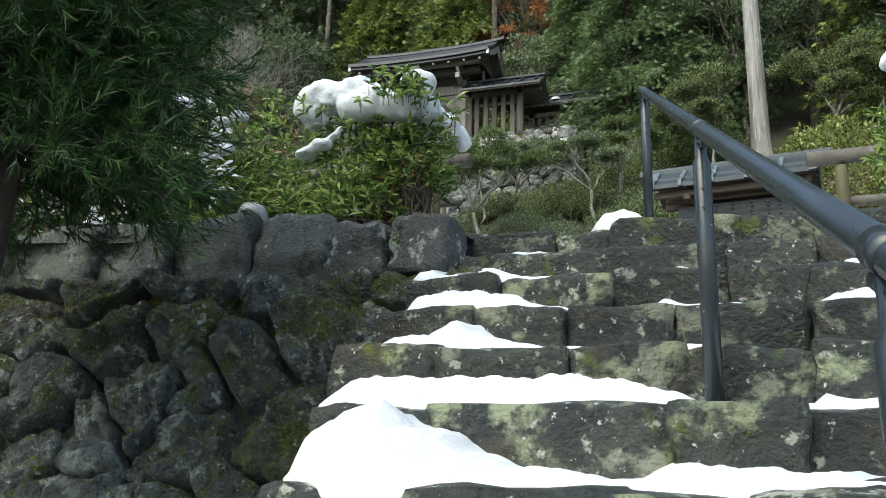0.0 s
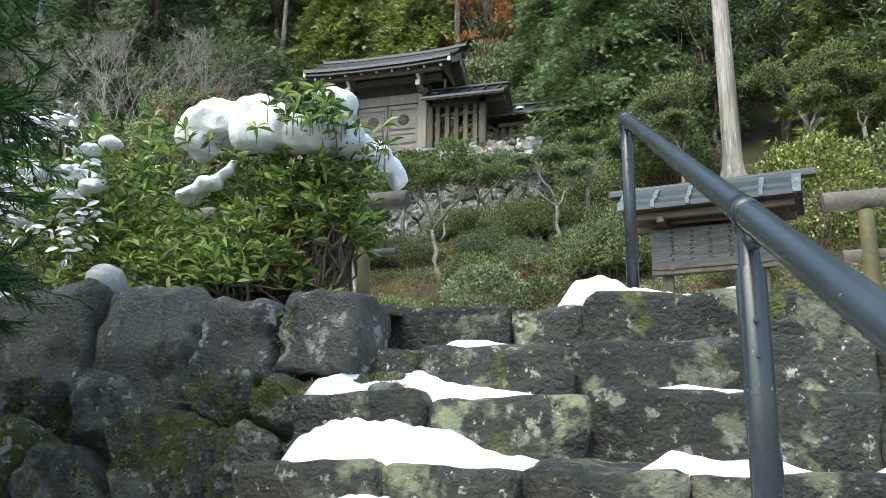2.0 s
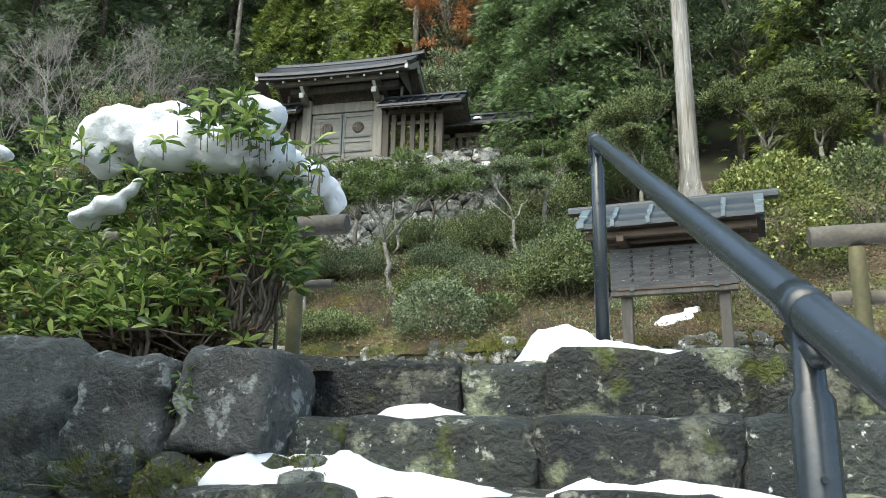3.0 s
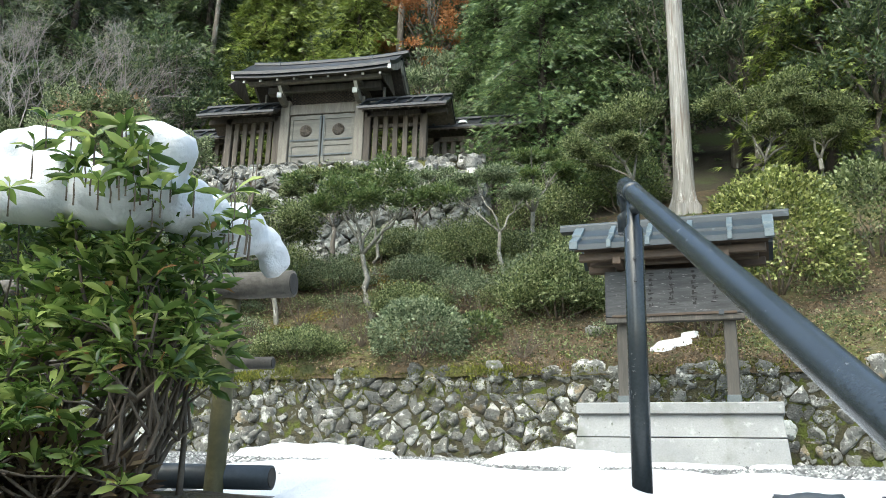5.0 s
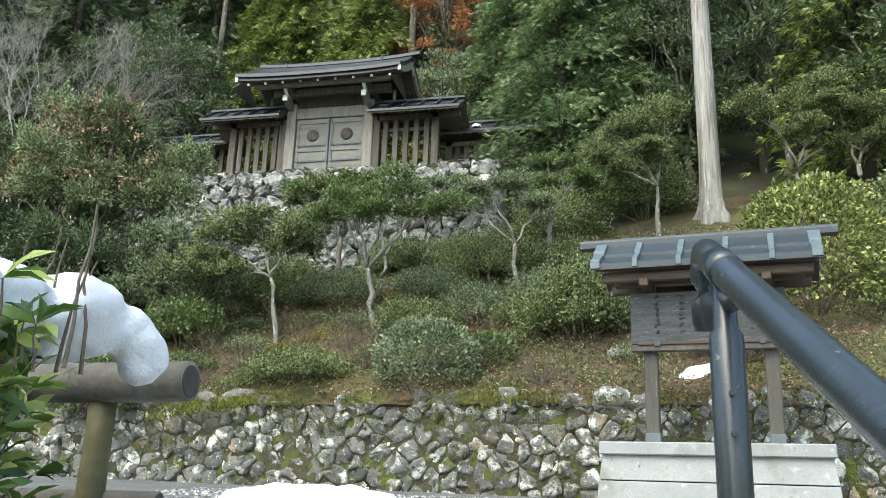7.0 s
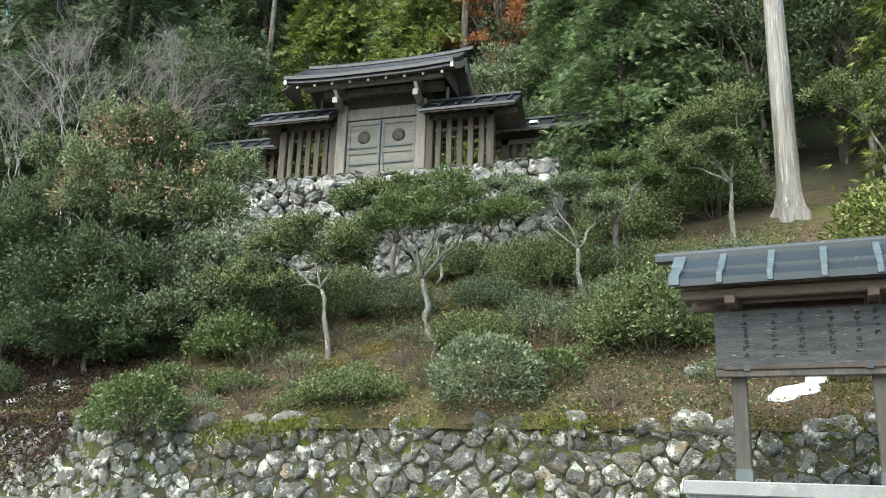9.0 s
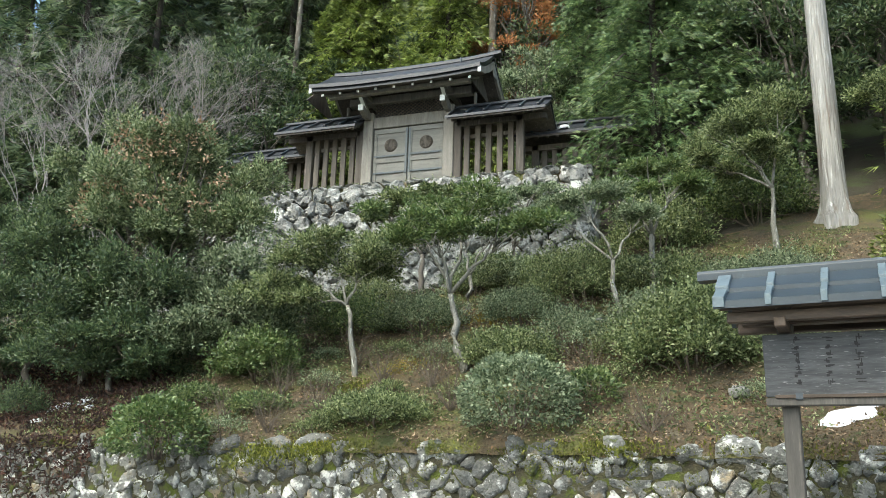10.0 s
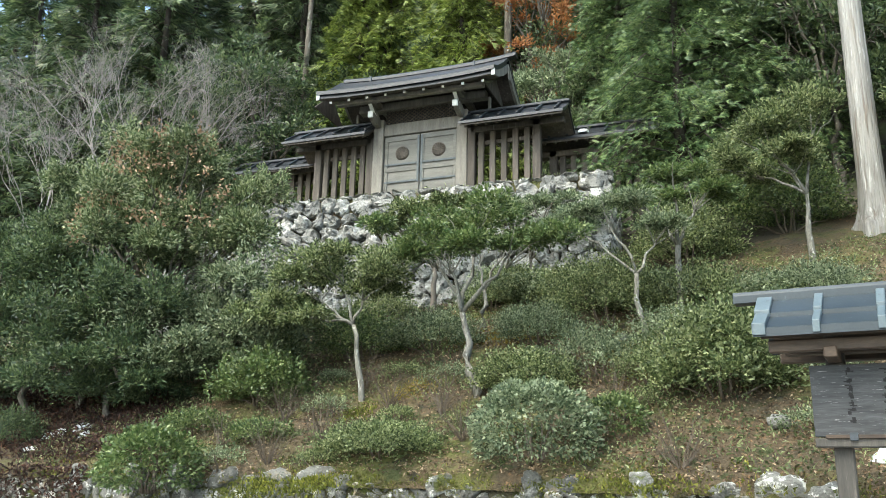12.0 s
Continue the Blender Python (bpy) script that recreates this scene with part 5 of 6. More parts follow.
def shrub(name, x, y, rx, rz, leaf, n, size, label, z=None, lumps=9, category="shrub", group="", width=0.42, low=0.1, stems=7, ry=None, dome=False):
    """A rounded shrub of many leaf lumps on short stems."""
    z = bank_z(x, y) if z is None else z
    ry = ry or rx
    t = tagged(empty(name, (x, y, z)), label, category, group)
    cs, rs, chunks = [], [], []
    for i in range(lumps):
        w, q = i * 2.4, math.sqrt((i + 0.5) / lumps)
        h = rz * (low + (1 - low) * math.sqrt(max(0.05, 1 - (q * 0.9) ** 2)) * RNG.uniform(0.72, 0.95))
        cs.append((x + math.cos(w) * rx * q * 0.75, y + math.sin(w) * ry * q * 0.75, z + h * 0.68))
        k = RNG.uniform(0.36, 0.55)
        rs.append((rx * k, ry * k, rz * 0.40))
        if i % 2 and not dome:
            cs.append((x + math.cos(w + 0.7) * rx * 0.72, y + math.sin(w + 0.7) * ry * 0.72, z + rz * 0.16))
            rs.append((rx * 0.4, ry * 0.4, rz * 0.24))
        if i < stems:
            chunks.append(limb((x + math.cos(w) * min(0.08, rx * 0.3), y + math.sin(w) * min(0.08, rx * 0.3), z - 0.05), cs[0] if i == 0 else cs[-1], min(0.022, rx * 0.035), min(0.006, rx * 0.015), 0.2, x + i, 5))
    piece("branchwork", *join(chunks), M_STEM, t, smooth=True)
    P, D = clump_points(cs, rs, int(n * 1.15) // lumps)
    if dome:
        d = sphere_dirs(n)
        d[:, 2] = np.where(d[:, 2] < -0.62, -d[:, 2], d[:, 2])
        lumpy = np.array([1 + 0.26 * noise.noise((a * 2.3 + x, b * 2.3, c * 2.3)) + 0.16 * noise.noise((a * 6 + x, b * 6, c * 6)) for a, b, c in d])
        P = np.array([x, y, z + rz * 0.38]) + d * (lumpy * (1 - 0.35 * RNG.random(n) ** 2.5))[:, None] * np.array([rx, ry, rz * 0.62])
        D = unit(d + RNG.normal(size=(n, 3)) * 0.7 + np.array([0, 0, 0.2]))
    me = leaf_mesh("foliage", P, D, RNG.uniform(0.55, 1.1, len(P)) * size, RNG.uniform(0.8, 1.2, len(P)) * size * width, leaf)
    under(new("foliage", me), t)
    return t


# slope trees with pale trunks
tree("garden_tree", -4.62, 16.6, 2.7, 0.060, [(-0.9, 0.1, 2.35, 0.75, 0.32), (0.0, 0.2, 2.6, 0.8, 0.34), (0.9, -0.1, 2.2, 0.6, 0.26), (-0.4, -0.3, 2.1, 0.6, 0.25)], L_CLOUD, 837, 0.068, M_PALEB, "small pruned tree with a pale forked trunk and flat green crown", lean=-0.35, group="slope trees", width=0.45)
tree("garden_tree", -6.45, 16.9, 2.5, 0.045, [(-0.6, 0.1, 2.1, 0.85, 0.4), (-1.35, 0.2, 1.85, 0.8, 0.45), (-2.0, 0.3, 1.5, 0.7, 0.4), (0.0, 0.0, 1.75, 0.6, 0.32), (-1.0, -0.2, 1.25, 0.7, 0.35)], L_OLIVE, 756, 0.072, M_PALEB, "small leaning tree with a pale trunk and loose olive-green crown", lean=-0.4, group="slope trees")
tree("garden_tree", -2.45, 17.95, 2.2, 0.045, [(-0.6, 0.0, 2.1, 0.55, 0.25), (0.35, 0.2, 1.75, 0.5, 0.22), (-1.2, 0.2, 1.9, 0.45, 0.22)], L_GREYG, 513, 0.064, M_PALEB, "small tree with a bare forked pale trunk and thin crown", lean=-0.15, group="slope trees")
tree("garden_tree", -2.0, 18.6, 2.5, 0.06, [(0.0, 0.1, 2.35, 0.6, 0.22), (0.5, 0.0, 2.0, 0.45, 0.2), (-0.5, 0.1, 1.9, 0.5, 0.22)], L_CLOUD, 648, 0.068, M_PALEB, "slim tree with a pale trunk and layered green crown", lean=0.05, group="slope trees", width=0.45)
tree("garden_tree", -6.6, 20.0, 1.9, 0.06, [(-0.5, 0, 1.9, 0.6, 0.3), (0.3, 0, 2.0, 0.6, 0.28), (-1.0, 0, 1.7, 0.45, 0.25)], L_OLIVE, 648, 0.068, M_BARK, "small twisted tree growing before the stone base", group="slope trees", width=0.45)
tree("garden_tree", -4.7, 20.0, 1.8, 0.05, [(-0.5, 0, 1.75, 0.5, 0.25), (0.4, 0, 1.85, 0.6, 0.28), (1.0, 0.1, 1.7, 0.4, 0.25)], L_GREYG, 567, 0.068, M_BARK, "small sparse tree growing before the stone base", group="slope trees")
tree("garden_tree", -5.3, 19.1, 1.5, 0.045, [(-0.1, 0, 1.5, 0.3, 0.2), (0.4, 0, 1.4, 0.3, 0.2)], L_GREYG, 81, 0.048, M_PALEB, "thin pale-stemmed sapling on the slope", group="slope trees")
tree("garden_tree", 0.05, 20.2, 2.6, 0.05, [(-0.7, 0, 2.3, 0.75, 0.4), (0.2, 0.2, 2.7, 0.7, 0.4), (-0.3, -0.2, 1.7, 0.6, 0.35), (-1.1, 0, 1.7, 0.5, 0.3)], L_OLIVE, 756, 0.076, M_PALEB, "small gnarled evergreen with greyish branches", group="slope trees")
tree("garden_tree", 2.85, 20.6, 2.7, 0.05, [(-0.5, 0, 2.4, 0.7, 0.4), (0.5, 0.2, 2.6, 0.75, 0.4), (0.2, -0.2, 1.8, 0.6, 0.35), (1.2, 0, 2.0, 0.55, 0.35)], L_OLIVE, 756, 0.076, M_PALEB, "small gnarled evergreen with greyish branches", group="slope trees")
tree("garden_tree", 3.9, 20.4, 2.4, 0.06, [(-0.4, 0, 2.2, 0.7, 0.4), (0.5, 0.2, 2.1, 0.7, 0.4), (0.1, -0.2, 1.5, 0.6, 0.35)], L_OLIVE, 756, 0.076, M_PALEB, "small gnarled evergreen with greyish branches", group="slope trees")
# left-hand trees
pieris = tree("pieris_tree", -11.0, 17.6, 5.0, 0.11, [(-0.6, 0, 4.5, 1.0, 0.9), (0.4, 0, 4.2, 1.0, 0.9), (-1.5, 0, 3.8, 1.0, 0.9), (1.2, 0, 3.5, 0.95, 0.85), (0.0, -0.4, 3.4, 1.1, 0.9), (1.6, 0, 2.7, 0.85, 0.8), (-1.0, -0.4, 2.9, 1.1, 0.9), (0.6, -0.3, 2.4, 1.0, 0.8)], L_PIERIS, 1500, 0.085, M_BARK, "broad evergreen tree with reddish buds among pale green leaves", lean=-0.2, fork=0.3)
P_, D_ = [], []
for k_ in range(70):
    w_, u_ = RNG.uniform(0, 6.28), RNG.uniform(0, 1)
    c_ = np.array([-11.0 + math.cos(w_) * 1.75 * (1 - 0.45 * u_), 17.5 - abs(math.sin(w_)) * 1.2 * (1 - 0.4 * u_), bank_z(-11.0, 17.6) + 2.9 + 1.9 * u_])
    P_.append(c_ + RNG.normal(size=(16, 3)) * 0.09)
    D_.append(RNG.normal(size=(16, 3)) + np.array([0, -0.3, 0.7]))
P_, D_ = np.concatenate(P_), np.concatenate(D_)
under(new("bud_growth", leaf_mesh("bud_growth", P_, D_, 0.08, 0.04, L_BUD)), pieris)
# The darker forest leaf on these dark trees also takes in their shade.
for x_, y_, h_ in ((-11.3, 17.0, 2.3), (-12.4, 17.6, 3.0), (-13.6, 17.4, 3.4), (-9.5, 17.6, 1.7), (-14.9, 17.4, 4.0)):
    tree("evergreen_tree", x_, y_, h_, 0.06, [(-0.4, 0, h_ * 0.92, 0.85, 0.85), (0.5, 0, h_ * 0.76, 0.9, 0.85), (-0.7, 0, h_ * 0.60, 0.95, 0.8), (0.5, -0.3, h_ * 0.45, 0.95, 0.75), (0, 0.3, h_ * 0.72, 0.95, 0.85), (-0.3, -0.4, h_ * 0.28, 0.9, 0.6), (0.6, -0.3, h_ * 0.18, 0.7, 0.45)], L_GREYG if x_ == -9.5 else L_FOREST, 800, 0.08, M_BARK, "dark green broadleaved evergreen tree", group="dark evergreens", width=0.4)

# slope shrubs
for x_, y_, rx_, rz_, leaf_, n_, s_, label_ in [
    (-3.40, 15.05, 0.66, 0.80, L_GREYG, 3600, 0.055, "dense rounded shrub with pale grey-green leaves"),
    (-5.4, 15.35, 0.72, 0.45, L_OLIVE, 2400, 0.06, "low spreading olive shrub"),
    (-8.65, 14.98, 0.62, 0.72, L_CLOUD, 2600, 0.065, "bright green rounded shrub"),
    (-1.35, 16.1, 0.75, 1.15, L_OLIVE, 3200, 0.075, "loose mid-green shrub with yellowish lower leaves"),
    (-3.95, 16.7, 0.65, 0.6, L_OLIVE, 2200, 0.06, "low olive shrub at a tree foot"),
    (-3.0, 17.0, 0.55, 0.7, L_GREYG, 1500, 0.05, "thin greyish shrub"),
    (-3.1, 18.7, 0.95, 1.15, L_OLIVE, 3200, 0.06, "dull olive shrub on the slope"),
    (-4.1, 18.2, 0.6, 0.6, L_GREYG, 1500, 0.055, "thin greyish shrub"),
    (-5.9, 18.3, 0.8, 0.7, L_GREYG, 1800, 0.06, "thin greyish shrub"),
    (-7.2, 18.4, 0.8, 0.8, L_DARK, 2200, 0.07, "dark low evergreen shrub"),
    (-8.3, 17.0, 0.7, 0.85, L_CLOUD, 2200, 0.08, "fresh green shrub"),
    (-9.0, 16.4, 0.5, 0.35, L_DARK, 1000, 0.06, "small dark shrub"),
    (-7.6, 16.0, 0.45, 0.3, L_DARK, 900, 0.06, "small dark shrub"),
    (-2.55, 15.6, 0.35, 0.4, L_DARK, 800, 0.06, "small dark shrub beside a rounded bush"),
    (2.1, 16.4, 1.05, 1.75, L_AZAL, 6500, 0.075, "large rounded yellow-green clipped shrub"),
    (4.0, 17.6, 0.95, 1.5, L_OLIVE, 4000, 0.075, "rounded olive-green clipped shrub"),
    (-9.5, 18.6, 0.9, 1.0, L_OLIVE, 2400, 0.08, "loose evergreen shrub"),
    (-0.2, 21.8, 1.0, 1.6, L_DARK, 2600, 0.09, "dark evergreen shrub at the wood's edge"),
    (-2.0, 20.9, 0.9, 1.3, L_OLIVE, 2600, 0.08, "olive shrub beside the stone base"),
]:
    shrub("shrub", x_, y_, rx_ * 1.1, rz_ * 1.1, leaf_, int(n_ * (1.5 if "rounded" in label_ else 2.2)), s_ * (1.25 if "rounded" in label_ else 0.9), label_ + " on the slope", group="slope shrubs", lumps=14, dome="rounded" in label_, low=0.0, width=0.5)
FILL = [(-4.6, 18.9), (-8.9, 17.8), (-2.2, 16.6), (-1.9, 17.4), (-0.6, 17.6), (-12.6, 16.4), (-10.6, 17.3), (-5.4, 19.9), (-7.6, 19.9), (-3.6, 19.8), (-8.7, 19.7), (-9.9, 19.4), (-0.3, 16.4), (0.4, 17.6), (0.7, 15.2)]
for i_, (x_, y_) in enumerate(FILL):
    # Left of -9.5 a darker leaf carries the shade of that corner.
    leaf_ = (L_GREYG, L_OLIVE, L_OLIVE, L_GREYG, L_CLOUD, L_DARK)[i_ % 6] if x_ > -9.5 else L_FOREST
    k_ = 0.45 + 0.3 * ((i_ * 0.618) % 1)
    shrub("shrub", x_, y_, k_, k_ * (0.9 if x_ > -9.5 else 1.5), leaf_, int(4600 * k_), 0.05, ("loose thin shrub with greyish leaves", "loose olive-green shrub on the slope", "dark leafy shrub under the trees")[i_ % 3 if x_ > -9.5 else 2], group="undergrowth shrubs", lumps=14, low=0.0)
for i_ in range(34):
    x_, y_ = -8.0 + 8.0 * ((i_ * 0.618 + 0.2) % 1), 17.3 + 3.0 * ((i_ * 0.383 + 0.1) % 1)
    if (x_ < -4.3 and y_ < 18.6) or (abs(x_ + 2.35) < 0.55 and y_ < 18.0) or (x_ > -1.2 and y_ > 18.6) or abs(x_ + 4.9) + abs(y_ - 19.2) < 0.6:
        continue
    k_ = 0.42 + 0.3 * ((i_ * 0.27) % 1)
    shrub("shrub", x_, y_, k_ * 1.15, k_ * 1.1, (L_GREYG, L_OLIVE, L_GREYG)[i_ % 3], int(4300 * k_), 0.058, ("loose grey-green shrub on the slope", "loose olive shrub on the slope", "thin silvery-green shrub on the slope")[i_ % 3], group="undergrowth shrubs", lumps=12, low=0.0, width=0.46)
for i_, (x_, y_) in enumerate(((-5.6, 16.2), (-6.9, 16.6), (-7.9, 16.9), (-5.2, 17.1), (-6.1, 17.5), (-7.3, 17.6), (-4.2, 15.9), (-4.0, 17.5), (-2.3, 16.0), (-0.4, 15.3), (-6.3, 15.3), (-7.8, 15.4))):
    k_ = 0.22 + 0.16 * ((i_ * 0.618) % 1)
    shrub("shrub", x_, y_, k_ * 1.3, k_, (L_OLIVE, L_GREYG)[i_ % 2], 620, 0.045, "low sparse plant on the leaf-strewn slope", group="low plants", lumps=7, low=0.0, stems=5)
for x_, y_ in ((-5.9, 16.6), (-7.5, 16.4), (-6.6, 17.2), (-4.4, 15.5), (-8.9, 15.5), (-5.0, 16.3), (-7.1, 15.4), (-6.6, 15.9), (-9.6, 15.9), (-8.2, 15.9), (-1.75, 14.75), (-2.6, 16.2), (0.9, 14.9)):
    t_ = tagged(empty("bare_shrub", (x_, y_, bank_z(x_, y_))), "leafless brown twiggy shrub", "shrub", "bare shrubs")
    z_ = bank_z(x_, y_)
    ch_ = []
    for k_ in range(16):
        w_, q_ = RNG.uniform(0, 6.28), RNG.uniform(0.15, 0.5)
        ch_.append(limb((x_, y_, z_ - 0.03), (x_ + math.cos(w_) * q_, y_ + math.sin(w_) * q_, z_ + RNG.uniform(0.3, 0.65)), 0.008, 0.002, 0.3, k_ + x_, 5))
    piece("branchwork", *join(ch_), M_STEM, t_)
    d_ = sphere_dirs(500)
    under(new("dry_leaves", leaf_mesh("dry_leaves", np.array([x_, y_, z_ + 0.3]) + d_ * RNG.random((500, 1)) ** 0.5 * np.array([0.42, 0.42, 0.3]), d_, 0.03, 0.012, L_DRY)), t_)


# ---- the tall pale trunk ----
def build_big_trunk():
    x, y = 1.18, 21.2
    z = land_z(x, y)
    t = tagged(empty("cedar_tree", (x, y, z)), "tall cedar with a bare pale fibrous trunk", "tree")
    V, F = [], []
    hs = [-0.4, 0, 0.15, 0.4, 0.8, 1.5, 3, 5, 8, 12, 16]
    n = 28
    for h in hs:
        r = 0.23 - 0.008 * max(h, 0) + 0.05 * math.exp(-max(h, 0) * 4.5)
        for k in range(n):
            w = 2 * math.pi * k / n
            rr = r * (1 + 0.05 * noise.noise((math.cos(w) * 3, math.sin(w) * 3, h * 0.15)) + (0.55 * math.exp(-max(h, 0) * 4.0)) * abs(math.sin(w * 2.5 + 0.4)) ** 2)
            V.append((x - 0.004 * h + rr * math.cos(w), y + rr * math.sin(w), z + h))
    for j in range(len(hs) - 1):
        for k in range(n):
            F.append((j * n + k, j * n + (k + 1) % n, (j + 1) * n + (k + 1) % n, (j + 1) * n + k))
    piece("trunk", V, F, M_BIGB, t, smooth=True)
    P, D = clump_points([(x + math.cos(k * 2.4) * 1.2, y + math.sin(k * 2.4) * 1.2, z + 13 + k * 0.35) for k in range(12)], [(1.2, 1.2, 0.6)] * 12, 160)
    under(new("crown", leaf_mesh("crown", P, D, 0.4, 0.08, L_CEDAR, "fan")), t)


build_big_trunk()


# ---- conifers ----
def conifer(name, height, spread_r, base_h, leaf, seed, whorls=26, sprays=46, size=0.42, droop=0.35, label="", r=0.16, wide=0.16):
    """A conifer at the origin, with drooping boughs of flat sprays."""
    rng = np.random.default_rng(seed)
    t = empty(name, (0, 0, 0))
    chunks = []
    piece("trunk", *tube([(0, 0, -0.6), (0.05, 0, height * 0.5), (0, 0, height)], [r, r * 0.65, 0.02], 8), M_DARKB, t, smooth=True)
    P, D, S = [], [], []
    for i in range(whorls):
        h = base_h + (height - base_h) * (i / whorls)
        reach = spread_r * (1 - ((h - base_h) / (height - base_h)) ** 1.4) * rng.uniform(0.75, 1.15) + 0.25
        for j in range(3):
            w = i * 2.4 + j * 2.09 + rng.uniform(-0.4, 0.4)
            d = np.array([math.cos(w), math.sin(w), 0])
            tip = np.array([0, 0, h]) + d * reach + np.array([0, 0, -droop * reach])
            chunks.append(tube([(0, 0, h), tuple(np.array([0, 0, h]) + d * reach * 0.5 + np.array([0, 0, reach * 0.06])), tuple(tip)], [0.03, 0.018, 0.005], 4, False))
            k = rng.random(sprays) ** 0.7
            side = np.cross(d, [0, 0, 1])
            off = rng.normal(size=sprays) * 0.30 * reach * (0.3 + k * 0.6)
            q = np.array([0, 0, h]) + d * (k * reach)[:, None] + side * off[:, None] + np.array([0, 0, 1]) * (reach * 0.25 * k * (1 - k) - droop * reach * k ** 2 + rng.normal(size=sprays) * 0.10)[:, None]
            P.append(q)
            D.append(d + side * np.sign(off)[:, None] * 0.8 + np.array([0, 0, -0.35]) + rng.normal(size=(sprays, 3)) * 0.25)
            S.append(rng.uniform(0.6, 1.15, sprays) * size)
    tagged(piece("branchwork", *join(chunks), M_DARKB, t, smooth=True), kind="stuff")
    P, D, S = np.concatenate(P), np.concatenate(D), np.concatenate(S)
    under(new("foliage", leaf_mesh("foliage", P, D, S, S * wide, leaf, "fan")), t)
    tagged(t, label, "tree", "wood behind the gate")
    return t


def stand(proto, x, y, scale=1.0, turn=0.0, dz=0.0, first=False):
    m = pose(x, y, land_z(x, y) + dz, 0, 0, turn)
    if first:
        proto.matrix_basis = m
        return proto
    return copy_thing(proto, m)


con_y = conifer("conifer", 9.5, 2.0, 0.8, L_YELC, 1, 28, 90, 0.30, 0.45, "yellow-green conifer with drooping flat sprays", wide=0.13)
con_g = conifer("conifer", 8.2, 2.0, 0.4, L_CEDAR, 2, 34, 150, 0.22, 0.45, "blue-green conifer with drooping feathery boughs", wide=0.12)
con_d = conifer("conifer", 13.0, 2.7, 1.0, L_FOREST, 3, 26, 42, 0.5, 0.4, "dark tall conifer in the wood", 0.2, wide=0.13)
stand(con_y, -11.2, 27.3, first=True)
for x_, y_, w_ in ((-9.3, 27.9, 70), (-12.6, 28.4, 160), (-11.9, 26.9, 220), (-8.6, 26.9, 300), (4.7, 22.6, 40)):
    stand(con_y, x_, y_, 1, w_)
stand(con_g, -2.2, 23.3, first=True)
for x_, y_, w_ in ((-1.3, 24.2, 100), (-3.7, 25.4, 200), (-0.2, 26.0, 20)):
    stand(con_g, x_, y_, 1, w_)
rnd = random.Random(8)
stand(con_d, -14.5, 27.5, first=True)
for x_, y_ in ((-19, 27.5), (-22.5, 27), (-25, 29), (-17, 28.5), (-28, 28), (-20.5, 29.5), (-23.5, 31), (-15.5, 30), (-20.8, 24.8), (-23.5, 25.0), (-18.2, 25.2)):
    stand(con_d, x_, y_, 1, x_ * 20)
for k_ in range(12):
    x_, y_ = -24 + 32 * ((k_ * 0.618) % 1.0), 29.0 + 8 * (k_ / 12.0) + rnd.uniform(-1, 1)
    stand(con_d, x_, y_, 1, rnd.uniform(0, 360), rnd.uniform(-2.5, 0.0))


def leafy(seed, leaf, label, height=6.0, wide=2.0, per=420, size=0.16):
    """A forest tree at the origin."""
    rng = np.random.default_rng(seed)
    cl = []
    for i in range(12):
        w, h = i * 2.4, height * (0.35 + 0.62 * i / 11)
        k = wide * (0.35 + 0.55 * math.sin(math.pi * (0.2 + 0.75 * i / 11)))
        cl.append((math.cos(w) * k * 0.7, math.sin(w) * k * 0.7, h, wide * 0.45, wide * 0.28))
    return tree("forest_tree", 0, 0, height, 0.09, cl, leaf, per // 5, size, M_BARK, label, z=0, fork=0.35, group="wood behind the gate")


lf_d = leafy(1, L_FOREST, "dark evergreen tree in the wood", 6.5, 2.4, 620, 0.16)
lf_g = leafy(2, L_GREYG, "pale grey-green evergreen tree behind the gate", 4.5, 1.6, 1000, 0.12)
lf_m = leafy(3, L_MAPLE, "maple with withered orange leaves", 7.0, 1.7, 800, 0.12)
stand(lf_g, -5.4, 25.6, first=True)
stand(lf_m, -6.35, 27.6, dz=0.6, first=True)
stand(lf_d, -16.5, 25.0, first=True)
for k_ in range(16):
    x_ = -22 + 30 * ((k_ * 0.618 + 0.3) % 1.0)
    y_ = 26.0 + 6 * (k_ / 16.0)
    if -14 < x_ < -3.5 and y_ < 27.5:
        y_ += 2.5
    stand(lf_d, x_, y_, 1, rnd.uniform(0, 360), rnd.uniform(-1, 0))
for x_, y_ in ((-13.9, 25.0), (-20.5, 25.5), (-24.0, 24.0), (5.6, 21.8), (7.0, 19.5), (3.2, 23.6), (1.0, 24.4), (4.8, 25.0), (-27, 24), (-18.6, 25.6), (-22, 25.2), (-15.2, 27.0), (-25, 26.5)):
    stand(lf_d, x_, y_, 1, rnd.uniform(0, 360), -0.5)


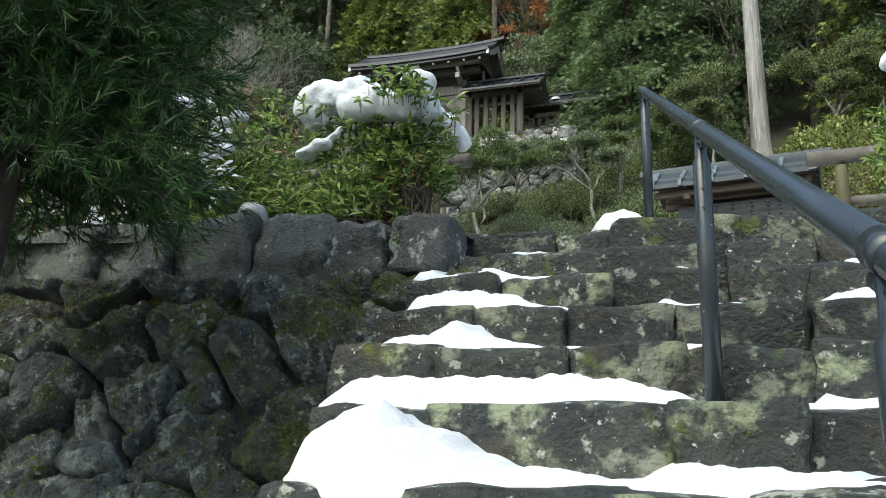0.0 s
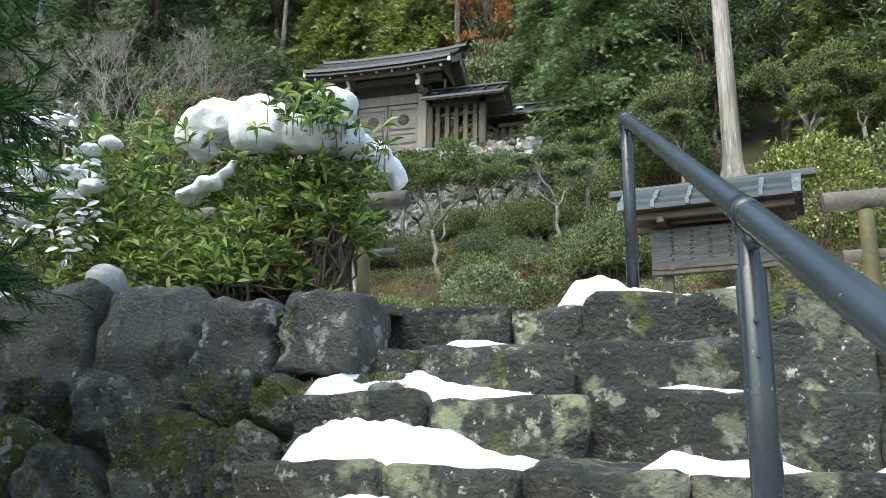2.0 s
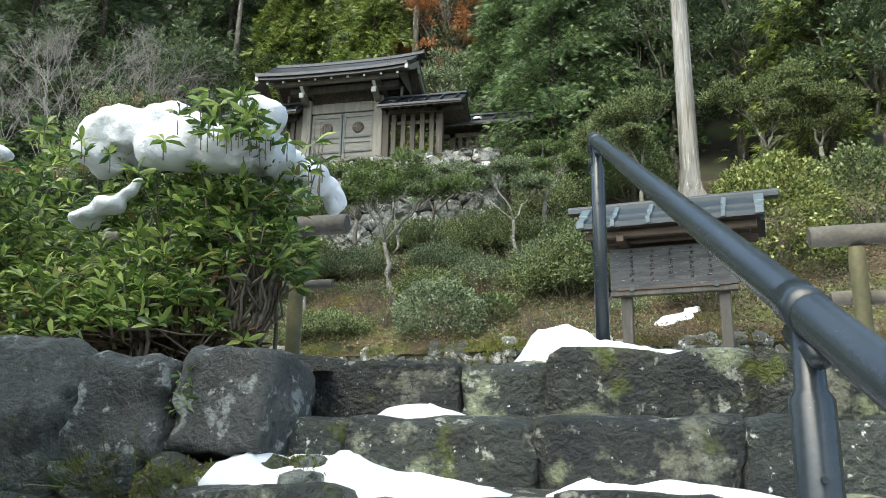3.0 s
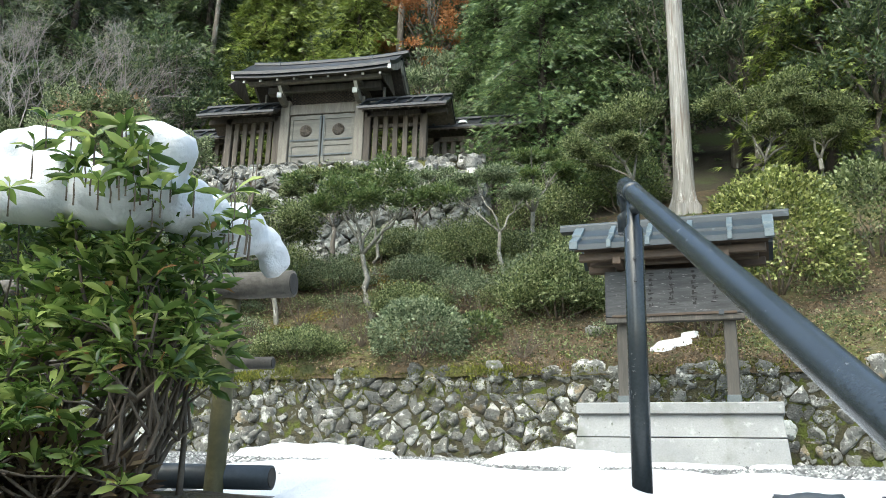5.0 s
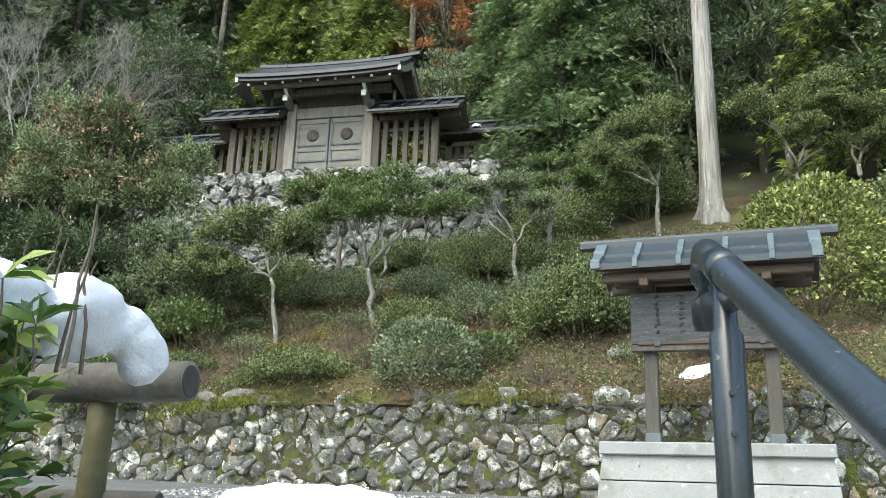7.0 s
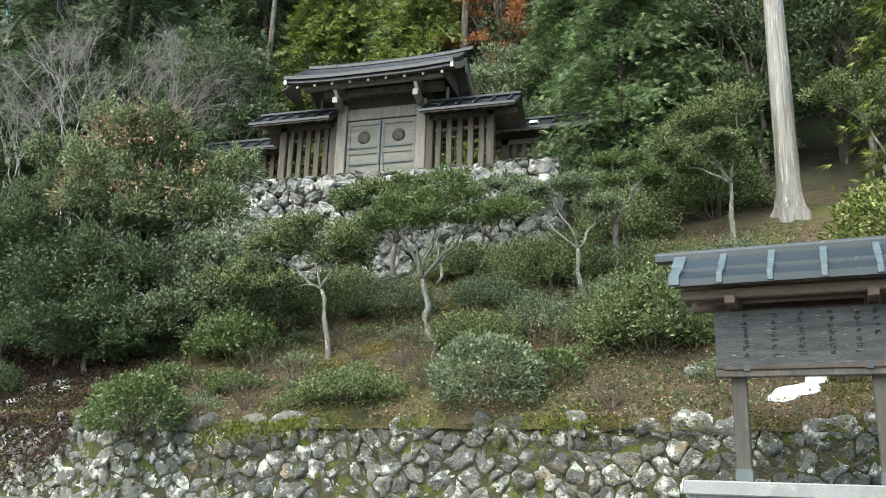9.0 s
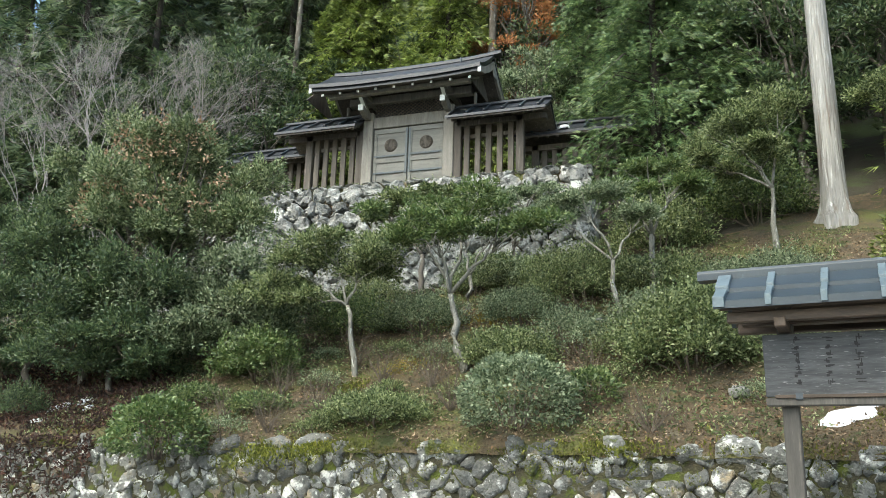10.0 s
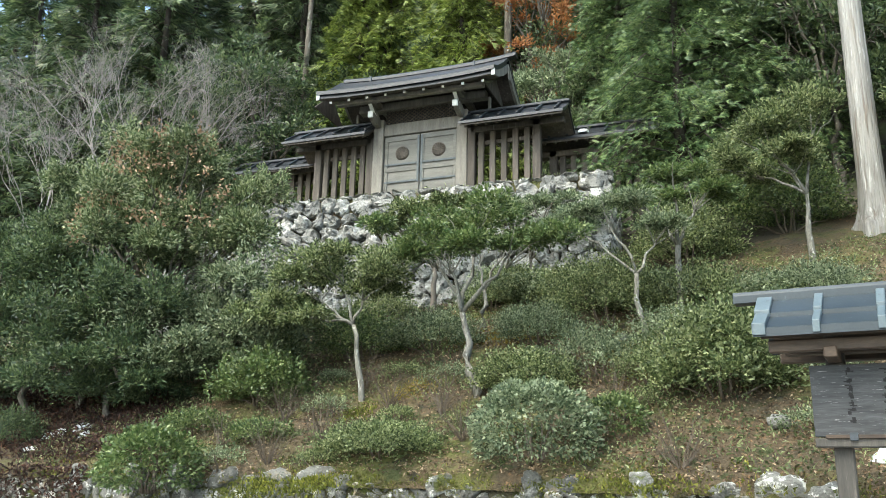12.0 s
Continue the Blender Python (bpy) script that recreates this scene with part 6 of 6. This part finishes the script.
# slim forest trunks
for x_, y_, r_ in ((2.9, 25.0, 0.13), (4.3, 26.2, 0.15), (-7.3, 27.0, 0.12), (0.2, 27.0, 0.14), (5.6, 24.0, 0.12), (-13.6, 26.2, 0.10)):
    z_ = land_z(x_, y_)
    t_ = tagged(empty("slim_tree", (x_, y_, z_)), "slim straight forest tree with a grey-brown trunk", "tree", "slim forest trees")
    piece("trunk", *tube([(x_, y_, z_ - 0.4), (x_ + 0.1, y_, z_ + 4), (x_ + 0.15, y_, z_ + 9), (x_ + 0.2, y_, z_ + 13)], [r_ * 1.2, r_, r_ * 0.8, 0.04], 10), M_BARK, t_, smooth=True)
    P_, D_ = clump_points([(x_ + math.cos(k * 2.4) * 0.9, y_ + math.sin(k * 2.4) * 0.9, z_ + 9 + k * 0.5) for k in range(8)], [(1.0, 1.0, 0.6)] * 8, 120)
    under(new("crown", leaf_mesh("crown", P_, D_, 0.35, 0.07, L_FOREST, "fan")), t_)


# bare tree
def bare_tree(x, y, height, seed, label):
    z = land_z(x, y)
    t = tagged(empty("bare_tree", (x, y, z)), label, "tree", "bare trees")
    rng = random.Random(seed)
    chunks = []

    def grow(a, d, length, r, depth):
        b = a + d * length
        chunks.append(limb(a, b, r, r * 0.65, 0.1, rng.random() * 50, 5 if depth < 3 else 3))
        if depth < 5:
            for _ in range(3 if depth < 4 else 8):
                nd = (d + Vector((rng.gauss(0.08, 0.42), rng.gauss(0, 0.42), rng.gauss(0.1, 0.3)))).normalized()
                grow(a.lerp(b, rng.uniform(0.6, 1.0)), nd, length * rng.uniform(0.55, 0.78), r * 0.55, depth + 1)

    grow(Vector((x, y, z - 0.2)), Vector((0.12, 0, 1)), height * 0.36, 0.034, 0)
    piece("trunk", *join(chunks), M_TWIG, t)


for i_, (x_, y_, h_) in enumerate(((-16.4, 21.4, 9.0), (-17.6, 22.3, 10.0), (-15.4, 22.4, 8.5), (-18.8, 21.6, 9.5), (-14.9, 23.4, 8.5), (-20.2, 22.8, 10.0), (-16.8, 23.6, 9.5))):
    bare_tree(x_, y_, h_, i_ * 2 + 3, "leafless grey tree with fine bare branches")

# ---- planting by the stairs: evergreen bushes under snow ----
def whorl_bush(x, y, z, rx, ry, rz, tips, label, leaf=L_RHODO, size=0.07, seed=1, stems=24):
    rng = np.random.default_rng(seed)
    t = tagged(empty("evergreen_bush", (x, y, z)), label, "bush", "bushes by the stairs")
    d = unit(rng.normal(size=(tips, 3)))
    d[:, 2] = np.abs(d[:, 2]) * 1.0 - 0.25
    k = rng.random((tips, 1)) ** 0.35
    wob = 1 + 0.22 * np.sin(d[:, :1] * 9 + d[:, 1:2] * 7 + seed)
    T = np.array([x, y, z + rz * 0.42]) + d * k * wob * np.array([rx, ry, rz * 0.58])
    P, D, L = [], [], []
    for p, w in zip(T, d):
        n = rng.integers(6, 10)
        axis = w * 0.6 + np.array([0, 0, 0.8])
        r = rng.normal(size=(n, 3))
        v = unit(r - axis * 0.0) * np.array([1, 1, 0.45]) + axis * 0.35
        P.append(p + unit(v) * 0.006)
        D.append(v)
        L.append(rng.uniform(0.6, 1.15, n) * size)
    P, D, L = np.concatenate(P), np.concatenate(D), np.concatenate(L)
    under(new("foliage", leaf_mesh("foliage", P, D, L, L * 0.27, leaf, "fine")), t)
    chunks = []
    for i in range(stems):
        p = T[i * (tips // stems)]
        a = (x + (p[0] - x) * 0.25 + rng.normal() * 0.05, y + (p[1] - y) * 0.25 + rng.normal() * 0.05, z - 0.05)
        chunks.append(limb(a, p, rng.uniform(0.007, 0.014), 0.003, 0.3, i * 1.7 + seed, 7))
        q = Vector(a).lerp(Vector(p), 0.6)
        for j in range(3):
            p2 = T[(i * (tips // stems) + j + 1) % tips]
            if (Vector(p2) - q).length < 0.5:
                chunks.append(limb(q, p2, 0.005, 0.002, 0.2, i + j, 5))
    piece("branchwork", *join(chunks), M_STEM, t, "grey-brown bare lower stems", True)
    return t


def snow_pillow(lumps, seed, label):
    """A thick pillow of snow caught in leaves: lumps (x, y, z, rx, ry, rz) melted into one."""
    chunks = [place(rock(2 * rx, 2 * ry, 2 * rz, seed + i * 2.7, 7, 0.02, 2.3), pose(x, y, z)) for i, (x, y, z, rx, ry, rz) in enumerate(lumps)]
    ob = tagged(piece("snow_patch", *join(chunks), M_SNOW, smooth=True), label, "snow", "snow on bushes")
    r = ob.modifiers.new("melt", "REMESH")
    r.mode, r.voxel_size, r.use_smooth_shade = "VOXEL", 0.014, True
    tex = bpy.data.textures.new("snow_lumps", "CLOUDS")
    tex.noise_scale = 0.09
    d = ob.modifiers.new("lumps", "DISPLACE")
    d.texture, d.strength, d.mid_level, d.texture_coords = tex, 0.05, 0.5, "GLOBAL"
    m = ob.modifiers.new("soften", "SMOOTH")
    m.factor, m.iterations = 0.5, 3


BZ = 2.80
whorl_bush(-2.02, 4.74, BZ, 0.54, 0.36, 1.07, 300, "evergreen bush with long glossy leaves, capped with snow", seed=1)
whorl_bush(-1.77, 4.70, BZ, 0.31, 0.34, 0.98, 190, "evergreen bush with long glossy leaves beside a log fence", seed=2, stems=14)
whorl_bush(-1.67, 4.56, BZ, 0.17, 0.18, 0.84, 80, "slender glossy evergreen bush at the end of a log fence", seed=12, stems=8)
whorl_bush(-3.15, 4.95, BZ, 0.55, 0.42, 1.28, 460, "evergreen bush with snow-dusted leaves behind the wall", seed=3)
whorl_bush(-4.1, 4.9, BZ, 0.6, 0.5, 1.2, 380, "evergreen bush with snow-dusted leaves behind the wall", seed=4)
whorl_bush(-2.75, 4.75, BZ, 0.4, 0.26, 0.62, 240, "low evergreen bush behind the wall's coping", seed=5, stems=12)
whorl_bush(1.08, 4.95, BZ, 0.34, 0.3, 1.0, 240, "evergreen bush with a lump of snow on top", seed=6, stems=10)
whorl_bush(-1.92, 4.42, BZ - 0.10, 0.36, 0.22, 0.5, 130, "low glossy evergreen bush at the wall's edge", seed=8, stems=10)
whorl_bush(-2.3, 4.5, BZ - 0.05, 0.3, 0.2, 0.45, 140, "low glossy evergreen bush at the wall's edge", seed=9, stems=8)
SNOW_LABEL = "thick pillow of snow caught on the leaves of a bush"
SNOW_UP = 0.06
PILLOW = [(-2.20, 4.60, 3.63, 0.19, 0.17, 0.10), (-2.06, 4.60, 3.64, 0.19, 0.16, 0.10), (-2.32, 4.58, 3.59, 0.10, 0.12, 0.10), (-1.90, 4.57, 3.58, 0.15, 0.14, 0.10), (-1.78, 4.56, 3.53, 0.13, 0.12, 0.09), (-1.96, 4.49, 3.53, 0.13, 0.09, 0.08), (-1.62, 4.50, 3.63, 0.09, 0.09, 0.085), (-1.64, 4.50, 3.56, 0.10, 0.09, 0.08), (-1.62, 4.64, 3.55, 0.10, 0.11, 0.065), (-1.66, 4.80, 3.56, 0.12, 0.12, 0.07), (-1.60, 4.95, 3.56, 0.10, 0.10, 0.07), (-1.555, 5.05, 3.55, 0.06, 0.07, 0.06), (-1.525, 5.10, 3.50, 0.04, 0.05, 0.05)]
q_ = random.Random(12)
for k_ in range(14):
    x_ = q_.uniform(-2.34, -1.62)
    PILLOW.append((x_, q_.uniform(4.46, 4.54), 3.60 - 0.10 * abs(x_ + 2.1) + q_.uniform(-0.07, 0.03), q_.uniform(0.025, 0.07), 0.05, q_.uniform(0.02, 0.05)))
snow_pillow([(x + 0.005, y - 0.03, z + SNOW_UP, a, b, c) for x, y, z, a, b, c in PILLOW], 1, SNOW_LABEL)
snow_pillow([(-2.30, 4.46, 3.34, 0.06, 0.06, 0.035), (-2.24, 4.47, 3.36, 0.05, 0.05, 0.03), (-2.18, 4.46, 3.38, 0.05, 0.05, 0.028), (-2.12, 4.46, 3.43, 0.035, 0.04, 0.03), (-2.08, 4.46, 3.47, 0.03, 0.03, 0.02)], 2, SNOW_LABEL)
for i_, (x_, y_, z_) in enumerate([(-3.28, 4.62, 3.90), (-2.98, 4.62, 3.66), (-3.1, 4.6, 3.58), (-3.42, 4.56, 3.50), (-3.3, 4.6, 3.36), (-3.9, 4.6, 3.80), (-4.2, 4.55, 3.6), (-2.85, 4.6, 3.45), (-3.7, 4.55, 3.3)]):
    q_ = random.Random(i_)
    snow_pillow([(x_ + q_.uniform(-0.17, 0.17), y_ + q_.uniform(-0.06, 0.06), z_ + q_.uniform(-0.09, 0.07), q_.uniform(0.04, 0.08), 0.06, q_.uniform(0.012, 0.02)) for _ in range(3)], i_ + 5.5, "small lumps of snow caught on the leaves of a bush")
snow_pillow([(0.98, 4.8, 3.74, 0.13, 0.1, 0.07), (0.90, 4.8, 3.68, 0.08, 0.08, 0.06), (1.1, 4.8, 3.72, 0.1, 0.1, 0.07)], 20, SNOW_LABEL)
# leaves dusted with snow
for x_, rx_, top_ in ((-3.2, 0.52, 3.95), (-4.1, 0.55, 3.9)):
    n_ = 520
    U_ = RNG.uniform(-1, 1, n_)
    V_ = RNG.random(n_) ** 0.8
    P_ = np.stack([x_ + U_ * rx_ * (1 - 0.4 * (1 - V_)), 4.62 - 0.12 * RNG.random(n_) - 0.1 * V_, top_ - 0.8 * V_ - 0.25 * U_ ** 2], 1)
    keep_ = np.array([noise.noise((p[0] * 5, p[2] * 5, 3)) > -0.05 for p in P_])
    P_ = P_[keep_]
    D_ = RNG.normal(size=(len(P_), 3)) * np.array([1, 1, 0.3]) + np.array([0, -0.5, -0.1])
    tagged(new("snow_dusting", leaf_mesh("snow_dusting", P_, D_, RNG.uniform(0.04, 0.08, len(P_)), 0.024, M_SNOW, "fine")), "thin snow lying on the leaves of a bush", "snow", kind="stuff")
# leafy shoots that stand out of the snow
def shoots(x, y, z, n, seed):
    rng = np.random.default_rng(seed)
    t = tagged(empty("leafy_shoot", (x, y, z)), "leafy green shoot standing out of the snow", "shoot", "shoots in the snow")
    P, D = [], []
    for i in range(n):
        tip = np.array([x, y, z]) + rng.normal(size=3) * np.array([0.05, 0.03, 0.03]) + np.array([0, 0, 0.06])
        piece("stem", *limb((float(tip[0]), float(tip[1]) + 0.01, float(tip[2]) - 0.07), tip, 0.0028, 0.0015, 0.2, seed + i, 4), M_STEM, t)
        k = 7
        P.append(np.repeat(tip[None], k, 0))
        D.append(rng.normal(size=(k, 3)) * np.array([1, 1, 0.5]) + np.array([0, 0, 0.3]))
    P, D = np.concatenate(P), np.concatenate(D)
    under(new("foliage", leaf_mesh("foliage", P, D, rng.uniform(0.05, 0.09, len(P)), 0.022, L_RHODO, "fine")), t)


for i_, (x_, y_, z_) in enumerate([(-1.64, 4.36, 3.60), (-1.74, 4.40, 3.56), (-1.55, 4.44, 3.50), (-2.46, 4.50, 3.60), (-1.46, 4.62, 3.44), (-1.6, 4.36, 3.44), (-1.68, 4.34, 3.50), (-1.78, 4.34, 3.46), (-1.58, 4.36, 3.54), (-2.20, 4.40, 3.50), (-1.50, 4.46, 3.48)]):
    shoots(x_ - 0.02, y_ - 0.03, z_ + 0.06, 3 + i_ % 3, i_ * 3 + 1)
tagged(piece("stone", *place(rock(0.16, 0.15, 0.155, 5, 6, 0.012, 2.3), pose(-2.38, 4.10, 2.845)), M_CONC, smooth=True), "rounded pale bluish-grey stone on the wall", "stone")
snow(-2.93, 4.02, 0.30, 0.20, 0.07, lambda x, y: 2.745, 55, "snow lying on the wall's coping stones")
ch_ = []
for k_ in range(9):
    a_ = (-1.72 + 0.03 * k_, 4.78 + 0.03 * (k_ % 4), 3.50)
    ch_.append((a_, (a_[0] + RNG.uniform(-0.05, 0.14), a_[1] + RNG.uniform(-0.05, 0.05), 3.72 + RNG.uniform(0, 0.12)), k_))
for a_, b_, k_ in ch_:
    tagged(piece("twig", *limb(a_, b_, 0.004, 0.0015, 0.2, k_, 5), M_STEM), "thin brown twig standing out of the snow", "twig", "twigs in the snow")
dead_ = tagged(empty("dead_shrub", (-1.85, 4.62, 2.8)), "leafless grey shrub at the edge of a leafy bush", "shrub")
for k_ in range(5):
    a_ = (-1.95 + 0.05 * k_, 4.60 + 0.03 * (k_ % 3), 2.76)
    piece("stem", *limb(a_, (a_[0] + 0.12 + 0.02 * k_, a_[1] - 0.05, 3.22 + 0.06 * (k_ % 4)), 0.008, 0.003, 0.05, k_ * 2.3, 4), M_BARK, dead_, smooth=True)
# brown withered undergrowth under the bushes
d_ = sphere_dirs(1500)
P_ = np.array([-2.0, 4.55, 2.84]) + d_ * RNG.random((1500, 1)) ** 0.5 * np.array([0.42, 0.16, 0.15])
tagged(new("withered_leaves", leaf_mesh("withered_leaves", P_, d_ + np.array([0, 0, 0.3]), 0.06, 0.02, L_DRY)), "brown withered leaves under the bush", "leaves", kind="stuff")

tuft("grass_tuft", -1.72, 3.92, 2.34, 90, 0.24, L_GRASS, "tuft of long drooping grass between wall stones", "grass", (-0.3, -0.5, -0.1))
tuft("grass_tuft", -1.60, 3.95, 2.40, 60, 0.2, L_GRASS, "tuft of long drooping grass between wall stones", "grass", (-0.1, -0.5, -0.1))
shrub("small_plant", -1.50, 3.98, 0.09, 0.2, L_CLOUD, 160, 0.03, "small bright green plant growing in a joint", z=2.50, lumps=4, category="plant", stems=4)
shrub("small_plant", -1.96, 3.98, 0.05, 0.2, L_DRY, 80, 0.03, "small reddish plant growing in a joint", z=2.55, lumps=3, category="plant", stems=3)


# ---- the near conifer beside the lower stairs ----
def build_near_tree():
    x, y = -2.52, 2.62
    t = tagged(empty("cedar_sapling", (x, y, 0.1)), "dark soft-needled young cedar with drooping boughs", "tree")
    chunks = [tube([(x - 0.1, y - 0.2, -0.1), (x - 0.06, y - 0.05, 1.2), (x, y, 2.6), (x + 0.03, y, 5.4)], [0.075, 0.06, 0.045, 0.02], 10)]
    rng = np.random.default_rng(5)
    P, D = [], []
    for i in range(120):
        h = 2.62 + 1.3 * (i / 100.0) ** 1.1 if i < 92 else 3.7 + 0.05 * (i - 92)
        w = i * 2.4
        reach = rng.uniform(0.5, 0.78)
        d = np.array([math.cos(w), math.sin(w), 0])
        a = np.array([x, y, h])
        b = a + d * reach + np.array([0, 0, -0.15 * reach - 0.08])
        chunks.append(limb(a, b, 0.010, 0.003, 0.4, i, 6))
        for j in range(36):
            k = rng.uniform(0.12, 1.0) ** 0.8
            c = a + (b - a) * k + np.array([0, 0, 0.10 * math.sin(math.pi * k)])
            tw = unit((d * 0.8 + rng.normal(size=3) * 0.6 + np.array([0, 0, -0.28]))[None])[0]
            ln = rng.uniform(0.12, 0.3)
            chunks.append(tube([tuple(c), tuple(c + tw * ln)], [0.0025, 0.001], 3, False))
            n = 40
            s = rng.random((n, 1))
            P.append(c + tw * s * ln)
            D.append(tw * 1.1 + rng.normal(size=(n, 3)) * 0.5)
    piece("trunk", *join(chunks), M_DARKB, t, smooth=True)
    P, D = np.concatenate(P), np.concatenate(D)
    under(new("needles", leaf_mesh("needles", P, D, RNG.uniform(0.04, 0.085, len(P)), 0.0055, L_NEAR, "blade")), t)


build_near_tree()

# ---- dry red-brown brush under the evergreens, colour darkened for the shade there ----
n_ = 22000
X_ = RNG.uniform(-15.5, -8.4, n_)
Y_ = np.array([wall_y(x) for x in X_]) + 0.3 + RNG.random(n_) * 3.6
keep_ = np.array([x + 0.9 * (y - 15.6) + 0.8 * noise.noise((x, y, 6)) < -8.7 for x, y in zip(X_, Y_)])
X_, Y_ = X_[keep_], Y_[keep_]
Z_ = np.array([bank_z(x, y) for x, y in zip(X_, Y_)]) + RNG.uniform(0.0, 0.14, len(X_))
k_ = 2200
xx_ = RNG.uniform(-13.5, -10.2, k_)
zz_ = 4.55 - 1.1 * RNG.random(k_) ** 1.4 * np.clip((-9.4 - xx_) / 1.5, 0, 1)
X_, Z_ = np.concatenate([X_, xx_]), np.concatenate([Z_, zz_])
Y_ = np.concatenate([Y_, [wall_y(x) + 0.14 * (z - 3.2) - 0.12 + RNG.uniform(-0.06, 0.06) for x, z in zip(xx_, zz_)]])
tagged(new("dry_brush", leaf_mesh("dry_brush", np.stack([X_, Y_, Z_], 1), RNG.normal(size=(len(X_), 3)) + np.array([0, 0, 0.3]), RNG.uniform(0.05, 0.12, len(X_)), 0.03, L_BRUSH)), "red-brown withered brush hanging over the slope and wall, darkened for shade", "brush", kind="stuff")

# ---- litter, gravel and remnants of snow on the slope ----
n_ = 42000
X_ = RNG.uniform(-12, 4, n_)
Y_ = np.array([wall_y(x) for x in X_]) + 0.12 + RNG.random(n_) ** 1.2 * 6.5
Z_ = np.array([bank_z(x, y) for x, y in zip(X_, Y_)]) + 0.03
D_ = np.stack([RNG.normal(size=n_), RNG.normal(size=n_), 0.5 * RNG.normal(size=n_)], 1)
tagged(new("leaf_litter", leaf_mesh("leaf_litter", np.stack([X_, Y_, Z_], 1), D_, RNG.uniform(0.02, 0.06, n_), 0.024, L_LITTER)), "fallen brown leaves strewn over the slope", "leaves", kind="stuff")
n_ = 34000
X_ = RNG.uniform(-12, 4, n_)
Y_ = np.array([wall_y(x) for x in X_]) + 0.2 + RNG.random(n_) ** 1.1 * 6.3
keep_ = np.array([noise.noise((x * 0.9, y * 0.9, 21)) > -0.05 for x, y in zip(X_, Y_)])
X_, Y_ = X_[keep_], Y_[keep_]
Z_ = np.array([bank_z(x, y) for x, y in zip(X_, Y_)]) + RNG.uniform(0.0, 0.13, len(X_))
D_ = RNG.normal(size=(len(X_), 3)) + np.array([0, 0, 0.6])
tagged(new("undergrowth", leaf_mesh("undergrowth", np.stack([X_, Y_, Z_], 1), D_, RNG.uniform(0.03, 0.08, len(X_)), 0.026, L_OLIVE)), "low green undergrowth in patches on the slope", "undergrowth", kind="stuff")
n_ = 13000
X_, Y_ = RNG.uniform(-6, 4, n_), 5.2 + 8.6 * RNG.random(n_) ** 0.7
ch_ = []
for i_ in range(0, n_):
    s_ = RNG.uniform(0.008, 0.024)
    x_, y_, z_ = X_[i_], Y_[i_], land_z(X_[i_], Y_[i_])
    ch_.append(([(x_ - s_, y_ - s_, z_), (x_ + s_, y_ - s_ * 0.8, z_), (x_ + s_, y_ + s_, z_), (x_ - s_ * 0.9, y_ + s_, z_), (x_, y_, z_ + s_)], [(0, 1, 4), (1, 2, 4), (2, 3, 4), (3, 0, 4)]))
tagged(piece("gravel_stones", *join(ch_), L_PEBBLE), "grey crushed gravel on the yard", "gravel", kind="stuff")
for x_, y_, rx_, ry_ in ((0.35, 14.75, 0.34, 0.14), (0.6, 14.95, 0.14, 0.09), (-12.2, 16.75, 0.34, 0.12), (-11.6, 16.85, 0.2, 0.09), (-12.1, 16.3, 0.2, 0.08), (-11.35, 16.6, 0.12, 0.06), (-11.9, 18.6, 0.25, 0.15)):
    snow(x_, y_, rx_, ry_, 0.07, bank_z, x_ * 3, "remnant of snow on the slope", 0.2, 0.4, 6, 24)
for x_, y_, r_ in ((-4.8, 18.7, 0.5), (-2.5, 17.5, 0.42), (-2.2, 17.0, 0.3), (-6.4, 16.5, 0.2), (-5.7, 17.0, 0.22), (-7.0, 14.95, 0.25), (0.9, 14.7, 0.3), (-2.2, 14.65, 0.25), (-6.2, 14.9, 0.25)):
    k_ = int(2600 * r_)
    q_ = RNG.normal(size=(k_, 2)) * r_ * 0.55
    P_ = np.stack([x_ + q_[:, 0] * 1.5, y_ + q_[:, 1], [bank_z(x_ + a * 1.5, y_ + b) for a, b in q_]], 1)
    tagged(new("moss", leaf_mesh("moss", P_, RNG.normal(size=(k_, 3)) * 0.6 + np.array([0, -0.3, 1]), 0.05, 0.028, L_GOLD if y_ > 16.8 else L_MOSS, "blade")), "golden-green moss spreading on the slope", "moss", kind="stuff")
for x_, y_, s_ in ((-0.75, 15.5, 0.2), (-2.75, 18.05, 0.16), (-0.6, 19.3, 0.3), (-0.2, 19.2, 0.22)):
    tagged(piece("stone", *place(rock(s_, s_ * 0.8, s_ * 0.7, x_, 4, 0.04, 6), pose(x_, y_, bank_z(x_, y_) + s_ * 0.12)), M_BASEW, smooth=True), "pale field stone lying on the slope", "stone", "loose stones")
